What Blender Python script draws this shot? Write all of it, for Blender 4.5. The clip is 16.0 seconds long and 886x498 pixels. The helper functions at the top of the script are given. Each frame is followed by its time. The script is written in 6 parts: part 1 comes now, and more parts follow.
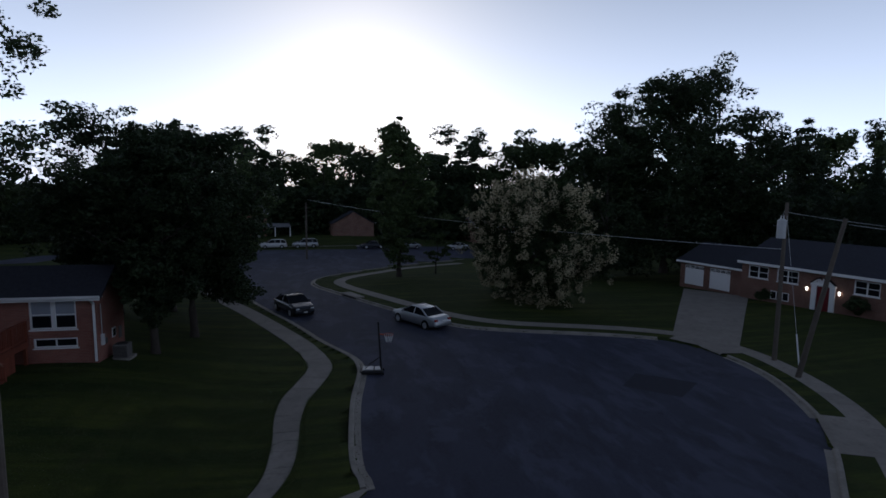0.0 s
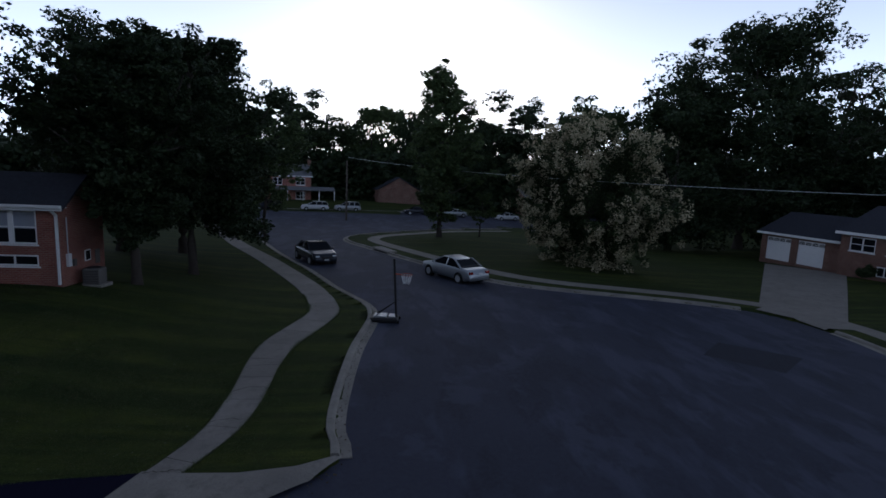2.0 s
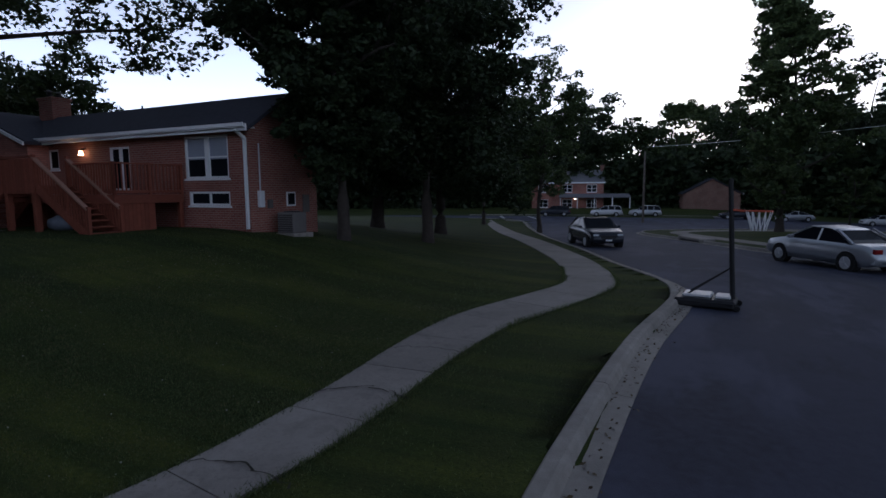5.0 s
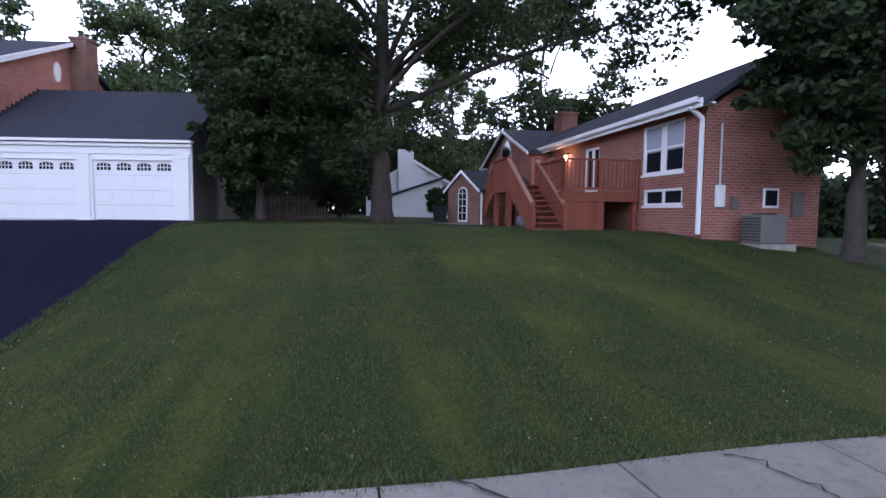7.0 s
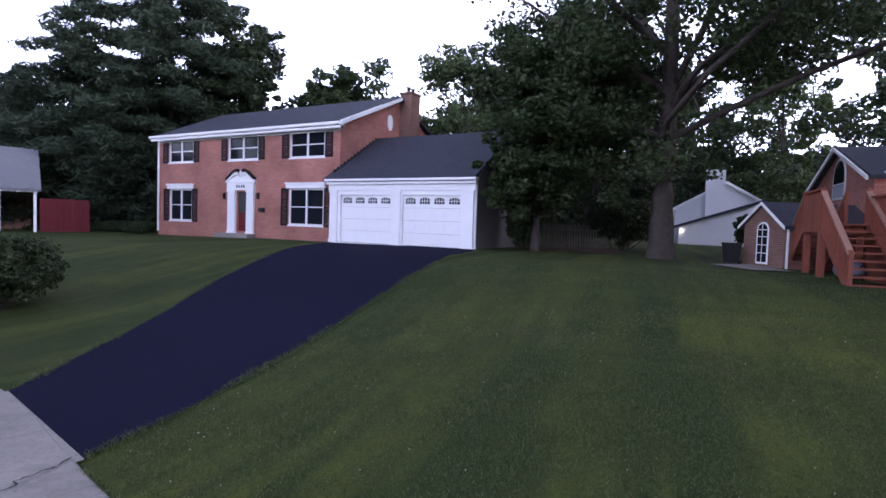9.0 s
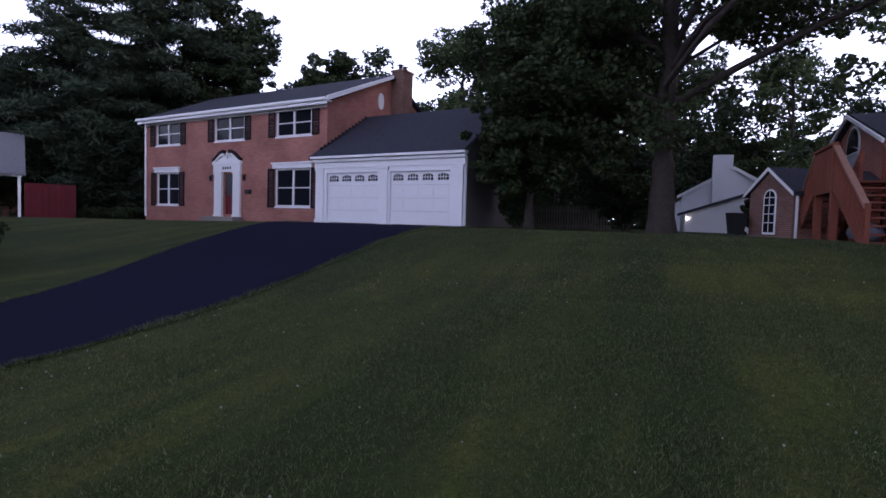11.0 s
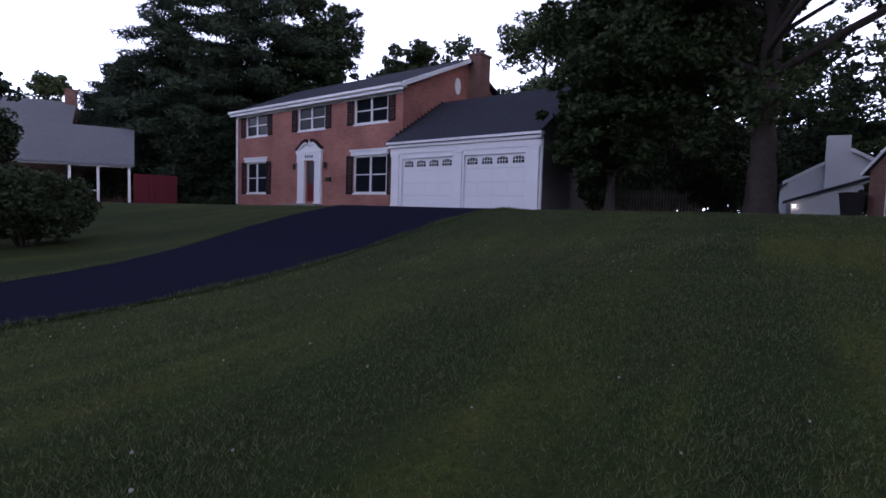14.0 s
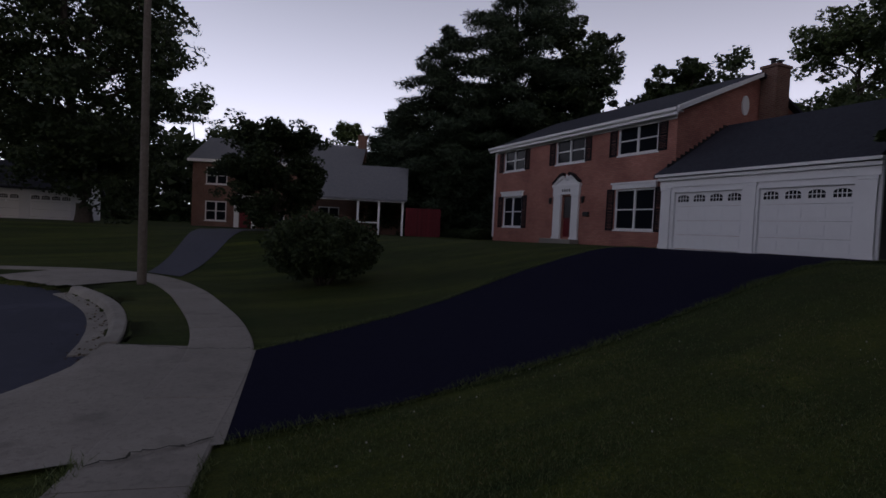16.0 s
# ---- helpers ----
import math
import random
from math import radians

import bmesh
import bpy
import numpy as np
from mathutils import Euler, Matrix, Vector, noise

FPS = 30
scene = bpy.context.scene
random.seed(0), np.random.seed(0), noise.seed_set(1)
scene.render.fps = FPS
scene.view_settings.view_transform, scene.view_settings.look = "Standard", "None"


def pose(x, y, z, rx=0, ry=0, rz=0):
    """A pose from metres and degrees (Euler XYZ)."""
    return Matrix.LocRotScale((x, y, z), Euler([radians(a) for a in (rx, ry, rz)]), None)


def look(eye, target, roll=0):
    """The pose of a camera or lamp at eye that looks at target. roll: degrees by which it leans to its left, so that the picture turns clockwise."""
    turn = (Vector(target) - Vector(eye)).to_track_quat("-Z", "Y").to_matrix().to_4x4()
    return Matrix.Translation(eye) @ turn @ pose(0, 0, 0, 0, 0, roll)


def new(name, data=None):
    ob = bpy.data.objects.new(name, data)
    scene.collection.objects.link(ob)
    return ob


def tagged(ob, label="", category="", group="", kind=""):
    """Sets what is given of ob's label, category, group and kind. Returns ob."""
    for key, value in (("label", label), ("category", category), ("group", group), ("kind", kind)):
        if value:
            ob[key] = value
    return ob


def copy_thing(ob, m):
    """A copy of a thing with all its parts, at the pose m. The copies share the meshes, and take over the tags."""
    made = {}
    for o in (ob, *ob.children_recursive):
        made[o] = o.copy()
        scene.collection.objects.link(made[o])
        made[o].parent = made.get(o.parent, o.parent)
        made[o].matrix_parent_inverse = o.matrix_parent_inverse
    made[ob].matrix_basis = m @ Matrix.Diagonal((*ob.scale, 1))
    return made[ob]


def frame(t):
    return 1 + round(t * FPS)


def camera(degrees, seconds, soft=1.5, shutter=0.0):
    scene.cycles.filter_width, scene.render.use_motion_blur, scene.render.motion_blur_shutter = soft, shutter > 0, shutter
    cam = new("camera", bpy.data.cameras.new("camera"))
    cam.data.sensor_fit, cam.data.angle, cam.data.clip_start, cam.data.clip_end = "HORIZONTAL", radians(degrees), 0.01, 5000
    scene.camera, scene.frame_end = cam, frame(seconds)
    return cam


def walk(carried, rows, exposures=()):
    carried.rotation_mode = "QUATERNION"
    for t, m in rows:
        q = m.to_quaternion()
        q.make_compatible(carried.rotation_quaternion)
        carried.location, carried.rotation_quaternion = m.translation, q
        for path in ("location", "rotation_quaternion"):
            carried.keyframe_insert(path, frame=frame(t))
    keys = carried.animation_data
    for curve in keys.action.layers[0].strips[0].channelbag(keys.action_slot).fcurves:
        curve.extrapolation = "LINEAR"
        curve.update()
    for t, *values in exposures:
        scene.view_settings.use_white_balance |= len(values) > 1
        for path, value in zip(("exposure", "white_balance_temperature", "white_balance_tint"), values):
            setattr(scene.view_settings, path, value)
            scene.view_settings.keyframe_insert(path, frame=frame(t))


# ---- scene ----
# seconds, eye x y z, yaw, pitch, roll
cam = camera(79.0, 16.0, soft=1.6)
PATH = [
    (0, -5.397, -4.094, 8.977, -12.32, -6.47, -0.68),
    (0.5, -4.805, -2.909, 8.240, -12.09, -7.25, -1.49),
    (1, -4.259, -1.732, 7.493, -12.41, -6.80, -1.57),
    (1.5, -3.836, -0.551, 6.737, -10.13, -7.99, -1.64),
    (2, -3.546, 0.663, 5.978, -6.63, -8.51, -2.34),
    (2.5, -3.324, 1.938, 5.192, -3.52, -9.76, -1.31),
    (3, -3.080, 3.334, 4.365, -0.91, -9.91, -1.38),
    (3.2, -3.032, 3.944, 4.071, -0.18, -9.89, -1.14),
    (5.3, -3.788, 10.836, 1.860, 29.99, -5.28, 0.49),
    (5.5, -3.818, 11.229, 1.736, 34.16, -5.12, 0.65),
    (6, -3.910, 12.138, 1.554, 47.30, -5.24, 0.44),
    (6.5, -4.160, 13.175, 1.481, 65.26, -5.07, -0.09),
    (7, -4.443, 14.123, 1.388, 78.77, -3.86, -0.70),
    (7.5, -4.425, 14.776, 1.453, 92.27, -3.34, -1.64),
    (8, -4.511, 15.121, 1.683, 102.55, -2.86, -1.50),
    (8.5, -4.712, 15.279, 1.886, 106.88, -2.26, -1.31),
    (9, -4.937, 15.395, 1.944, 110.79, -2.63, -1.95),
    (9.2, -5.048, 15.450, 1.925, 112.90, -2.69, -1.93),
    (11.5, -6.442, 15.780, 0.883, 111.34, -2.88, -1.66),
    (12, -6.636, 15.813, 0.727, 111.43, -3.07, -1.59),
    (12.5, -6.700, 15.836, 0.647, 111.64, -2.85, -1.20),
    (13, -6.755, 15.867, 0.646, 113.47, -2.61, -1.07),
    (13.5, -6.788, 15.901, 0.709, 115.95, -3.13, -2.13),
    (14, -6.718, 15.893, 0.819, 120.43, -3.84, -1.69),
    (14.5, -6.746, 15.816, 0.940, 129.50, -4.07, -2.43),
    (15, -6.921, 15.533, 1.017, 137.71, -3.48, -2.34),
    (15.5, -7.018, 15.051, 1.119, 142.99, -2.99, -2.57),
    (16, -7.276, 14.520, 1.257, 145.93, -2.01, -2.77),
]
EXPOSURES = [(0, -1.4, 5600, 12), (3, -0.85, 5500, 12), (5.5, -0.75, 5750, 18), (6.0, 0.0, 5950, 22), (6.5, 1.65, 5850, 24), (7.5, 1.5, 5850, 22), (9.0, 1.5, 5800, 30), (11.5, 0.45, 5800, 33), (13.0, 0.45, 5800, 33), (14.5, 0.15, 5850, 31), (15.5, -0.75, 6400, 26), (16, -1.1, 6600, 24)]
walk(cam, [(t, pose(x, y, z, 90 + pitch, roll, yaw)) for t, x, y, z, yaw, pitch, roll in PATH], EXPOSURES)

# ---- world and light: clear dusk, the sun just under the trees ahead of the start ----
SUN_AZ, SUN_EL = 4.0, 13.0
world = bpy.data.worlds.new("dusk_sky")
scene.world = world
world.use_nodes = True
wn = world.node_tree
sky = wn.nodes.new("ShaderNodeTexSky")
sky.sky_type = "NISHITA"
sky.sun_disc = False
sky.sun_elevation = radians(SUN_EL)
sky.sun_rotation = radians(SUN_AZ)
sky.air_density, sky.dust_density, sky.ozone_density = 1.1, 1.2, 2.0
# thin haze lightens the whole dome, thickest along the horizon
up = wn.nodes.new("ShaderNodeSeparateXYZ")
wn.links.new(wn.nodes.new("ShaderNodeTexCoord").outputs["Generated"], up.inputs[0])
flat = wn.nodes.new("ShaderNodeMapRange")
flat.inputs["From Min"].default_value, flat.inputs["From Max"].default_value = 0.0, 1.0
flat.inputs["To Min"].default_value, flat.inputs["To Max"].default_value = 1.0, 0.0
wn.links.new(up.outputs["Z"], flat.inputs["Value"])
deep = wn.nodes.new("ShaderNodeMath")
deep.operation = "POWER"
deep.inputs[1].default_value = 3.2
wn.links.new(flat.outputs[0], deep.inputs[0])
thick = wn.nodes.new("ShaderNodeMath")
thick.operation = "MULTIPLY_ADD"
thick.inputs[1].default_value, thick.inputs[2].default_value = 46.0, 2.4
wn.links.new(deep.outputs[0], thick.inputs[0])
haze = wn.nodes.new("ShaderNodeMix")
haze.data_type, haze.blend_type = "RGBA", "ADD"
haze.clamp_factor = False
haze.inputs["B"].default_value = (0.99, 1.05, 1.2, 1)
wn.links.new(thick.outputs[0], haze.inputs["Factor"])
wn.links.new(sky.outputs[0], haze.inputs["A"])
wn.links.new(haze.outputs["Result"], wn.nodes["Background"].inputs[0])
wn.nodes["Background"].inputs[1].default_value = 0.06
sun = new("sun", bpy.data.lights.new("sun", "SUN"))
sun.data.energy, sun.data.angle, sun.data.color = 0.25, radians(40), (1.0, 0.9, 0.85)
sun.matrix_world = look((0, 0, 60), (0 - 60 * math.sin(radians(SUN_AZ)), 0 - 60 * math.cos(radians(SUN_AZ)), 60 - 60 * math.tan(radians(14))))

# ---- materials ----
def mat(name, base, rough=0.8, grain=None, big=None, bump=0.0, bump_scale=40.0, metal=0.0, spec=0.3, vary=0.0, coords="Object", more=()):
    """A surface with two scales of colour variation and a fine relief. grain, big: (scale, amount, colour)."""
    m = bpy.data.materials.new(name)
    m.use_nodes = True
    nt = m.node_tree
    b = nt.nodes["Principled BSDF"]
    b.inputs["Roughness"].default_value = rough
    b.inputs["Metallic"].default_value = metal
    b.inputs["Specular IOR Level"].default_value = spec
    col = nt.nodes.new("ShaderNodeRGB")
    col.outputs[0].default_value = (*base, 1)
    out = col.outputs[0]
    tc = nt.nodes.new("ShaderNodeTexCoord")
    co = nt.nodes.new("ShaderNodeNewGeometry").outputs["Position"] if coords == "World" else tc.outputs[coords]
    for spec_ in (big, *more, grain):
        if not spec_:
            continue
        sc, amount, other = spec_[:3]
        lo, hi = spec_[3] if len(spec_) > 3 else (0.35, 0.68)
        n = nt.nodes.new("ShaderNodeTexNoise")
        stretch = sc if isinstance(sc, tuple) else None
        n.inputs["Scale"].default_value = 1.0 if stretch else sc
        n.inputs["Detail"].default_value = 5
        n.inputs["Roughness"].default_value = 0.65
        if stretch:
            mp = nt.nodes.new("ShaderNodeMapping")
            mp.inputs["Rotation"].default_value[2] = radians(stretch[2])
            mp.inputs["Scale"].default_value = (stretch[0], stretch[1], 1)
            nt.links.new(co, mp.inputs["Vector"])
            nt.links.new(mp.outputs[0], n.inputs["Vector"])
        else:
            nt.links.new(co, n.inputs["Vector"])
        r = nt.nodes.new("ShaderNodeMapRange")
        r.inputs["From Min"].default_value, r.inputs["From Max"].default_value = lo, hi
        r.inputs["To Max"].default_value = amount
        nt.links.new(n.outputs["Fac"], r.inputs["Value"])
        mx = nt.nodes.new("ShaderNodeMix")
        mx.data_type = "RGBA"
        nt.links.new(r.outputs[0], mx.inputs["Factor"])
        nt.links.new(out, mx.inputs["A"])
        mx.inputs["B"].default_value = (*other, 1)
        out = mx.outputs["Result"]
    if vary:
        oi = nt.nodes.new("ShaderNodeObjectInfo")
        hs = nt.nodes.new("ShaderNodeHueSaturation")
        r = nt.nodes.new("ShaderNodeMapRange")
        r.inputs["To Min"].default_value, r.inputs["To Max"].default_value = 1 - vary, 1 + vary
        nt.links.new(oi.outputs["Random"], r.inputs["Value"])
        nt.links.new(r.outputs[0], hs.inputs["Value"])
        nt.links.new(out, hs.inputs["Color"])
        out = hs.outputs["Color"]
    nt.links.new(out, b.inputs["Base Color"])
    if bump:
        n = nt.nodes.new("ShaderNodeTexNoise")
        n.inputs["Scale"].default_value = bump_scale
        n.inputs["Detail"].default_value = 6
        nt.links.new(co, n.inputs["Vector"])
        bp = nt.nodes.new("ShaderNodeBump")
        bp.inputs["Strength"].default_value = bump
        bp.inputs["Distance"].default_value = 0.02
        nt.links.new(n.outputs["Fac"], bp.inputs["Height"])
        nt.links.new(bp.outputs[0], b.inputs["Normal"])
    return m


def brick_mat(name, c1, c2, mortar):
    m = bpy.data.materials.new(name)
    m.use_nodes = True
    nt = m.node_tree
    b = nt.nodes["Principled BSDF"]
    b.inputs["Roughness"].default_value = 0.9
    b.inputs["Specular IOR Level"].default_value = 0.2
    uv = nt.nodes.new("ShaderNodeUVMap")
    t = nt.nodes.new("ShaderNodeTexBrick")
    t.inputs["Scale"].default_value = 1.0
    t.inputs["Brick Width"].default_value, t.inputs["Row Height"].default_value = 0.225, 0.078
    t.inputs["Mortar Size"].default_value, t.inputs["Mortar Smooth"].default_value = 0.009, 0.2
    t.inputs["Bias"].default_value = 0.0
    t.inputs["Color1"].default_value, t.inputs["Color2"].default_value, t.inputs["Mortar"].default_value = (*c1, 1), (*c2, 1), (*mortar, 1)
    nt.links.new(uv.outputs[0], t.inputs["Vector"])
    n = nt.nodes.new("ShaderNodeTexNoise")
    n.inputs["Scale"].default_value = 0.7
    n.inputs["Detail"].default_value = 6
    nt.links.new(uv.outputs[0], n.inputs["Vector"])
    hs = nt.nodes.new("ShaderNodeHueSaturation")
    r = nt.nodes.new("ShaderNodeMapRange")
    r.inputs["From Min"].default_value, r.inputs["From Max"].default_value = 0.3, 0.7
    r.inputs["To Min"].default_value, r.inputs["To Max"].default_value = 0.78, 1.18
    nt.links.new(n.outputs["Fac"], r.inputs["Value"])
    nt.links.new(r.outputs[0], hs.inputs["Value"])
    nt.links.new(t.outputs["Color"], hs.inputs["Color"])
    nt.links.new(hs.outputs[0], b.inputs["Base Color"])
    bp = nt.nodes.new("ShaderNodeBump")
    bp.inputs["Strength"].default_value, bp.inputs["Distance"].default_value = 0.8, 0.01
    bp.invert = True
    nt.links.new(t.outputs["Fac"], bp.inputs["Height"])
    nt.links.new(bp.outputs[0], b.inputs["Normal"])
    return m


def leaf_mat(name, dark, light, gloss=0.55, trans=0.25):
    m = bpy.data.materials.new(name)
    m.use_nodes = True
    nt = m.node_tree
    b = nt.nodes["Principled BSDF"]
    b.inputs["Roughness"].default_value = gloss
    b.inputs["Specular IOR Level"].default_value = 0.25
    g = nt.nodes.new("ShaderNodeNewGeometry")
    mx = nt.nodes.new("ShaderNodeMix")
    mx.data_type = "RGBA"
    mx.inputs["A"].default_value, mx.inputs["B"].default_value = (*dark, 1), (*light, 1)
    nt.links.new(g.outputs["Random Per Island"], mx.inputs["Factor"])
    nt.links.new(mx.outputs["Result"], b.inputs["Base Color"])
    if trans:
        tr = nt.nodes.new("ShaderNodeBsdfTranslucent")
        nt.links.new(mx.outputs["Result"], tr.inputs["Color"])
        ms = nt.nodes.new("ShaderNodeMixShader")
        ms.inputs[0].default_value = trans
        nt.links.new(b.outputs[0], ms.inputs[1])
        nt.links.new(tr.outputs[0], ms.inputs[2])
        nt.links.new(ms.outputs[0], nt.nodes["Material Output"].inputs[0])
    return m


def glow_mat(name, colour, strength):
    m = bpy.data.materials.new(name)
    m.use_nodes = True
    b = m.node_tree.nodes["Principled BSDF"]
    b.inputs["Emission Color"].default_value = (*colour, 1)
    b.inputs["Emission Strength"].default_value = strength
    return m


M_ASPHALT = mat("road_asphalt", (0.03698, 0.04079, 0.06811), 0.85, grain=(9, 0.5, (0.04881, 0.05279, 0.08256)), big=(0.16, 0.8, (0.02515, 0.02799, 0.04644)), bump=0.35, bump_scale=90, coords="World", more=(((0.42, 0.14, 25.0), 0.8, (0.06508, 0.07118, 0.1135), (0.5, 0.58)), ((0.8, 0.3, -40.0), 0.7, (0.02071, 0.02319, 0.03922), (0.52, 0.6)), (0.45, 0.6, (0.06287, 0.06878, 0.1084), (0.56, 0.62))))
M_PATCH = mat("asphalt_patch", (0.02071, 0.02319, 0.03715), 0.85, grain=(12, 0.5, (0.02663, 0.02879, 0.04541)), bump=0.35, bump_scale=90, coords="World")
M_DRIVE = mat("fresh_asphalt", (0.00952, 0.009354, 0.02321), 0.92, grain=(14, 0.5, (0.01496, 0.01496, 0.03426)), big=(0.35, 0.5, (0.0136, 0.01346, 0.03094)), bump=0.4, bump_scale=110, coords="World", spec=0.03)
M_GREYDRIVE = mat("old_asphalt_drive", (0.066, 0.0682, 0.09375), 0.9, grain=(9, 0.5, (0.09, 0.093, 0.12)), big=(0.4, 0.5, (0.051, 0.0527, 0.07125)), bump=0.3, coords="World")
M_CONC = mat("concrete", (0.29, 0.265, 0.24), 0.9, grain=(11, 0.5, (0.21, 0.192, 0.175)), big=(0.8, 0.65, (0.18, 0.164, 0.15)), bump=0.25, bump_scale=70, vary=0.07, coords="World", more=((2.6, 0.55, (0.125, 0.112, 0.1), (0.54, 0.68)), (26, 0.45, (0.12, 0.108, 0.096), (0.52, 0.66)), (0.6, 0.5, (0.33, 0.305, 0.28), (0.55, 0.7))))
M_KERB = mat("kerb_concrete", (0.34, 0.315, 0.285), 0.9, grain=(8, 0.6, (0.2, 0.185, 0.165)), big=(0.9, 0.75, (0.17, 0.16, 0.145)), bump=0.3, bump_scale=60, vary=0.08, coords="World")
M_SOIL = mat("lawn_ground", (0.0175, 0.038, 0.0105), 0.95, grain=(5.0, 0.3, (0.039, 0.05772, 0.01716)), big=(0.3, 0.8, (0.0138, 0.0295, 0.0078)), bump=0.7, bump_scale=45, coords="World", spec=0.1, more=(((0.07, 1.05, 4.0), 0.85, (0.15, 0.165, 0.026), (0.45, 0.62)), (0.13, 0.65, (0.07, 0.082, 0.02)), (0.9, 0.6, (0.0156, 0.03276, 0.00858)), (1.7, 0.5, (0.0624, 0.05928, 0.0234)), (0.5, 0.5, (0.0936, 0.08424, 0.039), (0.62, 0.72)), (22, 0.5, (0.011, 0.022, 0.006), (0.42, 0.62)), (70, 0.5, (0.01, 0.02, 0.006), (0.45, 0.6))))
M_BLADE = leaf_mat("grass_blade", (0.026, 0.05, 0.016), (0.165, 0.195, 0.085), 0.6, 0.5)
M_STRAW = leaf_mat("dry_grass_blade", (0.11, 0.085, 0.04), (0.26, 0.22, 0.12), 0.8, 0.3)
M_CLOVER = leaf_mat("clover", (0.028, 0.06, 0.0208), (0.052, 0.092, 0.0368), 0.7, 0.4)
M_CLOVERFLOWER = mat("clover_flower", (0.3, 0.3, 0.27), 0.8, grain=(200, 0.4, (0.3, 0.28, 0.26)))
M_BRICK_PINK = brick_mat("salmon_brick", (0.43, 0.19, 0.15), (0.36, 0.145, 0.115), (0.2, 0.12, 0.105))
M_BRICK_RED = brick_mat("red_brick", (0.30, 0.112, 0.086), (0.235, 0.08, 0.063), (0.33, 0.25, 0.21))
M_BRICK_DARK = brick_mat("brown_brick", (0.2, 0.105, 0.08), (0.15, 0.075, 0.06), (0.24, 0.19, 0.16))
M_ROOF = mat("dark_shingle", (0.03, 0.032, 0.045), 0.9, grain=(6, 0.6, (0.05, 0.052, 0.068)), big=(0.5, 0.4, (0.022, 0.024, 0.034)), bump=0.6, bump_scale=22)
M_ROOF_GREY = mat("grey_shingle", (0.17, 0.175, 0.19), 0.9, grain=(6, 0.6, (0.12, 0.125, 0.14)), big=(0.5, 0.4, (0.21, 0.21, 0.22)), bump=0.6, bump_scale=22)
M_GREYSIDING = mat("grey_siding", (0.13, 0.12, 0.115), 0.8, grain=(4, 0.4, (0.1, 0.092, 0.088)), big=(0.7, 0.4, (0.16, 0.15, 0.145)))
M_WHITE = mat("white_paint", (0.78, 0.78, 0.79), 0.5, grain=(3, 0.25, (0.68, 0.68, 0.69)), big=(0.6, 0.2, (0.7, 0.7, 0.7)), bump=0.06)
M_WHITE_SIDING = mat("white_siding", (0.68, 0.69, 0.71), 0.6, grain=(2, 0.3, (0.58, 0.59, 0.6)), bump=0.05)
M_SHUTTER = mat("black_shutter", (0.014, 0.01, 0.013), 0.6, grain=(8, 0.4, (0.022, 0.016, 0.02)), spec=0.12)
M_REDDOOR = mat("red_door", (0.13, 0.012, 0.018), 0.45, grain=(5, 0.3, (0.1, 0.01, 0.015)))
M_REDFENCE = mat("red_boards", (0.12, 0.014, 0.02), 0.8, grain=(4, 0.5, (0.08, 0.011, 0.016)), vary=0.15)
# storm door glass; also the painted darkness of rooms behind windows
M_STORM_SHADE = mat("storm_door_and_room_shade", (0.03, 0.03, 0.034), 0.3, spec=0.5)
M_GLASS = mat("window_glass", (0.01, 0.012, 0.016), 0.05, spec=0.06)
M_CURTAIN = mat("window_blind", (0.30, 0.32, 0.38), 0.8, grain=(30, 0.2, (0.26, 0.28, 0.33)))
M_DARK = mat("black_metal", (0.015, 0.015, 0.017), 0.5, grain=(10, 0.3, (0.03, 0.03, 0.032)))
M_DECK = mat("stained_deck_wood", (0.21, 0.06, 0.036), 0.75, grain=(9, 0.6, (0.15, 0.042, 0.026)), big=(1.3, 0.5, (0.26, 0.085, 0.05)), bump=0.2, vary=0.12)
M_DECKPALE = mat("bleached_deck_wood", (0.33, 0.18, 0.13), 0.8, grain=(9, 0.6, (0.24, 0.12, 0.085)), bump=0.2, vary=0.1)
M_FENCE = mat("weathered_wood", (0.17, 0.145, 0.12), 0.9, grain=(10, 0.6, (0.11, 0.095, 0.08)), bump=0.3, vary=0.15)
M_POLE = mat("weathered_pole", (0.12, 0.1, 0.085), 0.9, grain=(14, 0.6, (0.07, 0.058, 0.05)), big=(1.2, 0.5, (0.17, 0.15, 0.13)), bump=0.4)
M_GALV = mat("galvanised_steel", (0.5, 0.51, 0.53), 0.45, grain=(6, 0.4, (0.4, 0.41, 0.43)), metal=0.3)
M_BARK = mat("bark", (0.055, 0.045, 0.038), 0.95, grain=(7, 0.7, (0.028, 0.023, 0.02)), big=(1.1, 0.5, (0.08, 0.068, 0.058)), bump=0.9, bump_scale=14)
M_CAR_SILVER = mat("silver_car_paint", (0.42, 0.44, 0.47), 0.28, grain=(2, 0.15, (0.38, 0.4, 0.43)), metal=0.6, spec=0.5)
M_CAR_DARK = mat("dark_car_paint", (0.03, 0.034, 0.045), 0.25, grain=(2, 0.2, (0.045, 0.05, 0.06)), metal=0.3, spec=0.5)
M_CAR_WHITE = mat("pale_car_paint", (0.55, 0.56, 0.58), 0.3, grain=(2, 0.15, (0.5, 0.51, 0.53)), metal=0.2, spec=0.5)
M_TYRE = mat("tyre_rubber", (0.014, 0.014, 0.015), 0.85, grain=(20, 0.4, (0.025, 0.025, 0.025)))
M_LAMPGLASS = mat("lamp_lens", (0.6, 0.62, 0.65), 0.15, spec=0.5)
M_TAIL = mat("tail_lens", (0.22, 0.012, 0.012), 0.2, spec=0.5)
M_PLATE = mat("number_plate", (0.6, 0.6, 0.6), 0.5)
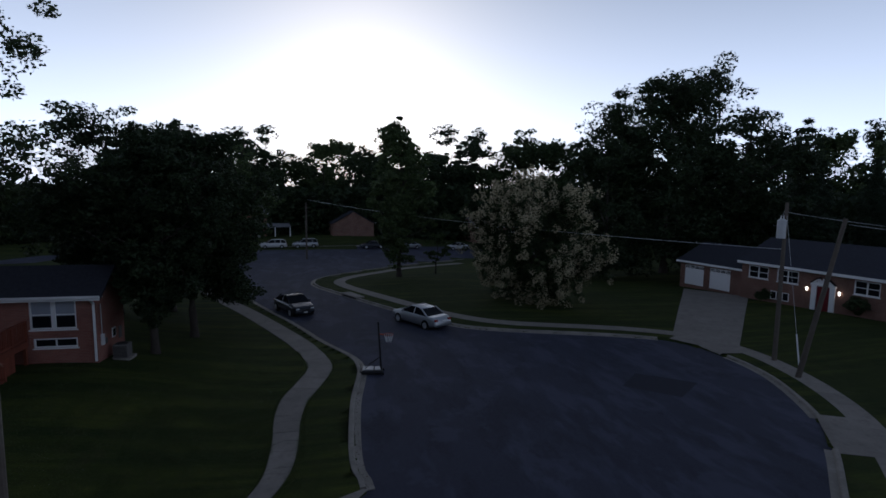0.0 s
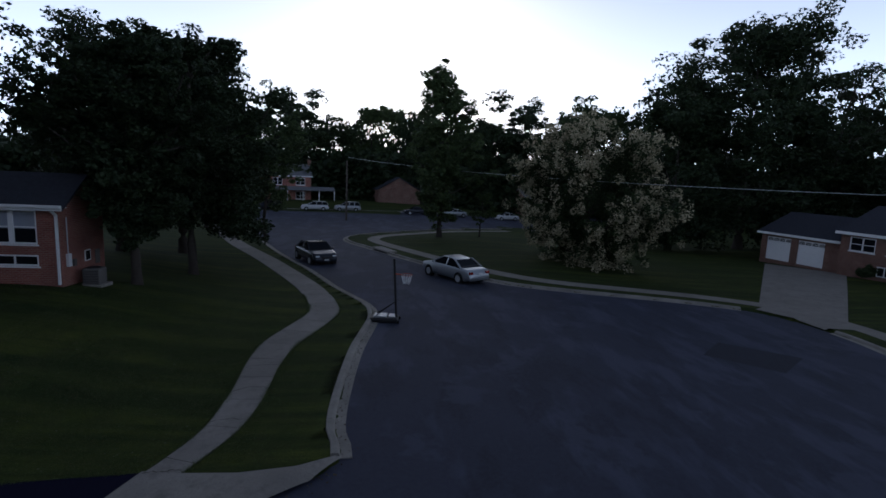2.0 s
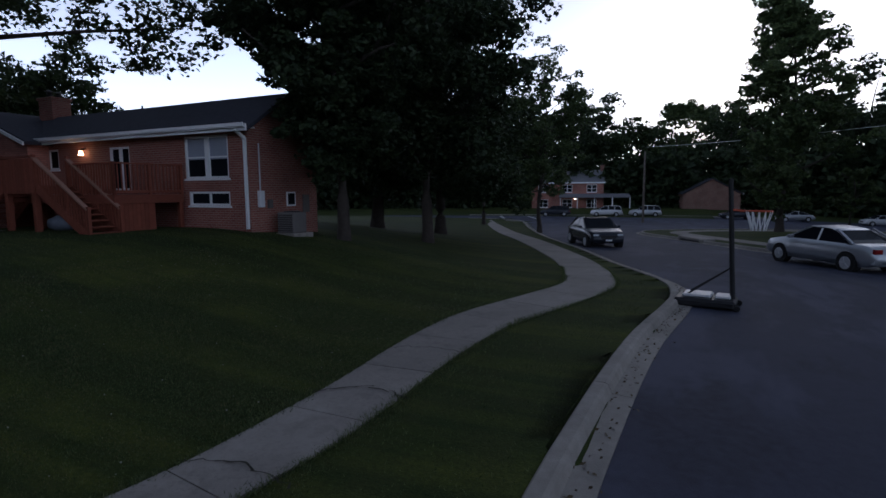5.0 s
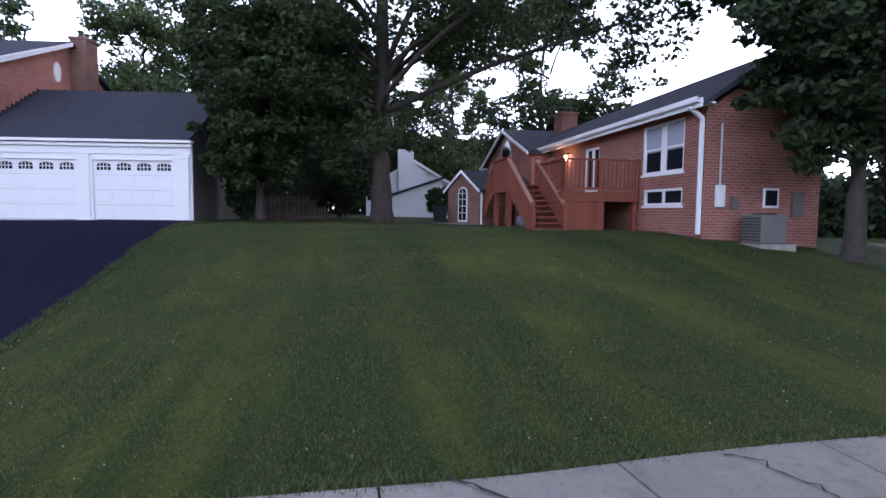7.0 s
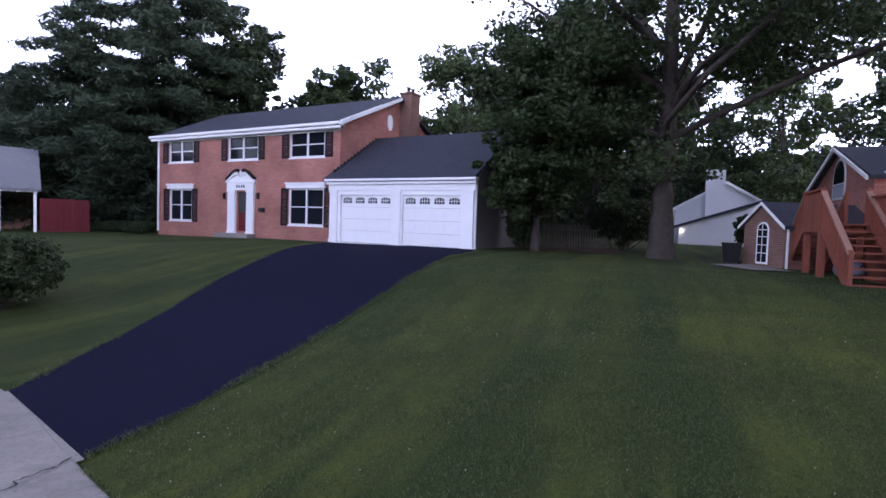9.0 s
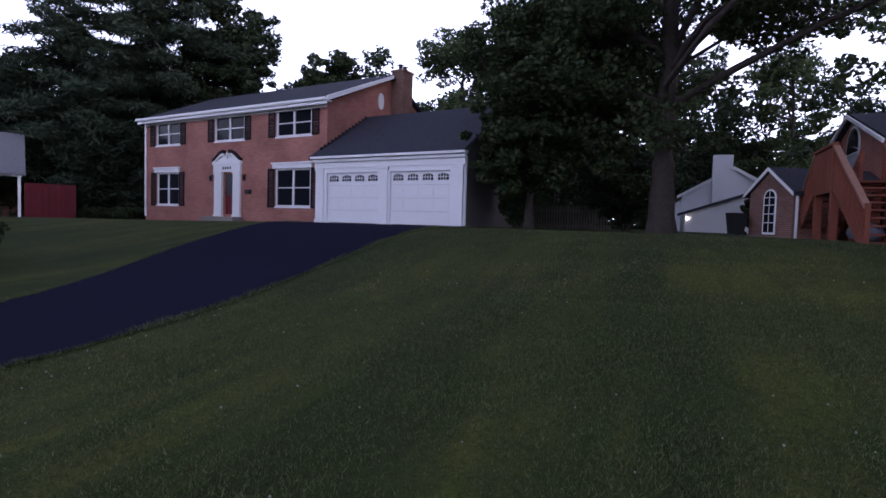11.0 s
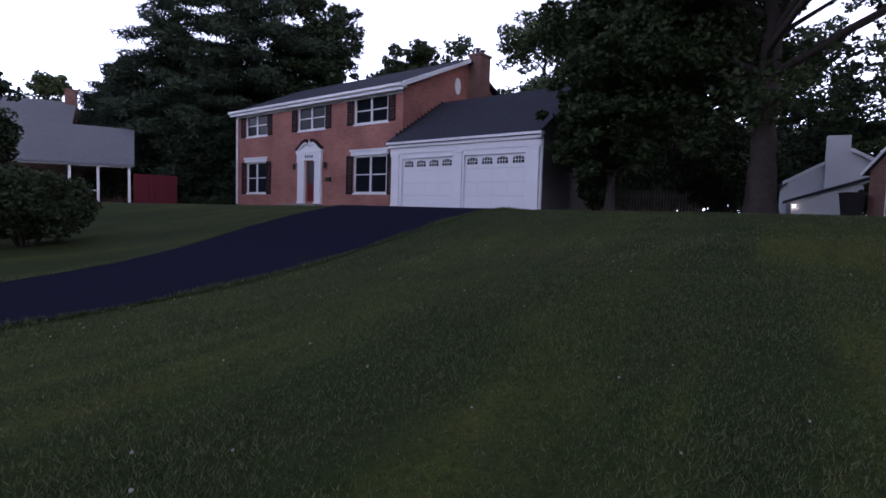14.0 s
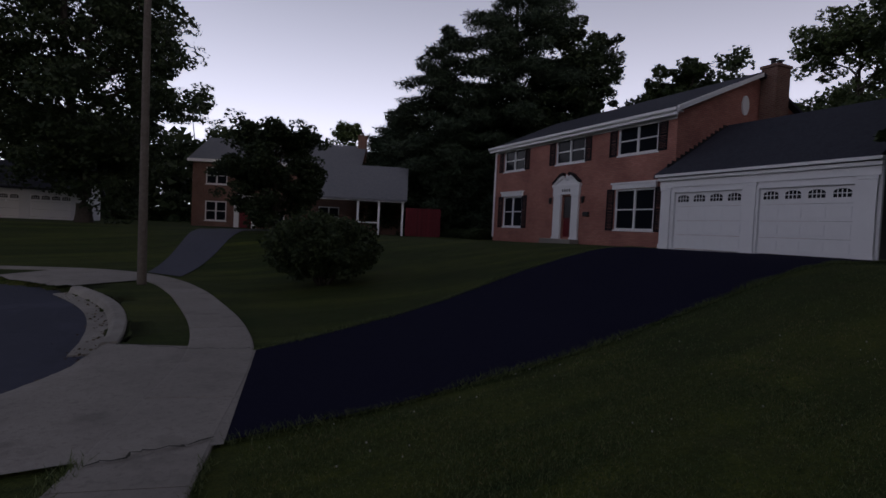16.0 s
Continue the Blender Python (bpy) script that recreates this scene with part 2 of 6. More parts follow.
M_GLOW = glow_mat("warm_lamp", (1.0, 0.62, 0.3), 14.0)
M_GLOW_WHITE = glow_mat("white_lamp", (1.0, 0.86, 0.66), 10.0)
L_MAPLE = leaf_mat("maple_leaf", (0.018, 0.034, 0.012), (0.05, 0.071, 0.024))
L_LIGHT = leaf_mat("light_leaf", (0.035, 0.06, 0.022), (0.085, 0.115, 0.04))
L_DARK = leaf_mat("dark_leaf", (0.014, 0.027, 0.011), (0.034, 0.05, 0.019))
L_PINE = leaf_mat("pine_needle", (0.014, 0.028, 0.015), (0.036, 0.055, 0.028), trans=0.1)
L_BLOOM = leaf_mat("cream_blossom", (0.3, 0.265, 0.165), (0.54, 0.48, 0.33), 0.8)
L_BUSH = leaf_mat("bush_leaf", (0.02, 0.035, 0.014), (0.055, 0.075, 0.03))

# ---- building helpers ----
def obj(name, bm, material, parent=None, label="", smooth=False):
    me = bpy.data.meshes.new(name)
    bmesh.ops.recalc_face_normals(bm, faces=bm.faces)
    bm.to_mesh(me)
    bm.free()
    me.materials.append(material)
    if smooth:
        for p in me.polygons:
            p.use_smooth = True
    ob = new(name, me)
    if parent:
        ob.parent = parent
    if label:
        tagged(ob, label)
    return ob


part = obj


def raw(name, verts, faces, material, parent=None, smooth=False):
    me = bpy.data.meshes.new(name)
    me.from_pydata(verts, [], faces)
    me.materials.append(material)
    if smooth:
        me.polygons.foreach_set("use_smooth", [True] * len(me.polygons))
    ob = new(name, me)
    if parent:
        ob.parent = parent
    return ob


def empty(name, m, label, category, group="", kind=""):
    ob = new(name)
    ob.empty_display_size = 0.2
    ob.matrix_world = m
    return tagged(ob, label, category, group, kind)


def box(bm, x0, x1, y0, y1, z0, z1, bevel=0.0):
    r = bmesh.ops.create_cube(bm, size=1.0, matrix=Matrix.Translation(((x0 + x1) / 2, (y0 + y1) / 2, (z0 + z1) / 2)) @ Matrix.Diagonal((abs(x1 - x0), abs(y1 - y0), abs(z1 - z0), 1)))
    if bevel:
        es = {e for v in r["verts"] for e in v.link_edges}
        bmesh.ops.bevel(bm, geom=list(es), offset=bevel, segments=1, affect="EDGES")
    return bm


def boxed(x0, x1, y0, y1, z0, z1, bevel=0.0):
    return box(bmesh.new(), x0, x1, y0, y1, z0, z1, bevel)


def bar(bm, a, b, w, h=None):
    """A square bar from a to b."""
    a, b = Vector(a), Vector(b)
    d = b - a
    m = Matrix.Translation((a + b) / 2) @ d.to_track_quat("Z", "Y").to_matrix().to_4x4() @ Matrix.Diagonal((w, h or w, d.length, 1))
    bmesh.ops.create_cube(bm, size=1.0, matrix=m)
    return bm


def rod(bm, a, b, r0, r1=None, seg=8):
    a, b = Vector(a), Vector(b)
    d = b - a
    m = Matrix.Translation((a + b) / 2) @ d.to_track_quat("Z", "Y").to_matrix().to_4x4()
    bmesh.ops.create_cone(bm, cap_ends=True, segments=seg, radius1=r0, radius2=r0 if r1 is None else r1, depth=d.length, matrix=m)
    return bm


def prism(bm, outline, y0, y1):
    """An outline in x and z, drawn out along y."""
    a = [bm.verts.new((x, y0, z)) for x, z in outline]
    b = [bm.verts.new((x, y1, z)) for x, z in outline]
    bm.faces.new(a)
    bm.faces.new(b[::-1])
    for i in range(len(a)):
        j = (i + 1) % len(a)
        bm.faces.new((a[j], a[i], b[i], b[j]))
    return bm


def prism_x(bm, outline, x0, x1):
    """An outline in y and z, drawn out along x."""
    a = [bm.verts.new((x0, y, z)) for y, z in outline]
    b = [bm.verts.new((x1, y, z)) for y, z in outline]
    bm.faces.new(a[::-1])
    bm.faces.new(b)
    for i in range(len(a)):
        j = (i + 1) % len(a)
        bm.faces.new((a[i], a[j], b[j], b[i]))
    return bm


def wall_uv(ob):
    """Metres along the wall and up it, for brick courses."""
    me = ob.data
    uv = me.uv_layers.new(name="UVMap")
    for p in me.polygons:
        n = p.normal
        for li in p.loop_indices:
            v = me.vertices[me.loops[li].vertex_index].co
            uv.data[li].uv = (v.y, v.z) if abs(n.x) > abs(n.y) else (v.x, v.z)
            if abs(n.z) > 0.8:
                uv.data[li].uv = (v.x, v.y)
    return ob


def wall_with_holes(name, x0, x1, z0, z1, holes, material, parent, y0=0.0, thick=0.25):
    """A wall along x whose face stands at y0, with rectangular openings (x0, x1, z0, z1) going through it."""
    xs = sorted({x0, x1, *[h[0] for h in holes], *[h[1] for h in holes]})
    zs = sorted({z0, z1, *[h[2] for h in holes], *[h[3] for h in holes]})
    bm = bmesh.new()
    inside = lambda x, z: any(h[0] < x < h[1] and h[2] < z < h[3] for h in holes)
    solid = {(i, j): not inside((xs[i] + xs[i + 1]) / 2, (zs[j] + zs[j + 1]) / 2) for i in range(len(xs) - 1) for j in range(len(zs) - 1)}
    vs = {}
    def v(i, j, y):
        k = (i, j, y)
        if k not in vs:
            vs[k] = bm.verts.new((xs[i], y, zs[j]))
        return vs[k]
    ya, yb = y0, y0 + thick
    for (i, j), s in solid.items():
        if not s:
            continue
        bm.faces.new((v(i, j, ya), v(i + 1, j, ya), v(i + 1, j + 1, ya), v(i, j + 1, ya)))
        bm.faces.new((v(i, j + 1, yb), v(i + 1, j + 1, yb), v(i + 1, j, yb), v(i, j, yb)))
        for di, dj, a, b in ((-1, 0, (i, j), (i, j + 1)), (1, 0, (i + 1, j), (i + 1, j + 1)), (0, -1, (i, j), (i + 1, j)), (0, 1, (i, j + 1), (i + 1, j + 1))):
            if not solid.get((i + di, j + dj), False):
                bm.faces.new((v(*a, ya), v(*b, ya), v(*b, yb), v(*a, yb)))
    ob = obj(name, bm, material, parent)
    return wall_uv(ob)


def window(parent, x0, x1, z0, z1, y=0.0, columns=2, rows=2, blind=0.0, name="window", frame_w=0.07, mid=0.09, sill=True):
    """A sash window in the wall at y (outside towards -y): casing, mullions, glass, sill."""
    w = new(name)
    w.parent = parent
    w.location = (0, 0, 0)
    bm = bmesh.new()
    f = frame_w
    box(bm, x0, x0 + f, y - 0.03, y + 0.09, z0, z1)
    box(bm, x1 - f, x1, y - 0.03, y + 0.09, z0, z1)
    box(bm, x0 + f, x1 - f, y - 0.03, y + 0.09, z1 - f, z1)
    box(bm, x0 + f, x1 - f, y - 0.03, y + 0.09, z0, z0 + f)
    part("window_frame", bm, M_WHITE, w)
    bm = bmesh.new()
    for i in range(1, columns):
        xc = x0 + (x1 - x0) * i / columns
        box(bm, xc - mid / 2, xc + mid / 2, y - 0.02, y + 0.08, z0 + f, z1 - f)
    for j in range(1, rows):
        zc = z0 + (z1 - z0) * j / rows
        for i in range(columns):
            a = x0 + (x1 - x0) * i / columns + (f if i == 0 else mid / 2)
            b = x0 + (x1 - x0) * (i + 1) / columns - (f if i == columns - 1 else mid / 2)
            box(bm, a, b, y, y + 0.07, zc - 0.025, zc + 0.025)
    part("mullion", bm, M_WHITE, w)
    for i in range(columns):
        a = x0 + (x1 - x0) * i / columns + (f if i == 0 else mid / 2)
        b = x0 + (x1 - x0) * (i + 1) / columns - (f if i == columns - 1 else mid / 2)
        part("pane", boxed(a, b, y + 0.045, y + 0.055, z0 + f, z1 - f), M_GLASS, w)
        if blind:
            part("blind", boxed(a, b, y + 0.03, y + 0.042, z1 - f - (z1 - z0) * blind, z1 - f), M_CURTAIN, w, "pale drawn blind")
    if sill:
        part("window_sill", boxed(x0 - 0.06, x1 + 0.06, y - 0.08, y - 0.032, z0 - 0.07, z0 - 0.004, 0.008), M_WHITE, w)
    return w


def shutter(parent, x0, x1, z0, z1, y=0.0):
    bm = bmesh.new()
    fw = 0.05
    box(bm, x0, x0 + fw, y - 0.045, y - 0.004, z0, z1)
    box(bm, x1 - fw, x1, y - 0.045, y - 0.004, z0, z1)
    zm = (z0 + z1) / 2
    for a, b in ((z0, z0 + 0.07), (zm - 0.04, zm + 0.04), (z1 - 0.07, z1)):
        box(bm, x0 + fw, x1 - fw, y - 0.043, y - 0.006, a, b)
    n = int((z1 - z0) / 0.07)
    for k in range(n):
        z = z0 + 0.07 + (z1 - z0 - 0.14) * (k + 0.5) / n
        if abs(z - zm) > 0.06:
            bar(bm, (x0 + fw, y - 0.024, z), (x1 - fw, y - 0.024, z), 0.012, 0.045)
    return part("shutter", bm, M_SHUTTER, parent)


# ---- ground heights ----
def soft(x, s=3.0):
    return s * np.log1p(np.exp(np.clip(np.asarray(x, float) / s, -40, 40)))


def z_road(x, y):
    """Height of the roadway: level round the turning circle, falling along the street."""
    return -0.28 - 0.06 * (soft(x - 3) - soft(x - 24)) - 0.012 * (soft(6 - y) - soft(-20 - y)) - 0.035 * (soft(y - 24) - soft(y - 75, 6))


# the west edge from the cross street down round the circle, the east edge back up, and the cross street
WEST_EDGE = [(-21.5, 74), (-16.5, 58), (-12.3, 45.5), (-9.6, 38.5), (-7.75, 34.1), (-5.8, 28.8), (-4.1, 25), (-3.75, 23), (-3.85, 21.5), (-4.22, 19), (-4.4, 17), (-4.5, 15.2), (-4.55, 13.8), (-4.5, 12.7), (-4.3, 11.6), (-5.0, 10.75), (-6.3, 9.8), (-7.2, 8.7), (-7.5, 7.6), (-7.68, 6.2), (-7.68, 4.4), (-7.4, 2.6), (-6.9, 0.9), (-6.0, -0.5), (-4.3, -1.7), (-1.6, -1.9), (1.8, -0.2)]
EAST_EDGE = [(6, 4.4), (10.6, 8.9), (13.6, 11.9), (15.9, 14.7), (17.9, 18.6), (18.7, 21.2), (18.9, 23.8), (18.5, 26.2), (17.5, 27.8), (15.7, 28.7), (13.2, 29.3), (10.5, 29.7), (7.5, 30.2), (5.2, 30.9), (3.5, 32), (1.9, 34.2), (0.3, 37.3), (-1.7, 41.4), (-3.6, 45.6), (-5.0, 48.6), (-6.2, 51.5)]
CROSS_EDGE = [(-6.7, 54.5), (-6.0, 58), (-2.5, 62.5), (6.6, 72), (24, 88), (48, 108), (48, 124), (22, 106), (0, 98), (-25, 95), (-50, 88), (-90, 74), (-87, 64), (-52, 78), (-33, 82), (-27, 80.5), (-24, 78)]
ROAD_EDGE = WEST_EDGE + EAST_EDGE + CROSS_EDGE


def smooth_loop(pts, step=0.6, closed=True):
    """A rounded line through the points, with even steps."""
    p = np.array(pts, float)
    n = len(p)
    out = []
    for i in range(n if closed else n - 1):
        a, b, c, d = (p[(i + k) % n] if closed else p[min(max(i + k, 0), n - 1)] for k in (-1, 0, 1, 2))
        m = max(2, int(np.hypot(*(c - b)) / step))
        for t in np.arange(m) / m:
            out.append(0.5 * (2 * b + (c - a) * t + (2 * a - 5 * b + 4 * c - d) * t * t + (3 * b - a - 3 * c + d) * t ** 3))
    if not closed:
        out.append(p[-1])
    return np.array(out)


ROAD = smooth_loop(ROAD_EDGE)
ROAD_FINE = smooth_loop(ROAD_EDGE, 0.25)


def in_poly(px, py, poly):
    r = np.zeros(px.shape, bool)
    x0, y0 = poly[:, 0], poly[:, 1]
    x1, y1 = np.roll(x0, -1), np.roll(y0, -1)
    for a, b, c, d in zip(x0, y0, x1, y1):
        if b == d:
            continue
        hit = ((b > py) != (d > py)) & (px < (c - a) * (py - b) / (d - b) + a)
        r ^= hit
    return r


def road_distance(px, py):
    """Metres outside the road's edge; negative on the road."""
    px, py = np.atleast_1d(np.asarray(px, float)), np.atleast_1d(np.asarray(py, float))
    best = np.full(px.shape, 1e9)
    for c in ROAD_FINE:
        np.minimum(best, (px - c[0]) ** 2 + (py - c[1]) ** 2, out=best)
    d = np.sqrt(best)
    return np.where(in_poly(px, py, ROAD_FINE), -d, d)


def step01(x):
    x = np.clip(x, 0, 1)
    return x * x * (3 - 2 * x)


def z_lawn(x, y, d=None):
    x, y = np.atleast_1d(np.asarray(x, float)), np.atleast_1d(np.asarray(y, float))
    if d is None:
        d = road_distance(x, y)
    amp = np.where(x < 0, 1.43 - 0.75 * step01((y - 28) / 14), 0.55)
    roll_ = 0.022 * np.sin(x * 0.55 + 1.3) * np.sin(y * 0.47) * step01((d - 3) / 4)
    return z_road(x, y) + 0.135 + amp * 0.8 * step01((d - 2.5) / 11.0) + roll_


def zl(x, y):
    return float(z_lawn(x, y)[0])


# ---- ground, road, kerb, pavement ----
def ground_sheet():
    def axis(lo, hi, fine0, fine1, fs, cs):
        a = list(np.arange(fine0, fine1 + 1e-6, fs))
        s, v = fs, fine0
        left = []
        while v > lo:
            s = min(s * 1.25, cs)
            v -= s
            left.append(v)
        s, v = fs, a[-1]
        right = []
        while v < hi:
            s = min(s * 1.25, cs)
            v += s
            right.append(v)
        return np.array(left[::-1] + a + right)
    xs = axis(-1500, 1500, -32, 20, 0.35, 120)
    ys = axis(-900, 2500, -18, 50, 0.35, 120)
    X, Y = np.meshgrid(xs, ys)
    d = road_distance(X.ravel(), Y.ravel()).reshape(X.shape)
    Z = z_lawn(X.ravel(), Y.ravel(), d.ravel()).reshape(X.shape) - 0.012
    # draw the turf's edge up to the back of the kerb
    near = np.abs(d - 0.1) < 0.3
    gy, gx = np.gradient(d, ys, xs)
    g = np.hypot(gx, gy) + 1e-6
    X = np.where(near, X + gx / g * np.clip(0.2 - d, -0.25, 0.45), X)
    Y = np.where(near, Y + gy / g * np.clip(0.2 - d, -0.25, 0.45), Y)
    Z = np.where((d < 0.12) & ~near, z_road(X, Y) - 0.12, Z)
    Z = np.where(near, z_road(X, Y) + 0.135, Z)
    n, m = X.shape
    verts = np.stack([X.ravel(), Y.ravel(), Z.ravel()], 1)
    i = np.arange(n * m).reshape(n, m)
    faces = np.stack([i[:-1, :-1].ravel(), i[:-1, 1:].ravel(), i[1:, 1:].ravel(), i[1:, :-1].ravel()], 1)
    ob = raw("ground", verts.tolist(), faces.tolist(), M_SOIL, smooth=True)
    return tagged(ob, "mown green lawn ground with pale worn patches", "lawn", kind="structure")


def sheet_in(name, poly, zf, material, label, category, step=0.8, lift=0.0, thick=0.0):
    """A surface that fills an outline and follows the height zf: a fan of triangles on a grid, cut to the outline."""
    bm = bmesh.new()
    vs = [bm.verts.new((x, y, 0)) for x, y in poly]
    f = bm.faces.new(vs)
    lo, hi = np.min(poly, 0), np.max(poly, 0)
    for ax in (0, 1):
        s = step if hi[ax] - lo[ax] < 60 else step * 2.5
        for v in np.arange(lo[ax] + s, hi[ax], s):
            co = (v, 0, 0) if ax == 0 else (0, v, 0)
            no = (1, 0, 0) if ax == 0 else (0, 1, 0)
            bmesh.ops.bisect_plane(bm, geom=bm.verts[:] + bm.edges[:] + bm.faces[:], plane_co=co, plane_no=no)
    co = np.array([v.co[:2] for v in bm.verts])
    z = np.asarray(zf(co[:, 0], co[:, 1])) + lift
    for v, h in zip(bm.verts, z):
        v.co.z = h
    ob = obj(name, bm, material, smooth=True)
    if ob.data.polygons[0].normal.z < 0:
        ob.data.flip_normals()
    return tagged(ob, label, category, kind="structure")


def along(line):
    """Points, tangents and left-hand normals along a line."""
    t = np.gradient(line, axis=0)
    t /= np.linalg.norm(t, axis=1)[:, None]
    return t, np.stack([-t[:, 1], t[:, 0]], 1)


def ribbon(name, line, profile, zf, material, parent=None):
    """A profile of (offset to the left, height over zf) drawn along a line."""
    t, n = along(line)
    verts, faces = [], []
    k = len(profile)
    base = zf(line[:, 0], line[:, 1])
    for p, nn, h in zip(line, n, base):
        for o, z in profile:
            verts.append((p[0] + nn[0] * o, p[1] + nn[1] * o, h + z))
    for i in range(len(line) - 1):
        for j in range(k):
            a, b = i * k + j, i * k + (j + 1) % k
            faces.append((a, b, b + k, a + k))
    faces.append(tuple(range(k - 1, -1, -1)))
    faces.append(tuple(range((len(line) - 1) * k, len(line) * k)))
    return raw(name, verts, faces, material, parent)

ground_sheet()
sheet_in("road", ROAD, z_road, M_ASPHALT, "worn grey asphalt turning circle and street", "road", step=0.8)
sheet_in("road_patch", [(8.9, 19.1), (10.8, 21.0), (13.4, 19.4), (11.1, 17.5)], z_road, M_PATCH, "darker square asphalt repair patch in the road", "road patch", lift=0.006)

DRIVES = []


def cut_line(line, gaps):
    """Pieces of a line that stay outside the gaps (circles x, y, r)."""
    pieces, cur = [], []
    for p in line:
        if any(math.hypot(p[0] - g[0], p[1] - g[1]) < g[2] for g in gaps):
            if len(cur) > 3:
                pieces.append(np.array(cur))
            cur = []
        else:
            cur.append(p)
    if len(cur) > 3:
        pieces.append(np.array(cur))
    return pieces


KERB_GAPS = [(-5.9, 9.7, 2.2), (18.4, 26.2, 2.2), (14.6, 13.2, 1.4), (-6.6, 0.4, 1.1), (-60, 78, 28), (36, 100, 26)]
ring = np.vstack([ROAD, ROAD[:1]])
kerb_parent = empty("kerb", pose(0, 0, 0), "pale worn concrete kerb and gutter along the road", "kerb", kind="structure")
KERB_PROFILE = [(-0.31, 0.02), (-0.31, -0.08), (0.16, -0.08), (0.16, 0.135), (0.14, 0.15), (0.02, 0.15), (-0.02, 0.13), (-0.06, 0.03)]


def kerb_pieces():
    # the road's edge runs with the road on its left or right: find the outward side once
    t, n = along(ROAD)
    probe = ROAD[10] + n[10] * 0.5
    sign = 1 if road_distance([probe[0]], [probe[1]])[0] > 0 else -1
    prof = [(o * sign, z) for o, z in KERB_PROFILE]
    for piece in cut_line(ring, KERB_GAPS):
        # lengths of three metres, each its own casting
        k = 0
        while k < len(piece) - 2:
            seg = piece[k:k + 6]
            if len(seg) < 2:
                break
            near = -35 < seg[0][0] < 25 and seg[0][1] < 75
            if not near:
                seg = piece[k:k + 24]
            gap = 0.012
            seg = seg.copy()
            if len(seg) > 2:
                d0 = seg[1] - seg[0]
                seg[0] = seg[0] + d0 / np.linalg.norm(d0) * gap
            ribbon("kerb_stone", seg, prof, z_road, M_KERB, kerb_parent)
            k += len(seg) - 1
    return sign


OUT = kerb_pieces()

WALK_WEST = smooth_loop([(-27, 76), (-20.5, 60), (-15.2, 47), (-11.2, 38.3), (-7.7, 30), (-6.6, 27), (-6.05, 25.1), (-5.75, 23.1), (-6.2, 21.0), (-6.8, 18.9), (-6.95, 17), (-6.9, 15), (-6.95, 13.4), (-7.12, 12.4), (-7.4, 11.6), (-7.75, 10.7), (-8.5, 8.7), (-8.85, 6.8), (-9.0, 4.6), (-9.05, 3), (-8.95, 1), (-8.5, -0.9), (-7.5, -2.4), (-6, -3.3), (-3.6, -4.0), (-0.8, -4.0), (3, -2)], 0.3, closed=False)
WALK_EAST = smooth_loop([(4.6, -1.6), (8.6, 3.4), (12.9, 8.3), (15.7, 11.5), (18.3, 15.1), (20.1, 19.2), (21.0, 23.4), (20.7, 26.8), (19.3, 29.2), (16.6, 30.6), (13.6, 31.3), (10.8, 31.7), (8.2, 32.2), (6.3, 33), (4.9, 34.2), (3.5, 36), (2.1, 38.7), (0.2, 42.6), (-1.8, 47), (-3.3, 50.6), (-4.0, 54), (-2.9, 57.4), (0.6, 61.6), (8.6, 70), (40, 97)], 0.3, closed=False)


def paved_walk(name, line, label, slab=1.5, width=lambda y: 1.2 + 0.0 * y):
    """A concrete walk of single slabs with open joints and slightly rounded edges."""
    top = empty(name, pose(0, 0, 0), label, "sidewalk", kind="structure")
    s = np.concatenate([[0], np.cumsum(np.hypot(*np.diff(line, axis=0).T))])
    n_all = along(line)[1]
    for i in range(int(s[-1] / slab)):
        q = np.linspace(i * slab + 0.008, (i + 1) * slab - 0.008, 6)
        seg = np.stack([np.interp(q, s, line[:, 0]), np.interp(q, s, line[:, 1])], 1)
        n = np.stack([np.interp(q, s, n_all[:, 0]), np.interp(q, s, n_all[:, 1])], 1)
        dz = random.uniform(-0.002, 0.002)
        hw = width(seg[:, 1]) / 2
        verts, faces = [], []
        for (px, py), (nx, ny), w, h in zip(seg, n, hw, z_road(seg[:, 0], seg[:, 1])):
            for o, z in ((-w, -0.05), (w, -0.05), (w, 0.148 + dz), (w - 0.02, 0.157 + dz), (0.02 - w, 0.157 + dz), (-w, 0.148 + dz)):
                verts.append((px + nx * o, py + ny * o, h + z))
        for k in range(len(seg) - 1):
            for j in range(6):
                c, d = k * 6 + j, k * 6 + (j + 1) % 6
                faces.append((c, d, d + 6, c + 6))
        faces.append((5, 4, 3, 2, 1, 0))
        faces.append(tuple(range(len(verts) - 6, len(verts))))
        raw("slab", verts, faces, M_CONC, top)
    return top


paved_walk("sidewalk_1", WALK_WEST, "pale concrete sidewalk with open joints curving round the lawn", width=lambda y: 0.68 + 0.24 * step01((y - 11.0) / 3.5) + 0.33 * step01((y - 14.5) / 6))
paved_walk("sidewalk_2", WALK_EAST, "pale concrete sidewalk along the far side of the street")


def apron(name, pts, label):
    """A driveway mouth of cast concrete between the road and the walk."""
    poly = np.array(pts, float)
    return sheet_in(name, poly, lambda x, y: z_road(x, y) + 0.016 + 0.136 * step01((road_distance(x, y) + 0.4) / 0.5), M_CONC, label, "driveway apron", step=0.2)


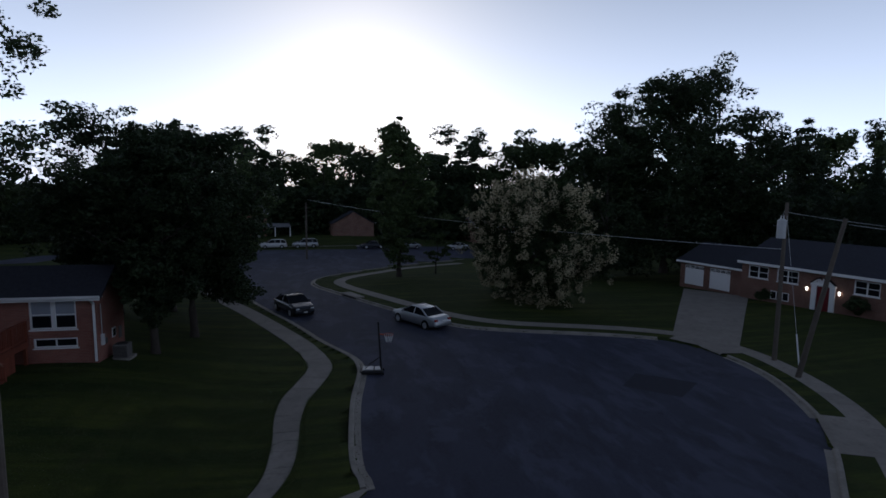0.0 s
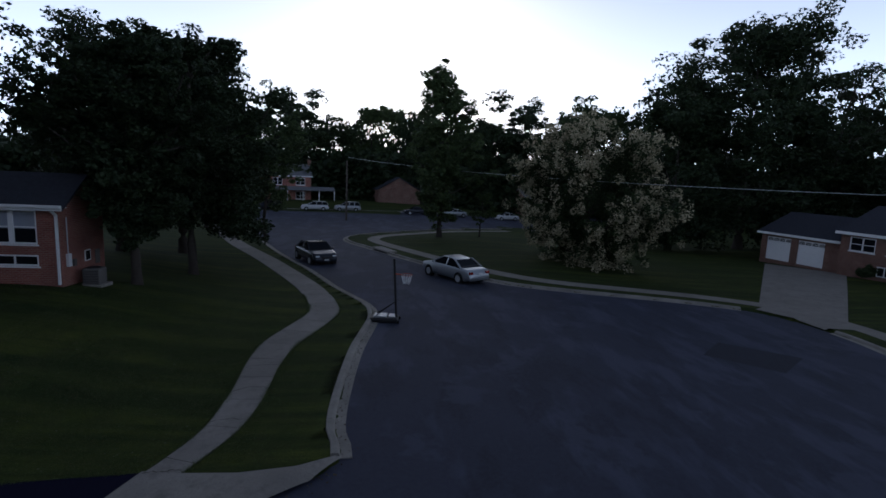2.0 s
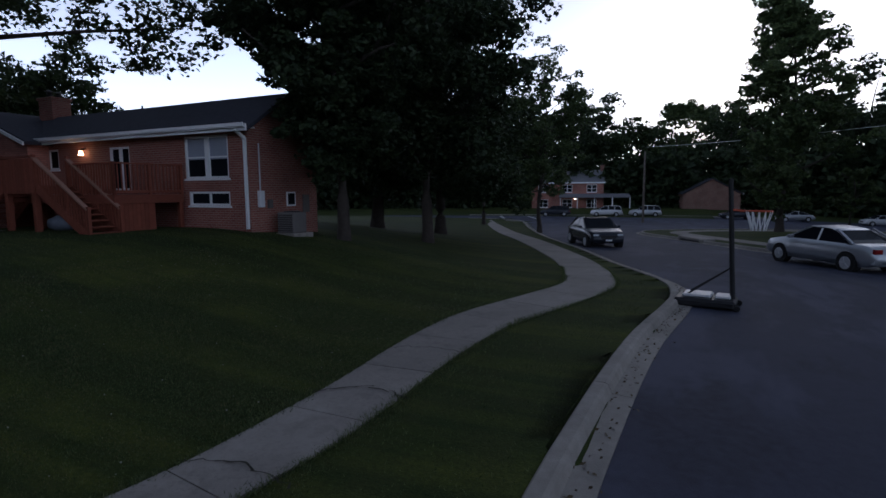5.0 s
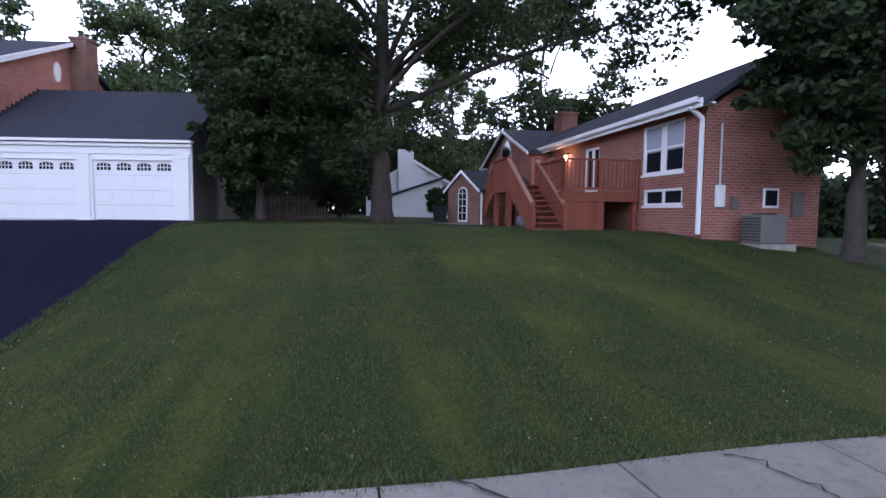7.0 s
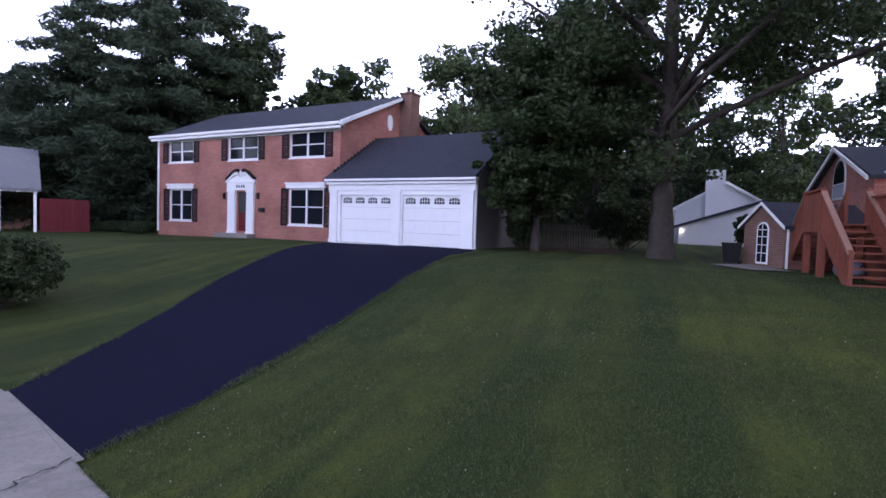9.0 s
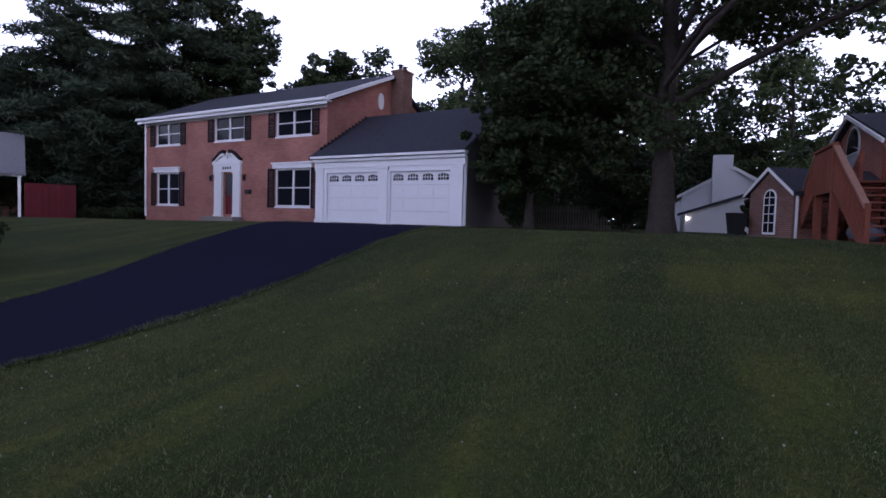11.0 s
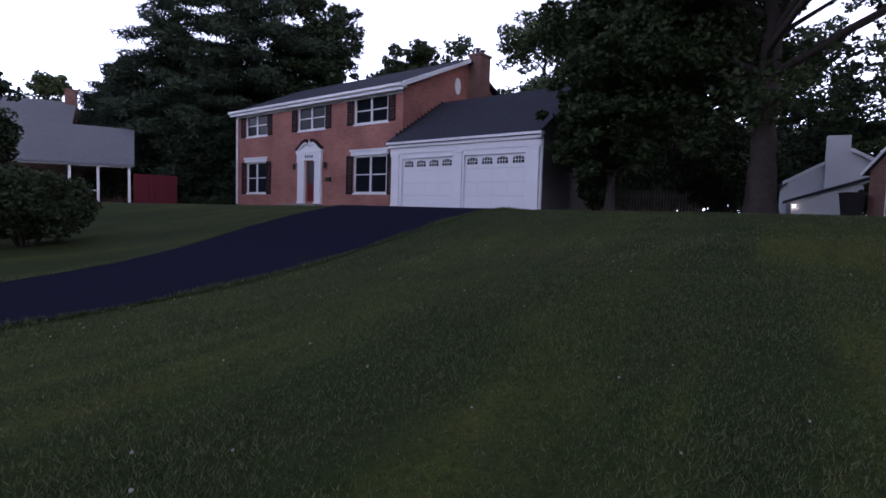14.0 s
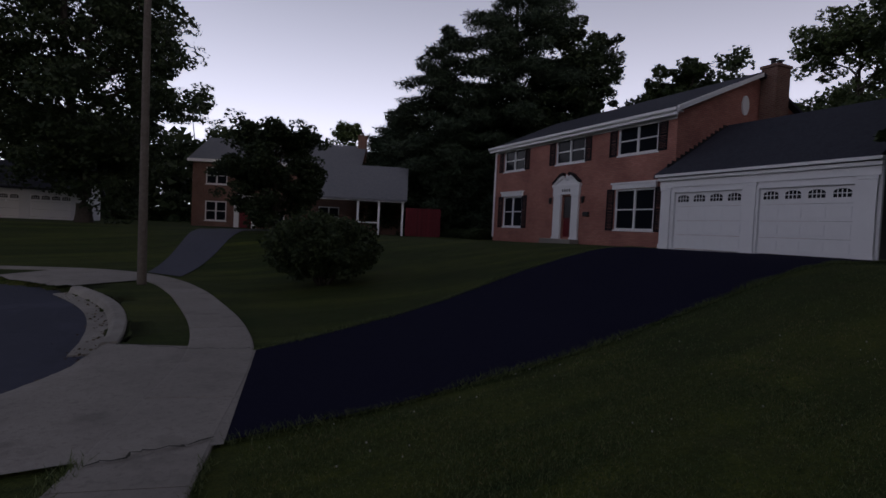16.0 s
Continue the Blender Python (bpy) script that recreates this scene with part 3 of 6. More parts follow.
apron("apron_1", [(-4.15, 11.6), (-5.1, 11.12), (-6.2, 10.92), (-7.2, 10.95), (-8.05, 11.05), (-8.9, 8.6), (-8.3, 8.15), (-7.55, 7.7), (-7.05, 8.7), (-6.1, 9.7), (-4.8, 10.7)], "pale concrete driveway apron between sidewalk and road")
apron("apron_2", [(18.7, 24.2), (20.3, 24.2), (21.2, 26.4), (19.6, 29.4), (17.7, 27.9), (18.6, 26.2)], "concrete apron of the driveway across the road")
apron("apron_3", [(13.3, 11.5), (15.4, 10.8), (17.9, 14.2), (16.0, 14.9)], "concrete driveway apron beside the wooden pole")
apron("apron_4", [(-7.2, 1.6), (-8.5, 0.6), (-8.3, -1.3), (-7.0, -2.8), (-5.7, -0.9), (-6.5, 0.3)], "concrete apron of the neighbouring driveway")
sheet_in("driveway_1", [(-8.07, 11.0), (-9.4, 10.85), (-10.6, 10.65), (-13.4, 10.35), (-15.5, 10.25), (-21.2, 9.85), (-25.4, 9.3), (-26.0, 2.2), (-26.3, 1.6), (-21.8, 3.5), (-15.1, 5.5), (-10.8, 7.45), (-8.87, 8.6)], lambda x, y: z_lawn(x, y) + 0.014, M_DRIVE, "fresh black asphalt driveway rising to a double garage", "driveway", step=0.35)
sheet_in("driveway_2", [(19.2, 29.6), (20.6, 24.8), (36.2, 41.4), (33.4, 47.6)], lambda x, y: z_lawn(x, y) + 0.012, M_CONC, "pale concrete driveway of the split-level house", "driveway", step=0.7)
sheet_in("driveway_3", [(-8.8, -1.6), (-11.1, -10.0), (-15.2, -22), (-19.6, -20.3), (-23.8, -18.0), (-18.8, -17.4), (-15, -14.5), (-12.2, -7.8), (-9.4, -0.2)], lambda x, y: z_lawn(x, y) + 0.012, M_GREYDRIVE, "grey old asphalt driveway of the neighbouring house", "driveway", step=0.5)


def road_mark(a, b, w):
    """A worn painted line on the asphalt."""
    a, b = np.array(a, float), np.array(b, float)
    t = (b - a) / np.linalg.norm(b - a)
    n = np.array([-t[1], t[0]]) * w / 2
    return sheet_in("road_marking", [a - n, b - n, b + n, a + n], z_road, M_MARK, "worn white line painted on the cross street", "road marking", step=1.0, lift=0.05)


M_MARK = mat("road_paint", (0.55, 0.55, 0.56), 0.7, grain=(6, 0.6, (0.2, 0.2, 0.22)), coords="World")
road_mark((-22.2, 83.5), (-25.6, 91.0), 0.4)
road_mark((-27.1, 83.8), (-30.2, 91.5), 0.4)
road_mark((-26.4, 91.3), (-22.4, 92.2), 0.3)


def crack(points, width, zf, seed):
    """A jagged open crack in the concrete."""
    rng = np.random.default_rng(seed)
    p = np.array(points, float)
    q = np.linspace(0, len(p) - 1, 22)
    line = np.stack([np.interp(q, np.arange(len(p)), p[:, k]) for k in (0, 1)], 1) + rng.normal(size=(22, 2)) * 0.022
    t, n = along(line)
    w = width * rng.uniform(0.35, 1.3, 22)
    verts, faces = [], []
    z = zf(line[:, 0], line[:, 1]) + 0.169
    for k in range(22):
        for o in (-1, 1):
            verts.append((*(line[k] + n[k] * o * w[k]), z[k]))
    for k in range(21):
        faces.append((2 * k, 2 * k + 1, 2 * k + 3, 2 * k + 2))
    return tagged(raw("pavement_crack", verts, faces, M_CRACK), "dark jagged crack across the concrete sidewalk", "crack", kind="structure")


M_CRACK = mat("crack_dirt", (0.03, 0.028, 0.024), 1.0, grain=(30, 0.6, (0.05, 0.05, 0.035)), coords="World")
crack([(-7.4, 14.75), (-6.9, 15.15), (-6.3, 15.0)], 0.012, z_road, 1)
crack([(-7.4, 13.1), (-6.95, 13.25), (-6.3, 13.1)], 0.01, z_road, 2)
crack([(-7.4, 16.6), (-6.9, 16.8), (-6.3, 16.75)], 0.009, z_road, 3)
crack([(-8.0, 10.95), (-7.7, 11.0), (-7.3, 11.05)], 0.009, z_road, 4)
crack([(-8.85, 8.5), (-8.3, 8.3), (-7.6, 7.75)], 0.009, lambda x, y: z_road(x, y) - 0.012, 5)


def litter(n, seed):
    """Dry leaves and twigs gathered in the gutter and along the edge of the walk."""
    rng = np.random.default_rng(seed)
    near = ROAD_FINE[(ROAD_FINE[:, 0] < 0) & (ROAD_FINE[:, 1] > -9) & (ROAD_FINE[:, 1] < 40)]
    base = near[rng.integers(0, len(near), n)] + rng.normal(size=(n, 2)) * np.array([0.16, 0.3])
    d = road_distance(base[:, 0], base[:, 1])
    keep = (d < -0.03) & (d > -0.75)
    base, d = base[keep], d[keep]
    k = len(base)
    z = z_road(base[:, 0], base[:, 1]) + np.where(d > -0.44, 0.036, 0.012)
    th, s = rng.uniform(0, 6.283, k), rng.uniform(0.012, 0.035, k)
    a = np.stack([np.cos(th) * s, np.sin(th) * s, rng.uniform(0, 0.012, k)], 1)
    b = np.stack([-np.sin(th) * s * 0.55, np.cos(th) * s * 0.55, rng.uniform(0, 0.012, k)], 1)
    p = np.stack([base[:, 0], base[:, 1], z], 1)
    v = np.stack([p - a, p + b, p + a, p - b], 1).reshape(-1, 3)
    q = np.arange(k) * 4
    return tagged(raw("leaf_litter", v.tolist(), np.stack([q, q + 1, q + 2, q + 3], 1).tolist(), M_LITTER), "dry brown leaf litter lying in the gutter", "leaf litter", kind="stuff")


M_LITTER = leaf_mat("dry_leaf", (0.045, 0.03, 0.018), (0.13, 0.1, 0.055), 0.9, 0.1)
litter(2600, 17)

# ---- the brick colonial with its double garage ----
def gable_roof(name, parent, x0, x1, y0, y1, z_eave, z_ridge, material, over=0.3, y_ridge=None, thick=0.14):
    """Two slopes meeting over a ridge along x, as slabs with thickness."""
    yr = (y0 + y1) / 2 if y_ridge is None else y_ridge
    s0 = (z_ridge - z_eave) / (yr - y0)
    s1 = (z_ridge - z_eave) / (y1 - yr)
    a, b = y0 - over, y1 + over
    za, zb = z_eave - s0 * over, z_eave - s1 * over
    bm = bmesh.new()
    prism_x(bm, [(a, za), (yr, z_ridge), (b, zb), (b, zb + thick), (yr, z_ridge + thick), (a, za + thick)], x0 - over, x1 + over)
    return part(name, bm, material, parent)


def gable_wall(name, parent, x, y0, y1, z0, z_eave, z_ridge, material, thick=0.25, y_ridge=None):
    yr = (y0 + y1) / 2 if y_ridge is None else y_ridge
    bm = bmesh.new()
    prism_x(bm, [(y0, z0), (y1, z0), (y1, z_eave), (yr, z_ridge), (y0, z_eave)], x, x + thick)
    return wall_uv(part(name, bm, material, parent))


def garage_door(parent, x0, x1, z0, z1, y, lights=4):
    """A panelled overhead door with a row of arched lights along its top."""
    d = new("garage_door")
    d.parent = parent
    rows = 4
    for r in range(rows):
        a, b = z0 + (z1 - z0) * r / rows, z0 + (z1 - z0) * (r + 1) / rows
        bm = boxed(x0, x1, y, y + 0.05, a + 0.004, b - 0.004)
        if r < rows - 1:
            n = 4
            for i in range(n):
                u0, u1 = x0 + (x1 - x0) * i / n + 0.07, x0 + (x1 - x0) * (i + 1) / n - 0.07
                box(bm, u0, u1, y - 0.014, y - 0.001, a + 0.1, b - 0.1, 0.01)
        part("panel", bm, M_WHITE, d)
    a, b = z0 + (z1 - z0) * (rows - 1) / rows, z1
    for i in range(lights):
        xc = x0 + (x1 - x0) * (i + 0.5) / lights
        w, zb, h = 0.24, a + 0.17, 0.17
        arc = [(xc - w, zb), (xc + w, zb)] + [(xc + w * math.cos(q), zb + h + 0.09 * math.sin(q)) for q in np.linspace(0, math.pi, 9)]
        bm = bmesh.new()
        prism(bm, arc, y - 0.012, y - 0.002)
        part("light", bm, M_GLASS, d)
        bm = bmesh.new()
        for k in (-1, 0, 1):
            box(bm, xc + k * w / 2 - 0.012, xc + k * w / 2 + 0.012, y - 0.022, y - 0.013, zb, zb + h + 0.07)
        box(bm, xc - w, xc + w, y - 0.0225, y - 0.0135, zb + 0.11, zb + 0.135)
        part("light_bar", bm, M_WHITE, d)
    return d


def chimney(parent, x0, x1, y0, y1, z0, z1, material, pots=2):
    c = new("chimney")
    c.parent = parent
    bm = boxed(x0, x1, y0, y1, z0, z1)
    wall_uv(part("shaft", bm, material, c))
    wall_uv(part("cap", boxed(x0 - 0.06, x1 + 0.06, y0 - 0.06, y1 + 0.06, z1, z1 + 0.12, 0.01), material, c))
    for i in range(pots):
        xc, yc = (x0 + x1) / 2, y0 + (y1 - y0) * (i + 0.5) / pots
        part("flue", rod(bmesh.new(), (xc, yc, z1 + 0.12), (xc, yc, z1 + 0.36), 0.1, 0.1, 10), M_DARK, c)
        part("flue_hood", rod(bmesh.new(), (xc, yc, z1 + 0.4), (xc, yc, z1 + 0.45), 0.2, 0.05, 10), M_DARK, c)
    return c


def wall_lantern(parent, x, y, z, lit=False):
    l = new("wall_lantern")
    l.parent = parent
    part("bracket", boxed(x - 0.03, x + 0.03, y - 0.14, y, z + 0.16, z + 0.2), M_DARK, l)
    bm = bmesh.new()
    rod(bm, (x, y - 0.12, z - 0.12), (x, y - 0.12, z + 0.12), 0.06, 0.09, 6)
    rod(bm, (x, y - 0.12, z + 0.12), (x, y - 0.12, z + 0.2), 0.11, 0.02, 6)
    part("lantern_body", bm, M_GLOW_WHITE if lit else M_DARK, l)
    return l


def scroll_pediment(parent, x0, x1, z, y, material, finial=True):
    """A door head with two scrolls and a finial between them."""
    p = new("pediment")
    p.parent = parent
    part("entablature", boxed(x0 - 0.08, x1 + 0.08, y - 0.16, y, z, z + 0.14, 0.015), material, p)
    xm = (x0 + x1) / 2
    for s in (-1, 1):
        pts = []
        for k in range(9):
            q = k / 8
            pts.append((xm + s * ((x1 - x0) / 2 + 0.04) * (1 - q * 0.72), z + 0.16 + 0.42 * math.sin(q * math.pi / 2) ** 1.4))
        bm = bmesh.new()
        out = pts + [(x, zz - 0.13) for x, zz in pts[::-1]]
        prism(bm, out if s > 0 else out[::-1], y - 0.14, y - 0.02)
        part("scroll", bm, material, p)
        bm = bmesh.new()
        prism(bm, [(x, zz + 0.13) for x, zz in pts] + [(x, zz + 0.004) for x, zz in pts[::-1]], y - 0.2, y - 0.02)
        rod(bm, (xm + s * 0.27, y - 0.2, z + 0.66), (xm + s * 0.27, y - 0.02, z + 0.66), 0.085, 0.085, 12)
        part("scroll_cap", bm, M_SHUTTER, p)
        part("rosette", rod(bmesh.new(), (xm + s * 0.24, y - 0.17, z + 0.47), (xm + s * 0.24, y - 0.1, z + 0.47), 0.08, 0.08, 12), material, p)
    bm = bmesh.new()
    prism(bm, [(x0, z + 0.14), (x1, z + 0.14), (xm + 0.25, z + 0.45), (xm - 0.25, z + 0.45)], y - 0.06, y - 0.01)
    part("tympanum", bm, material, p)
    if finial:
        bm = bmesh.new()
        rod(bm, (xm, y - 0.1, z + 0.3), (xm, y - 0.1, z + 0.5), 0.05, 0.08, 8)
        rod(bm, (xm, y - 0.1, z + 0.5), (xm, y - 0.1, z + 0.66), 0.08, 0.01, 8)
        part("finial", bm, material, p)
    return p


def colonial_house():
    B = 1.0
    h = empty("brick_house", pose(-29.08, -12.05, 0, 0, 0, 81.55), "two-storey salmon brick house with black shutters and dark roof", "house")
    L, D, E, R = 13.9, 9.3, 6.42, 8.62
    up, low = (5.0, 6.27), (1.66, 3.47)
    cols = [(0.97, 3.2), (6.1, 8.4), (10.65, 12.95)]
    holes = [(a, b, *up) for a, b in cols] + [(cols[0][0] + 0.1, cols[0][1] - 0.1, *low), (*cols[2], *low), (6.9, 7.62, 1.22, 3.32)]
    wall_with_holes("wall_front", 0, L, B - 0.6, E + 0.1, holes, M_BRICK_PINK, h)
    gable_wall("wall_gable", h, 0, 0.25, D, B - 0.6, E + 0.1, R - 0.05, M_BRICK_PINK, y_ridge=4.65)
    gable_wall("wall_gable", h, L - 0.25, 0.25, D, B - 0.6, E + 0.1, R - 0.05, M_BRICK_PINK, y_ridge=4.65)
    wall_with_holes("wall_back", 0.25, L - 0.25, B - 0.6, E, [], M_BRICK_PINK, h, y0=D - 0.25)
    # no rooms built: a solid dark block stands in for their shade
    part("room_shade_block", boxed(0.3, L - 0.3, 0.9, D - 0.3, B - 0.5, E), M_STORM_SHADE, h, "solid dark block painted as the shade of unlit rooms")
    gable_roof("roof", h, 0, L, 0, D, E + 0.12, R, M_ROOF, over=0.28, y_ridge=4.65)
    part("fascia", boxed(-0.26, L + 0.26, -0.36, -0.285, E - 0.16, E + 0.1), M_WHITE, h, "white eaves board")
    part("frieze", boxed(0.02, L - 0.02, -0.06, -0.004, E - 0.24, E + 0.02), M_WHITE, h, "white frieze board under the eaves")
    part("soffit", boxed(-0.26, L + 0.26, -0.28, -0.004, E - 0.02, E + 0.02), M_WHITE, h)
    gut = bmesh.new()
    prism_x(gut, [(-0.47, E + 0.12), (-0.47, E + 0.02), (-0.44, E - 0.02), (-0.365, E - 0.02), (-0.365, E + 0.0), (-0.44, E + 0.02), (-0.45, E + 0.12)], -0.28, L + 0.28)
    part("gutter", gut, M_WHITE, h, "white rain gutter")
    bm = bmesh.new()
    prism_x(bm, [(-0.3, E - 0.02), (4.65, R - 0.08), (4.65, R + 0.1), (-0.3, E + 0.2)], L + 0.2, L + 0.31)
    part("rake_board", bm, M_WHITE, h, "white board along the gable edge")
    part("downspout", boxed(0.05, 0.14, -0.12, -0.03, B, E - 0.02, 0.01), M_WHITE, h, "white downspout")
    for i, (a, b) in enumerate(cols):
        window(h, a, b, *up, y=0.06, columns=2, rows=2)
        shutter(h, a - 0.5, a - 0.05, up[0] - 0.02, up[1] + 0.02)
        shutter(h, b + 0.05, b + 0.5, up[0] - 0.02, up[1] + 0.02)
    for a, b in ((cols[0][0] + 0.1, cols[0][1] - 0.1), cols[2]):
        window(h, a, b, *low, y=0.06, columns=2, rows=2)
        shutter(h, a - 0.5, a - 0.05, low[0] - 0.05, low[1] + 0.02)
        shutter(h, b + 0.05, b + 0.5, low[0] - 0.05, low[1] + 0.02)
        bm = boxed(a - 0.12, b + 0.12, -0.1, -0.004, low[1] + 0.01, low[1] + 0.22)
        box(bm, a - 0.18, b + 0.18, -0.15, -0.004, low[1] + 0.222, low[1] + 0.3, 0.01)
        part("window_head", bm, M_WHITE, h, "white cornice over the window")
    # front door
    dr = new("front_door")
    dr.parent = h
    part("door_leaf", boxed(6.9, 7.62, 0.1, 0.15, 1.22, 3.32), M_REDDOOR, dr, "dark red panelled door")
    bm = bmesh.new()
    for z0, z1 in ((1.35, 2.0), (2.12, 3.15)):
        for x0, x1 in ((6.98, 7.23), (7.29, 7.54)):
            box(bm, x0, x1, 0.085, 0.099, z0, z1, 0.008)
    part("door_panel", bm, M_REDDOOR, dr)
    part("storm_pane", boxed(6.93, 7.59, 0.06, 0.068, 2.2, 3.28), M_STORM_SHADE, dr, "dark glass storm door pane")
    part("door_handle", rod(bmesh.new(), (6.98, 0.03, 2.2), (6.98, 0.03, 2.34), 0.015), M_DARK, dr)
    for x0, x1 in ((6.24, 6.82), (7.7, 8.22)):
        bm = boxed(x0, x1, -0.12, -0.004, B + 0.2, 3.38)
        box(bm, x0 - 0.03, x1 + 0.03, -0.15, -0.004, B, B + 0.198)
        box(bm, x0 - 0.03, x1 + 0.03, -0.15, -0.004, 3.3, 3.398)
        for k in range(3):
            xc = x0 + (x1 - x0) * (k + 1) / 4
            box(bm, xc - 0.035, xc + 0.035, -0.135, -0.121, B + 0.3, 3.22)
        part("pilaster", bm, M_WHITE, dr, "white fluted pilaster")
    part("door_head", boxed(6.2, 8.26, -0.14, -0.004, 3.4, 3.78), M_WHITE, dr, "white panel over the door")
    for k in range(4):
        part("number_bar", boxed(6.95 + k * 0.18, 7.05 + k * 0.18, -0.15, -0.1405, 3.52, 3.66), M_DARK, dr, "dark plain bar over the door")
    scroll_pediment(dr, 6.2, 8.26, 3.78, -0.004, M_WHITE)
    wall_lantern(h, 5.95, 0, 3.05)
    wall_lantern(h, 8.55, 0, 3.05)
    bm = boxed(8.6, 8.98, -0.14, -0.004, 2.28, 2.48, 0.02)
    part("mailbox", bm, M_DARK, h, "black wall mailbox")
    part("doorstep", boxed(6.0, 8.5, -0.75, -0.16, B - 0.4, B + 0.1, 0.02), M_CONC, h, "concrete doorstep")
    # oval vent in the gable
    bm = bmesh.new()
    prism_x(bm, [(3.95 + 0.22 * math.cos(q), 7.25 + 0.42 * math.sin(q)) for q in np.linspace(0, 2 * math.pi, 20)[:-1]], L, L + 0.06)
    part("gable_vent", bm, M_WHITE, h, "white oval gable vent")
    chimney(h, L + 0.002, L + 0.72, 4.9, 5.8, B + 3, 8.95, M_BRICK_DARK)
    # garage wing
    g = new("garage")
    g.parent = h
    G0, G1, GY, GE, GR = 14.05, 21.35, -0.75, 3.62, 6.15
    doors = [(14.62, 17.42), (18.0, 20.8)]
    wall_with_holes("garage_front", G0, G1, B - 0.6, GE, [(a, b, B - 0.02, 3.12) for a, b in doors], M_WHITE, g, y0=GY, thick=0.2)
    for a, b in doors:
        garage_door(g, a, b, B + 0.0, 3.12, GY + 0.1)
    for a, b in ((G0 - 0.02, G0 + 0.42), (17.5, 17.92), (20.92, G1 + 0.02)):
        bm = boxed(a, b, GY - 0.06, GY - 0.003, B, 3.22)
        box(bm, a - 0.03, b + 0.03, GY - 0.085, GY - 0.003, 3.222, 3.32)
        box(bm, a - 0.03, b + 0.03, GY - 0.085, GY - 0.003, B - 0.05, B + 0.12)
        part("garage_pilaster", bm, M_WHITE, g)
    bm = boxed(G0 - 0.1, G1 + 0.1, GY - 0.05, GY - 0.003, 3.33, GE - 0.04)
    box(bm, G0 - 0.15, G1 + 0.15, GY - 0.16, GY - 0.003, GE - 0.038, GE + 0.1, 0.01)
    box(bm, G0 - 0.2, G1 + 0.2, GY - 0.27, GY - 0.003, GE + 0.102, GE + 0.2, 0.01)
    part("garage_cornice", bm, M_WHITE, g, "white cornice and gutter over the garage doors")
    gable_wall("garage_side", g, G1 - 0.22, GY + 0.2, 6.2, B - 0.6, GE + 0.12, GR - 0.05, M_GREYSIDING, thick=0.2, y_ridge=3.0)
    gable_roof("garage_roof", g, G0 - 0.12, G1 - 0.1, GY, 6.2, GE + 0.2, GR, M_ROOF, over=0.2, y_ridge=3.0)
    part("garage_downspout", boxed(G1 + 0.01, G1 + 0.1, GY + 0.05, GY + 0.14, B, GE), M_WHITE, g)
    # stepped flashing where the garage roof meets the gable
    for k in range(14):
        q = k / 14
        y = GY + 0.3 + (2.9 - GY - 0.3) * q
        z = GE + 0.36 + (GR - GE - 0.2) * (y - GY) / (3.0 - GY)
        part("flashing", boxed(L + 0.003, L + 0.03, y, y + 0.3, z, z + 0.16), M_DARK, g, "dark stepped roof flashing")
    return h


colonial_house()


# ---- the brick raised ranch with the wooden deck ----
def baluster_rail(parent, a, b, height=0.95, gap=0.13, name="railing"):
    """A deck railing from a to b (floor points): posts, two rails and balusters."""
    r = new(name)
    r.parent = parent
    a, b = Vector(a), Vector(b)
    n = max(1, round((b - a).length / 1.6))
    up = Vector((0, 0, 1))
    for i in range(n + 1):
        p = a.lerp(b, i / n)
        part("post", bar(bmesh.new(), p - up * 0.1, p + up * (height + 0.04), 0.09), M_DECK, r)
    part("top_rail", bar(bmesh.new(), a + up * height, b + up * height, 0.13, 0.045), M_DECK, r)
    part("bottom_rail", bar(bmesh.new(), a + up * 0.1, b + up * 0.1, 0.04, 0.085), M_DECK, r)
    m = int((b - a).length / gap)
    for i in range(1, m):
        p = a.lerp(b, i / m)
        part("baluster", bar(bmesh.new(), p + up * 0.1, p + up * (height - 0.02), 0.036), M_DECK, r)
    return r


def flight(parent, foot, top, width, side, steps):
    """A wooden stair: two stringers, treads and sloping rails. foot, top: middle of the first and last nosing; side: unit vector across."""
    f = new("stair")
    f.parent = parent
    foot, top, side = Vector(foot), Vector(top), Vector(side)
    up = Vector((0, 0, 1))
    run = Vector((top.x - foot.x, top.y - foot.y, 0)) / steps
    rise = (top.z - foot.z) / steps
    for s in (-1, 1):
        o = side * (s * width / 2)
        part("stringer", bar(bmesh.new(), foot + o + up * 0.02, top + o - up * 0.05, 0.045, 0.26), M_DECK, f)
        part("hand_rail", bar(bmesh.new(), foot + o + up * 0.86, top + o + up * 0.86, 0.13, 0.05), M_DECKPALE, f, "sun-bleached sloping hand rail")
        part("post", bar(bmesh.new(), foot + o, foot + o + up * 0.95, 0.09), M_DECK, f)
        part("post", bar(bmesh.new(), top + o - up * 0.2, top + o + up * 0.95, 0.09), M_DECK, f)
        for k in range(1, steps * 2):
            p = foot.lerp(top, k / (steps * 2)) + o
            part("baluster", bar(bmesh.new(), p + up * 0.02, p + up * 0.84, 0.036), M_DECK, f)
    rx = Vector(run).normalized()
    for k in range(steps):
        c = foot + run * k + up * (rise * (k + 0.9))
        bm = bmesh.new()
        bar(bm, c - side * (width / 2 - 0.03) + rx * 0.12, c + side * (width / 2 - 0.03) + rx * 0.12, 0.04 if abs(rx.x) < 0 else 0.27, 0.04)
        part("tread", bm, M_DECK, f)
    return f


RANCH = pose(-15.57, 22.5, 0.22, 0, 0, -1.0) @ Matrix.Diagonal((0.92, 0.92, 0.92, 1))


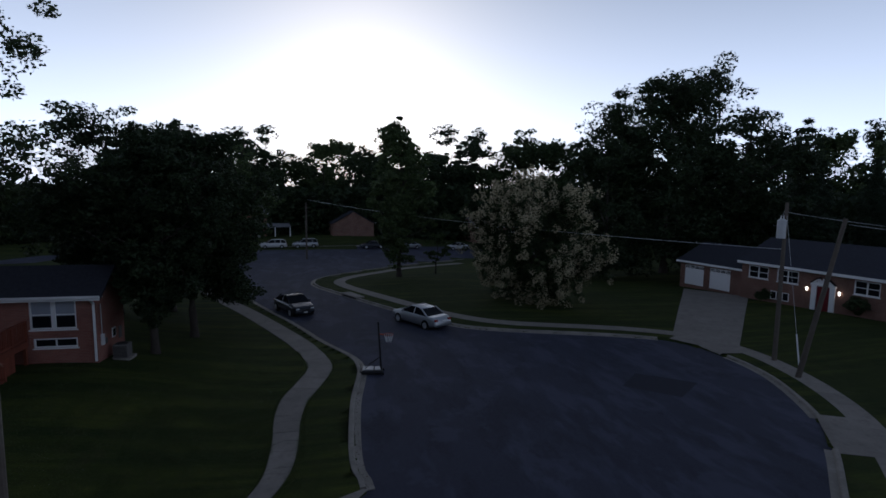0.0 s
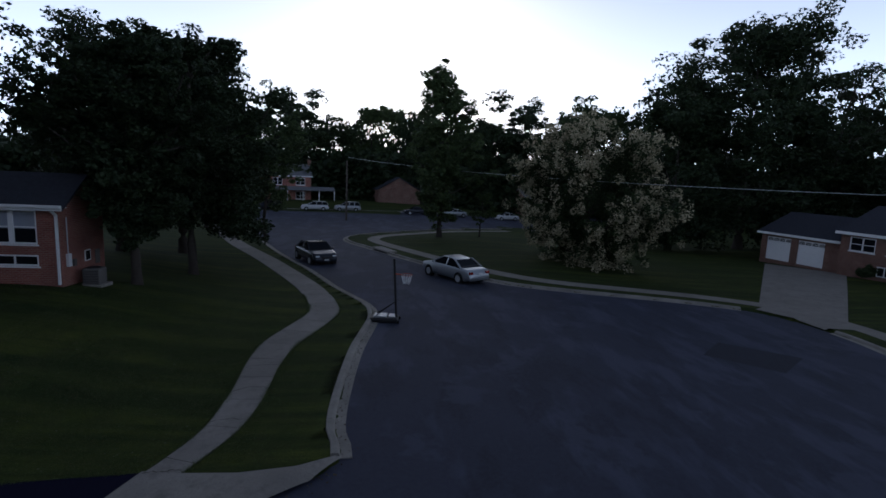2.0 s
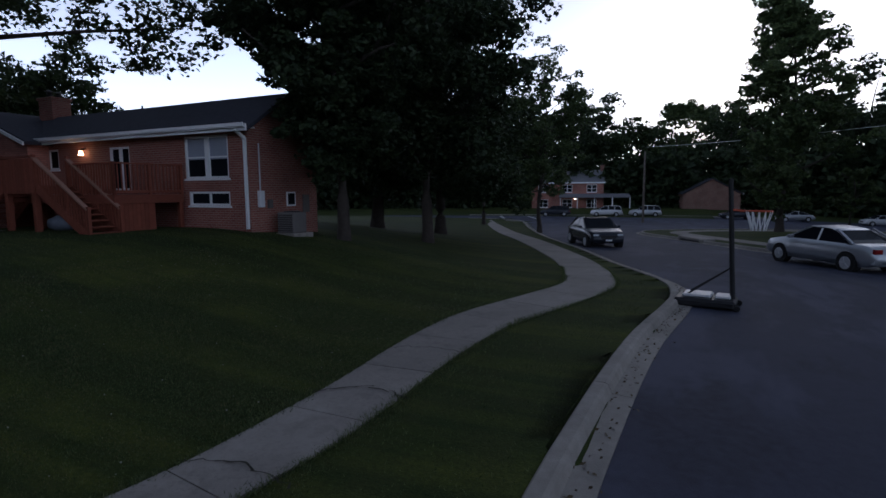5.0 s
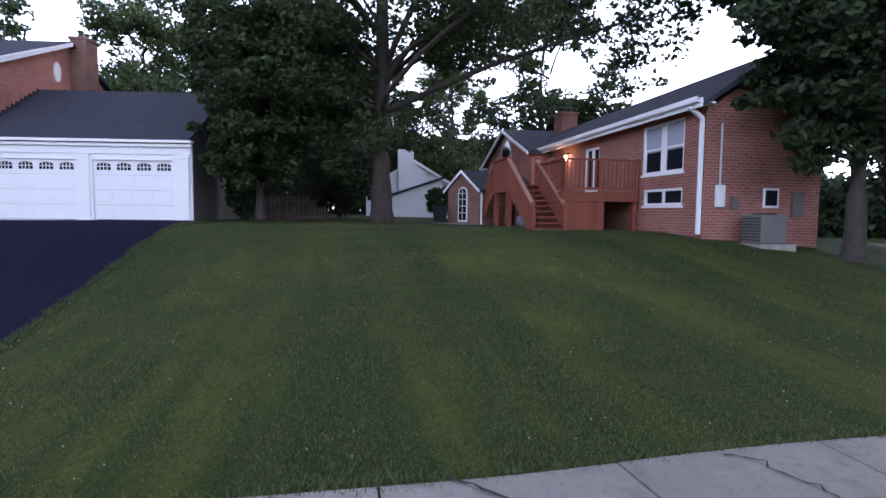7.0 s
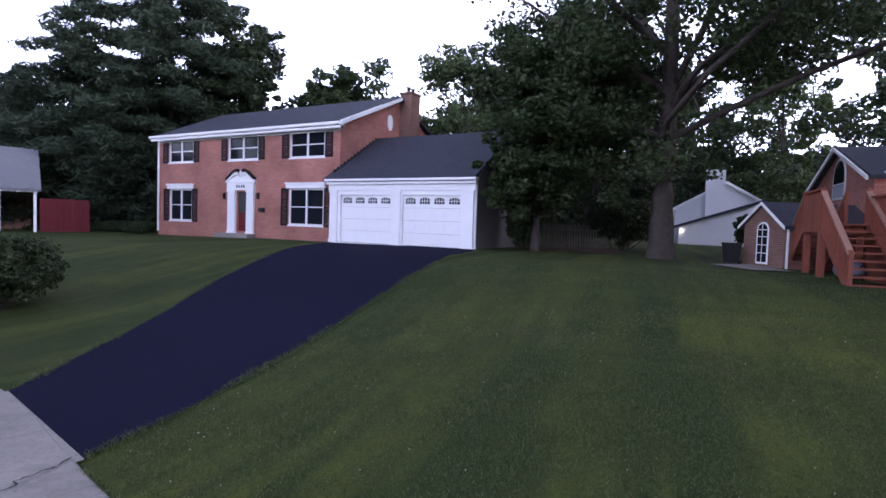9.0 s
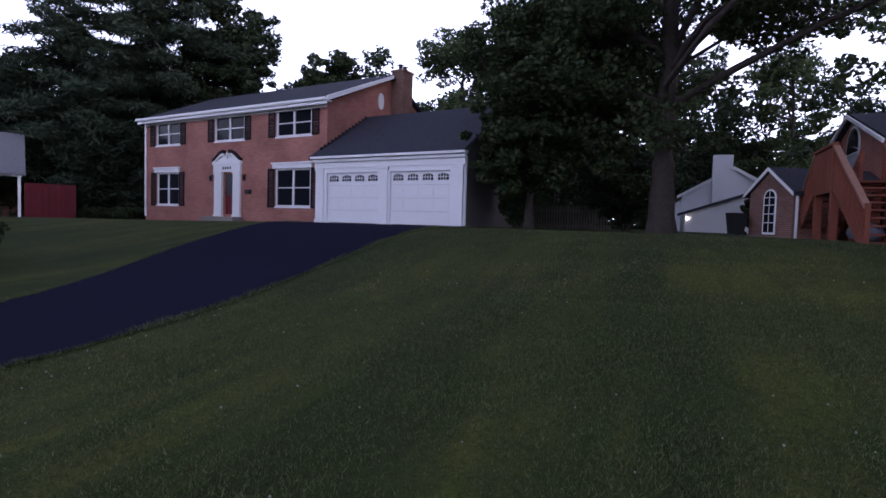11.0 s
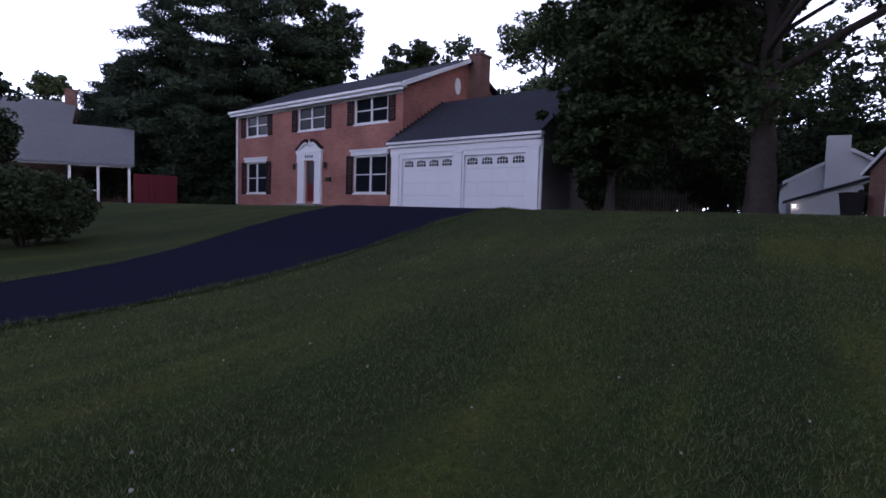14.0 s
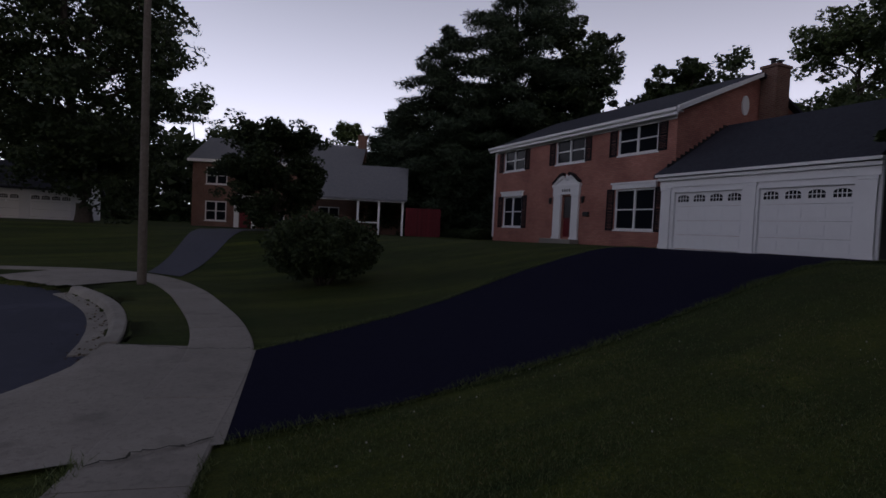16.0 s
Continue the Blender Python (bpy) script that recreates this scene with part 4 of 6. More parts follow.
def ranch_house():
    B = 0.9
    h = empty("ranch_house", RANCH, "red brick raised ranch house with dark roof and white trim", "house")
    W, D, E, R = 21.0, 3.4, 4.08, 5.25
    holes = [(-2.91, -0.88, 2.47, 3.9), (-2.8, -0.88, 1.55, 2.03), (-6.93, -5.8, 2.1, 3.7), (-11.5, -10.1, 2.95, 3.75)]
    wall_with_holes("wall_south", -W, 0, B - 0.8, E, holes, M_BRICK_RED, h)
    wall_with_holes("wall_north", -W, 0, B - 0.8, E, [], M_BRICK_RED, h, y0=D - 0.25)
    east = gable_wall("wall_gable", h, -0.25, 0.25, D - 0.25, B - 0.8, E, R - 0.05, M_BRICK_RED)
    gable_wall("wall_gable", h, -W, 0.25, D - 0.25, B - 0.8, E, R - 0.05, M_BRICK_RED)
    # solid near-black filler, paints the indoor shade seen through the openings
    part("room_shade_block", boxed(-W + 0.3, -0.3, 0.8, D - 0.4, B - 0.5, E - 0.1), M_STORM_SHADE, h, "solid dark block painted as the shade of unlit rooms")
    gable_roof("roof", h, -W, 0, 0, D, E + 0.06, R, M_ROOF, over=0.35)
    part("fascia", boxed(-W - 0.3, 0.33, -0.43, -0.36, E - 0.16, E + 0.06), M_WHITE, h, "white eaves board")
    bm = bmesh.new()
    prism_x(bm, [(-0.55, E + 0.08), (-0.55, E - 0.02), (-0.52, E - 0.06), (-0.435, E - 0.06), (-0.435, E - 0.03), (-0.52, E - 0.02), (-0.53, E + 0.08)], -W - 0.3, 0.36)
    part("gutter", bm, M_WHITE, h, "white rain gutter")
    part("soffit", boxed(-W - 0.3, 0.33, -0.355, -0.004, E - 0.06, E - 0.02), M_WHITE, h)
    bm = boxed(-0.13, -0.03, -0.11, -0.02, B - 0.1, E - 0.35, 0.01)
    bar(bm, (-0.08, -0.065, E - 0.36), (-0.08, -0.46, E - 0.1), 0.09)
    part("downspout", bm, M_WHITE, h, "white downspout")
    window(h, -2.91, -0.88, 2.47, 3.9, y=0.05, columns=2, rows=2, blind=0.5, mid=0.2)
    window(h, -2.8, -0.88, 1.55, 2.03, y=0.05, columns=2, rows=1, blind=0.0, mid=0.05)
    window(h, -11.5, -10.1, 2.95, 3.75, y=0.05, columns=2, rows=1)
    window(h, -6.93, -5.8, 2.1, 3.7, y=0.05, columns=2, rows=1, name="patio_door", sill=False, mid=0.12)
    chimney(h, -13.9, -12.9, 1.5, 2.3, E, 6.15, M_BRICK_RED)
    part("vent_pipe", rod(bmesh.new(), (-8.2, 2.4, R - 0.75), (-8.2, 2.4, R + 0.4), 0.04), M_DARK, h)
    # meters, a small vent window and a pale hatch low on the end wall
    part("meter_box", boxed(0.004, 0.14, 0.3, 0.52, 1.5, 2.05, 0.015), M_WHITE_SIDING, h, "pale utility meter box")
    part("conduit", rod(bmesh.new(), (0.05, 0.41, 2.04), (0.05, 0.41, 3.6), 0.025), M_GALV, h)
    part("cable_box", boxed(0.004, 0.1, 0.75, 0.95, 1.45, 1.75, 0.012), M_GREYSIDING, h)
    part("vent_frame", boxed(0.004, 0.04, 1.7, 2.15, 1.5, 2.0), M_WHITE, h)
    part("vent_pane", boxed(0.041, 0.045, 1.75, 2.1, 1.55, 1.95), M_GLASS, h)
    part("hatch", boxed(0.004, 0.06, 2.55, 2.9, 1.25, 1.9, 0.01), M_GREYSIDING, h, "grey painted wall hatch")
    # south wing with an arched window in its gable
    w = new("gable_wing")
    w.parent = h
    X0, X1, Y0, ZE, ZR = -18.2, -10.7, -0.8, 4.0, 5.4
    bm = bmesh.new()
    prism(bm, [(X0, B - 0.8), (X1, B - 0.8), (X1, ZE), ((X0 + X1) / 2, ZR), (X0, ZE)], Y0, Y0 + 0.25)
    wall_uv(part("wing_gable", bm, M_BRICK_PINK, w))
    for x in (X0, X1 - 0.25):
        wall_uv(part("wing_side", boxed(x, x + 0.25, Y0 + 0.25, -0.003, B - 0.8, ZE), M_BRICK_PINK, w))
    xm = (X0 + X1) / 2
    bm = bmesh.new()
    s = (ZR - ZE) / (X1 - xm)
    prism(bm, [(X0 - 0.3, ZE - 0.3 * s), (xm, ZR), (X1 + 0.3, ZE - 0.3 * s), (X1 + 0.3, ZE - 0.3 * s + 0.14), (xm, ZR + 0.14), (X0 - 0.3, ZE - 0.3 * s + 0.14)], Y0 - 0.2, 1.9)
    part("wing_roof", bm, M_ROOF, w)
    bm = bmesh.new()
    prism(bm, [(X0 - 0.3, ZE - 0.3 * s - 0.03), (xm, ZR - 0.03), (X1 + 0.3, ZE - 0.3 * s - 0.03), (X1 + 0.3, ZE - 0.3 * s + 0.1), (xm, ZR + 0.1), (X0 - 0.3, ZE - 0.3 * s + 0.1)], Y0 - 0.32, Y0 - 0.252)
    part("wing_rake", bm, M_WHITE, w, "white gable boards")
    arch = lambda hw, z0, z1: [(xm - hw, z0), (xm + hw, z0)] + [(xm + hw * math.cos(q), z1 + hw * math.sin(q)) for q in np.linspace(0, math.pi, 12)]
    bm = bmesh.new()
    prism(bm, arch(0.78, 3.4, 4.3), Y0 - 0.04, Y0 - 0.003)
    part("arch_frame", bm, M_WHITE, w)
    bm = bmesh.new()
    prism(bm, arch(0.68, 4.05, 4.3), Y0 - 0.05, Y0 - 0.042)
    part("arch_pane", bm, M_GLASS, w)
    part("arch_blind", boxed(xm - 0.68, xm + 0.68, Y0 - 0.05, Y0 - 0.042, 3.48, 4.01), M_CURTAIN, w, "pale drawn blind")
    # wall lamp by the patio door
    wl = new("wall_lamp")
    wl.parent = h
    part("lamp_globe", rod(bmesh.new(), (-8.4, -0.16, 3.45), (-8.4, -0.16, 3.62), 0.09, 0.06, 10), M_GLOW, wl, "lit warm wall lamp")
    part("lamp_bracket", boxed(-8.45, -8.35, -0.18, -0.004, 3.67, 3.71), M_DARK, wl)
    lamp = new("deck_lamp_light", bpy.data.lights.new("deck_lamp_light", "POINT"))
    lamp.data.energy, lamp.data.color, lamp.data.shadow_soft_size = 3.6, (1.0, 0.55, 0.25), 0.1
    lamp.parent = wl
    lamp.location = (-8.4, -0.45, 3.55)
    return h


ranch = ranch_house()


def boards_x(d, name, x0, x1, y0, y1, z0, z1, pitch=0.15):
    """Upright boards side by side along x."""
    n = max(1, round((x1 - x0) / pitch))
    w = (x1 - x0) / n
    for i in range(n):
        part(name, boxed(x0 + i * w + 0.004, x0 + (i + 1) * w - 0.004, y0, y1, z0, z1), M_DECK, d)


def deck():
    d = empty("wooden_deck", RANCH, "red-brown stained wooden deck with stairs beside the brick house", "deck")
    F, x0, x1, y0, base = 1.95, -10.5, -3.05, -2.5, 0.62
    # platform along the wall
    n = int((-0.02 - y0) / 0.145)
    for i in range(n):
        y = y0 + i * 0.145
        part("deck_board", boxed(x0, x1, y, y + 0.138, F - 0.03, F), M_DECK, d)
    part("rim_joist", boxed(x0, x1, y0 - 0.05, y0 - 0.003, F - 0.28, F - 0.004), M_DECK, d)
    part("rim_joist", boxed(x1 + 0.002, x1 + 0.05, y0 - 0.05, -0.06, F - 0.28, F - 0.004), M_DECK, d)
    for x, y in ((x1 - 0.08, y0 + 0.08), (x1 - 0.08, -1.2), (x1 - 0.08, -0.12), (-7.0, y0 + 0.08), (x0 + 0.1, y0 + 0.08)):
        part("deck_post", bar(bmesh.new(), (x, y, base - 0.2), (x, y, F - 0.03), 0.13), M_DECK, d)
    # boarded skirt on the end, open next to the wall
    k = 9
    for i in range(k):
        ya = y0 + (1.25 * i) / k
        part("skirt_board", boxed(x1 - 0.03, x1, ya + 0.004, ya + 1.25 / k - 0.004, base - 0.2, F - 0.284), M_DECK, d)
    boards_x(d, "skirt_board", -5.2, x1 - 0.04, y0 - 0.02, y0 + 0.005, base - 0.2, F - 0.284)
    baluster_rail(d, (x1, y0, F), (x1, -0.1, F), height=0.98)
    baluster_rail(d, (-5.3, y0, F), (x1, y0, F), height=0.98)
    # landing tower with a boarded rail, stairs down on both sides
    L0, L1, ya, yb, T = -6.95, -5.3, -3.52, -2.56, 2.24
    m = int((yb - ya) / 0.14)
    for i in range(m):
        part("deck_board", boxed(L0, L1, ya + i * 0.14, ya + i * 0.14 + 0.133, T - 0.03, T), M_DECK, d)
    for x in (L0 + 0.07, L1 - 0.07):
        for y in (ya + 0.07, yb - 0.07):
            part("deck_post", bar(bmesh.new(), (x, y, base - 0.2), (x, y, T + 0.86 if y < -3 else T - 0.03), 0.16), M_DECK, d)
    boards_x(d, "rail_board", L0, L1, ya - 0.03, ya - 0.004, T - 0.24, T + 0.84)
    part("rail_cap", boxed(L0 - 0.05, L1 + 0.05, ya - 0.09, ya + 0.07, T + 0.87, T + 0.92), M_DECK, d)
    part("rim_joist", boxed(L1 + 0.002, L1 + 0.05, ya, yb, T - 0.26, T - 0.035), M_DECK, d)
    part("sill_board", boxed(L0, L1, ya - 0.04, ya - 0.004, base - 0.1, base + 0.12), M_DECK, d)
    flight(d, (-2.75, -3.02, 0.66), (L1 + 0.05, -3.02, T), 0.98, (0, 1, 0), 9)
    flight(d, (L0 - 2.3, -3.02, 0.66), (L0 - 0.05, -3.02, T), 0.98, (0, 1, 0), 9)
    return d


deck()

# ---- trees ----
def leaf_cloud(centres, radii, per, size, rng, flat=0.75, droop=0.0, shape="leaf"):
    """Many small folded leaves in clumps round the centres: vertices and faces."""
    c = np.repeat(centres, per, axis=0)
    r = np.repeat(radii, per)
    d = rng.normal(size=(len(c), 3))
    d /= np.linalg.norm(d, axis=1)[:, None]
    p = c + d * (r * rng.uniform(0.35, 1.0, len(c)) ** 0.6)[:, None] * np.array([1, 1, flat])
    a = rng.normal(size=p.shape)
    a[:, 2] = a[:, 2] * 0.6 - droop
    a /= np.linalg.norm(a, axis=1)[:, None]
    b = np.cross(a, rng.normal(size=p.shape))
    b /= np.linalg.norm(b, axis=1)[:, None]
    s = size * rng.uniform(0.6, 1.35, len(p))[:, None]
    if shape == "needle":
        a, b = a * s * 1.15, b * s * 0.15
    else:
        a, b = a * s * 0.62, b * s * 0.42
    if size > 0.175:
        # far crowns: plain pointed leaves
        v = np.stack([p - a, p + a * 0.8 + b, p + a - b], 1).reshape(-1, 3)
        return v, np.arange(len(p) * 3).reshape(-1, 3)
    n = np.cross(a, b)
    n /= np.linalg.norm(n, axis=1)[:, None] + 1e-9
    fold = n * s * 0.14
    v = np.stack([p - a, p + b + fold, p + a, p - b + fold], 1).reshape(-1, 3)
    k = np.arange(len(p)) * 4
    f = np.concatenate([np.stack([k, k + 1, k + 2], 1), np.stack([k, k + 2, k + 3], 1)])
    return v, f


def limb_mesh(bm, a, b, r0, r1, seg=7, bend=0.08, rng=None, steps=4):
    """A tapered, slightly bent limb."""
    a, b = np.array(a, float), np.array(b, float)
    side = rng.normal(size=3) * np.linalg.norm(b - a) * bend
    pts = [a + (b - a) * t + side * math.sin(math.pi * t) for t in np.linspace(0, 1, steps + 1)]
    rings = []
    for i, p in enumerate(pts):
        d = Vector(pts[min(i + 1, steps)] - pts[max(i - 1, 0)])
        q = d.to_track_quat("Z", "Y")
        r = r0 + (r1 - r0) * i / steps
        rings.append([bm.verts.new(Vector(p) + q @ Vector((r * math.cos(2 * math.pi * k / seg), r * math.sin(2 * math.pi * k / seg), 0))) for k in range(seg)])
    for u, w in zip(rings, rings[1:]):
        for k in range(seg):
            bm.faces.new((u[k], u[(k + 1) % seg], w[(k + 1) % seg], w[k]))
    return pts


def broad_tree(name, x, y, height, radius, label, material=None, seed=1, clumps=220, per=60, leaf=0.3, crown_base=0.3, trunk=0.3, z=None, bloom=None, group="", lean=(0, 0), low=0.0, sprays=0.165, fork=None, narrow=0.0, boughs=(), clear=None):
    """A broad-leaved tree: tapered trunk, forking limbs, and a crown of leaf sprays with gaps."""
    rng = np.random.default_rng(seed)
    gz = zl(x, y) if z is None else z
    t = empty(name, pose(x, y, gz), label, "tree", group)
    zb = height * crown_base
    bm = bmesh.new()
    fork = zb * 1.15 if fork is None else fork
    limb_mesh(bm, (0, 0, -0.2), (0, 0, 0.5), trunk * 1.5, trunk * 1.12, 11, 0.0, rng, 2)
    limb_mesh(bm, (0, 0, 0.49), (lean[0] * 0.3, lean[1] * 0.3, fork), trunk * 1.12, trunk * 0.85, 11, 0.02, rng)
    limb_mesh(bm, (lean[0] * 0.3, lean[1] * 0.3, fork - 0.05), (lean[0], lean[1], height * 0.9), trunk * 0.8, 0.04, 8, 0.05, rng, 6)
    mid = np.array([lean[0], lean[1], (zb + height) / 2])
    half = (height - zb) / 2
    # crown: boughs on an egg, sprays along the boughs
    n_l = max(10, clumps // 12)
    lob = []
    for i in range(n_l):
        u = rng.uniform(-0.98, 1.0)
        th = i * 2.399 + rng.uniform(-0.4, 0.4)
        rr = math.sqrt(max(0.05, 1 - (u * 0.93) ** 2)) * rng.uniform(0.4, 0.92)
        if u < 0:
            rr *= 1.0 + low * -u
        else:
            rr *= 1.0 - narrow * u
        lob.append(mid + np.array([rr * radius * math.cos(th), rr * radius * math.sin(th), u * half * rng.uniform(0.82, 0.95)]))
    lob = np.array(lob + [np.array(b, float) for b in boughs])
    n_l = len(lob)
    root = np.array([np.array([lean[0] * 0.5, lean[1] * 0.5, min(max(fork, l[2] - math.hypot(l[0], l[1]) * 0.7), height * 0.8)]) for l in lob])
    part("trunk", bm, M_BARK, t, smooth=True)
    for k in range(0, n_l, max(1, n_l // (24 if leaf < 0.3 else 8))):
        bm = bmesh.new()
        limb_mesh(bm, root[k], lob[k], trunk * (0.26 if k % 3 else 0.36), 0.03, 6, 0.12, rng, 4)
        part("limb", bm, M_BARK, t, smooth=True)
    pick = rng.integers(0, n_l, clumps)
    s = rng.uniform(0.62, 1.12, clumps)[:, None]
    cen = root[pick] * (1 - s) + lob[pick] * s + rng.normal(size=(clumps, 3)) * np.array([radius, radius, half * 0.8]) * 0.125
    rad = rng.uniform(0.45, 1.1, clumps) * radius * sprays
    if clear:
        # cut back from a roof: west of x, south of y and under z
        keep = ~((cen[:, 0] + x - rad < clear[0]) & (cen[:, 1] + y - rad < clear[1]) & (cen[:, 2] + gz - rad < clear[2]))
        cen, rad = cen[keep], rad[keep]
    v, f = leaf_cloud(cen, rad, per, leaf, rng, flat=0.6, droop=0.15)
    raw("crown", v.tolist(), f.tolist(), material or L_MAPLE, t)
    if bloom:
        # heads of blossom over the outside of the crown
        dirs = (cen - mid) / np.array([radius, radius, half])
        far = np.argsort(-(np.linalg.norm(dirs, axis=1) + 0.25 * dirs[:, 2]))[: int(clumps * 0.8)]
        out = (cen - mid)[far]
        bc = cen[far] + out / np.linalg.norm(out, axis=1)[:, None] * rad[far][:, None] * 0.85
        bc = bc + rng.normal(size=(len(bc), 3)) * 0.12
        v, f = leaf_cloud(bc, rng.uniform(0.28, 0.52, len(bc)), 60, 0.13, rng, flat=1.1)
        raw("blossom", v.tolist(), f.tolist(), bloom, t)
    return t


def conifer(name, x, y, height, radius, label, seed=1, tiers=26, material=None, z=None, gap=0.0, leaf=0.3, per=46, group="", bare=0.12, power=0.8):
    """A tiered conifer: straight trunk, drooping branches with flat sprays of needles."""
    rng = np.random.default_rng(seed)
    gz = zl(x, y) if z is None else z
    t = empty(name, pose(x, y, gz), label, "tree", group)
    bm = bmesh.new()
    limb_mesh(bm, (0, 0, -0.2), (0, 0, height * 0.98), 0.02 * height, 0.02, 9, 0.004, rng, 8)
    part("trunk", bm, M_BARK, t, smooth=True)
    bm = bmesh.new()
    cen, rad = [], []
    for i in range(tiers):
        q = i / (tiers - 1)
        zt = height * (bare + (0.98 - bare) * q)
        r = radius * (1 - q) ** power * rng.uniform(0.72, 1.12) + 0.25
        k = max(3, int(7 * (1 - q) + 3))
        for j in range(k):
            if rng.random() < gap:
                continue
            th = 2 * math.pi * (j + rng.uniform(-0.3, 0.3)) / k + i * 0.7
            rr = r * rng.uniform(0.75, 1.08)
            e = np.array([rr * math.cos(th), rr * math.sin(th), zt - rr * 0.18 + rng.uniform(-0.2, 0.2)])
            if i % 2 == 0:
                limb_mesh(bm, (0, 0, zt), e, 0.006 * height * (1 - q) + 0.02, 0.012, 5, 0.05, rng, 3)
            for s in np.linspace(0.35, 1.0, max(2, int(rr / 0.8))):
                cen.append(np.array([0, 0, zt]) * (1 - s) + e * s)
                rad.append(0.45 + 0.13 * rr)
    tagged(part("branch_frame", bm, M_BARK, t, smooth=True), kind="stuff")
    v, f = leaf_cloud(np.array(cen), np.array(rad), per, leaf, rng, flat=0.45, droop=0.3, shape="needle")
    raw("crown", v.tolist(), f.tolist(), material or L_PINE, t)
    return t


def bush(name, x, y, rx, ry, h, label, seed=3, z=None, n=260, per=60, leaf=0.09, material=None):
    rng = np.random.default_rng(seed)
    gz = zl(x, y) if z is None else z
    t = empty(name, pose(x, y, gz), label, "bush")
    bm = bmesh.new()
    for k in range(9):
        th = k * 0.7
        limb_mesh(bm, (0.1 * math.cos(th), 0.1 * math.sin(th), -0.05), (rx * 0.6 * math.cos(th), ry * 0.6 * math.sin(th), h * 0.7), 0.04, 0.01, 5, 0.1, rng, 3)
    part("stem_clump", bm, M_BARK, t)
    d = rng.normal(size=(n, 3))
    d /= np.linalg.norm(d, axis=1)[:, None]
    q = rng.uniform(0.55, 0.97, n)[:, None]
    c = d * q * np.array([rx, ry, h * 0.46]) * (1 + 0.08 * np.sin(d[:, :1] * 7) * np.cos(d[:, 1:2] * 6)) + np.array([0, 0, h * 0.53])
    v, f = leaf_cloud(c, rng.uniform(0.14, 0.3, n), per, leaf, rng)
    raw("foliage", v.tolist(), f.tolist(), material or L_BUSH, t)
    return t


# the large old tree between the two houses
broad_tree("maple_tree", -25.9, 15.9, 18.5, 8.6, "large old maple with a thick grey trunk on the lawn", L_MAPLE, 11, 660, 150, 0.15, 0.34, 0.39, sprays=0.14, fork=4.2, low=0.25,
           boughs=[(2.4 * math.sin(k * 2.2) - 0.4, -3.0 + 1.7 * math.cos(k * 2.9), 3.7 + (k % 5) * 0.95) for k in range(20)] + [(5.9 + 1.6 * math.sin(k * 1.7), 6.8 + 1.6 * math.cos(k * 2.6), 6.8 + (k % 7) * 1.6) for k in range(12)], clear=(-25.3, 9.6, 6.9))
broad_tree("back_tree", -26.6, 11.2, 8.6, 2.7, "dark tree beside the garage wall", L_MAPLE, 57, 620, 110, 0.15, 0.14, 0.16, low=0.3,
           boughs=[(0.9 + 0.9 * math.sin(k * 2.4), -1.1 + 0.8 * math.cos(k * 1.7), 2.0 + (k % 7) * 0.72) for k in range(24)], clear=(-24.8, 9.35, 6.6))
# trees beside the ranch house
broad_tree("shade_tree", -19.6, 36.5, 13.8, 5.4, "dense dark shade tree beside the brick house", L_DARK, 21, 620, 90, 0.18, 0.17, 0.33, low=0.35)
broad_tree("shade_tree", -16.8, 39.0, 13.8, 5.2, "dense dark shade tree by the sidewalk", L_DARK, 22, 620, 90, 0.18, 0.16, 0.3, low=0.35)
broad_tree("shade_tree", -13.1, 29.6, 12.2, 4.6, "dense dark shade tree standing close to the brick house", L_DARK, 27, 520, 100, 0.16, 0.36, 0.2,
           boughs=[(1.4 + 1.3 * math.sin(k * 2.3), 1.6 + 2.6 * math.cos(k * 1.7), 2.3 + (k % 4) * 0.8) for k in range(14)])
broad_tree("shade_tree", -13.9, 24.9, 10.6, 3.3, "dark shade tree leaning over the end wall of the brick house", L_DARK, 28, 600, 100, 0.15, 0.3, 0.18, low=0.2,
           boughs=[(0.3 + 0.7 * math.sin(k * 2.1), -0.6 + 1.5 * math.cos(k * 1.9), 2.6 + (k % 6) * 0.6) for k in range(24)] + [(-2.8 - 0.9 * math.sin(k * 1.3), -0.9 + 1.2 * math.cos(k * 2.3), 6.4 + (k % 4) * 0.8) for k in range(10)], clear=(-15.3, 29.0, 4.9))
broad_tree("street_tree", -13.6, 50.0, 12.8, 3.9, "feathery light green tree near the street", L_LIGHT, 23, 260, 80, 0.18, 0.2, 0.16)
broad_tree("street_tree", -22.0, 61.0, 12.0, 4.4, "feathery light green tree near the street", L_LIGHT, 24, 220, 80, 0.2, 0.25, 0.18)
# island lawn
broad_tree("island_tree", 2.8, 56.5, 17.0, 4.3, "tall narrow tree standing on the corner lawn", L_LIGHT, 31, 420, 80, 0.24, 0.11, 0.26, narrow=0.35)
broad_tree("small_tree", 7.6, 59.0, 5, 1.9, "small young tree on the corner lawn", L_LIGHT, 32, 60, 60, 0.18, 0.25, 0.08)
broad_tree("blossom_tree", 12.6, 40.6, 11.2, 5.5, "round chestnut tree covered in cream blossom spikes", L_MAPLE, 33, 900, 60, 0.17, 0.03, 0.3, sprays=0.13, bloom=L_BLOOM, low=0.4)
broad_tree("tall_maple", 40.0, 61.0, 27.5, 11.0, "very tall dark maple behind the chestnut", L_DARK, 34, 760, 90, 0.34, 0.08, 0.5, low=0.3)
broad_tree("tall_maple", 50.5, 58.5, 22.0, 8.5, "tall dark tree behind the split-level house", L_DARK, 35, 420, 80, 0.34, 0.1, 0.4)
broad_tree("tall_maple", 29.5, 58.5, 17.5, 7.2, "dark tree behind the chestnut", L_DARK, 36, 360, 80, 0.3, 0.04, 0.3, low=0.4)
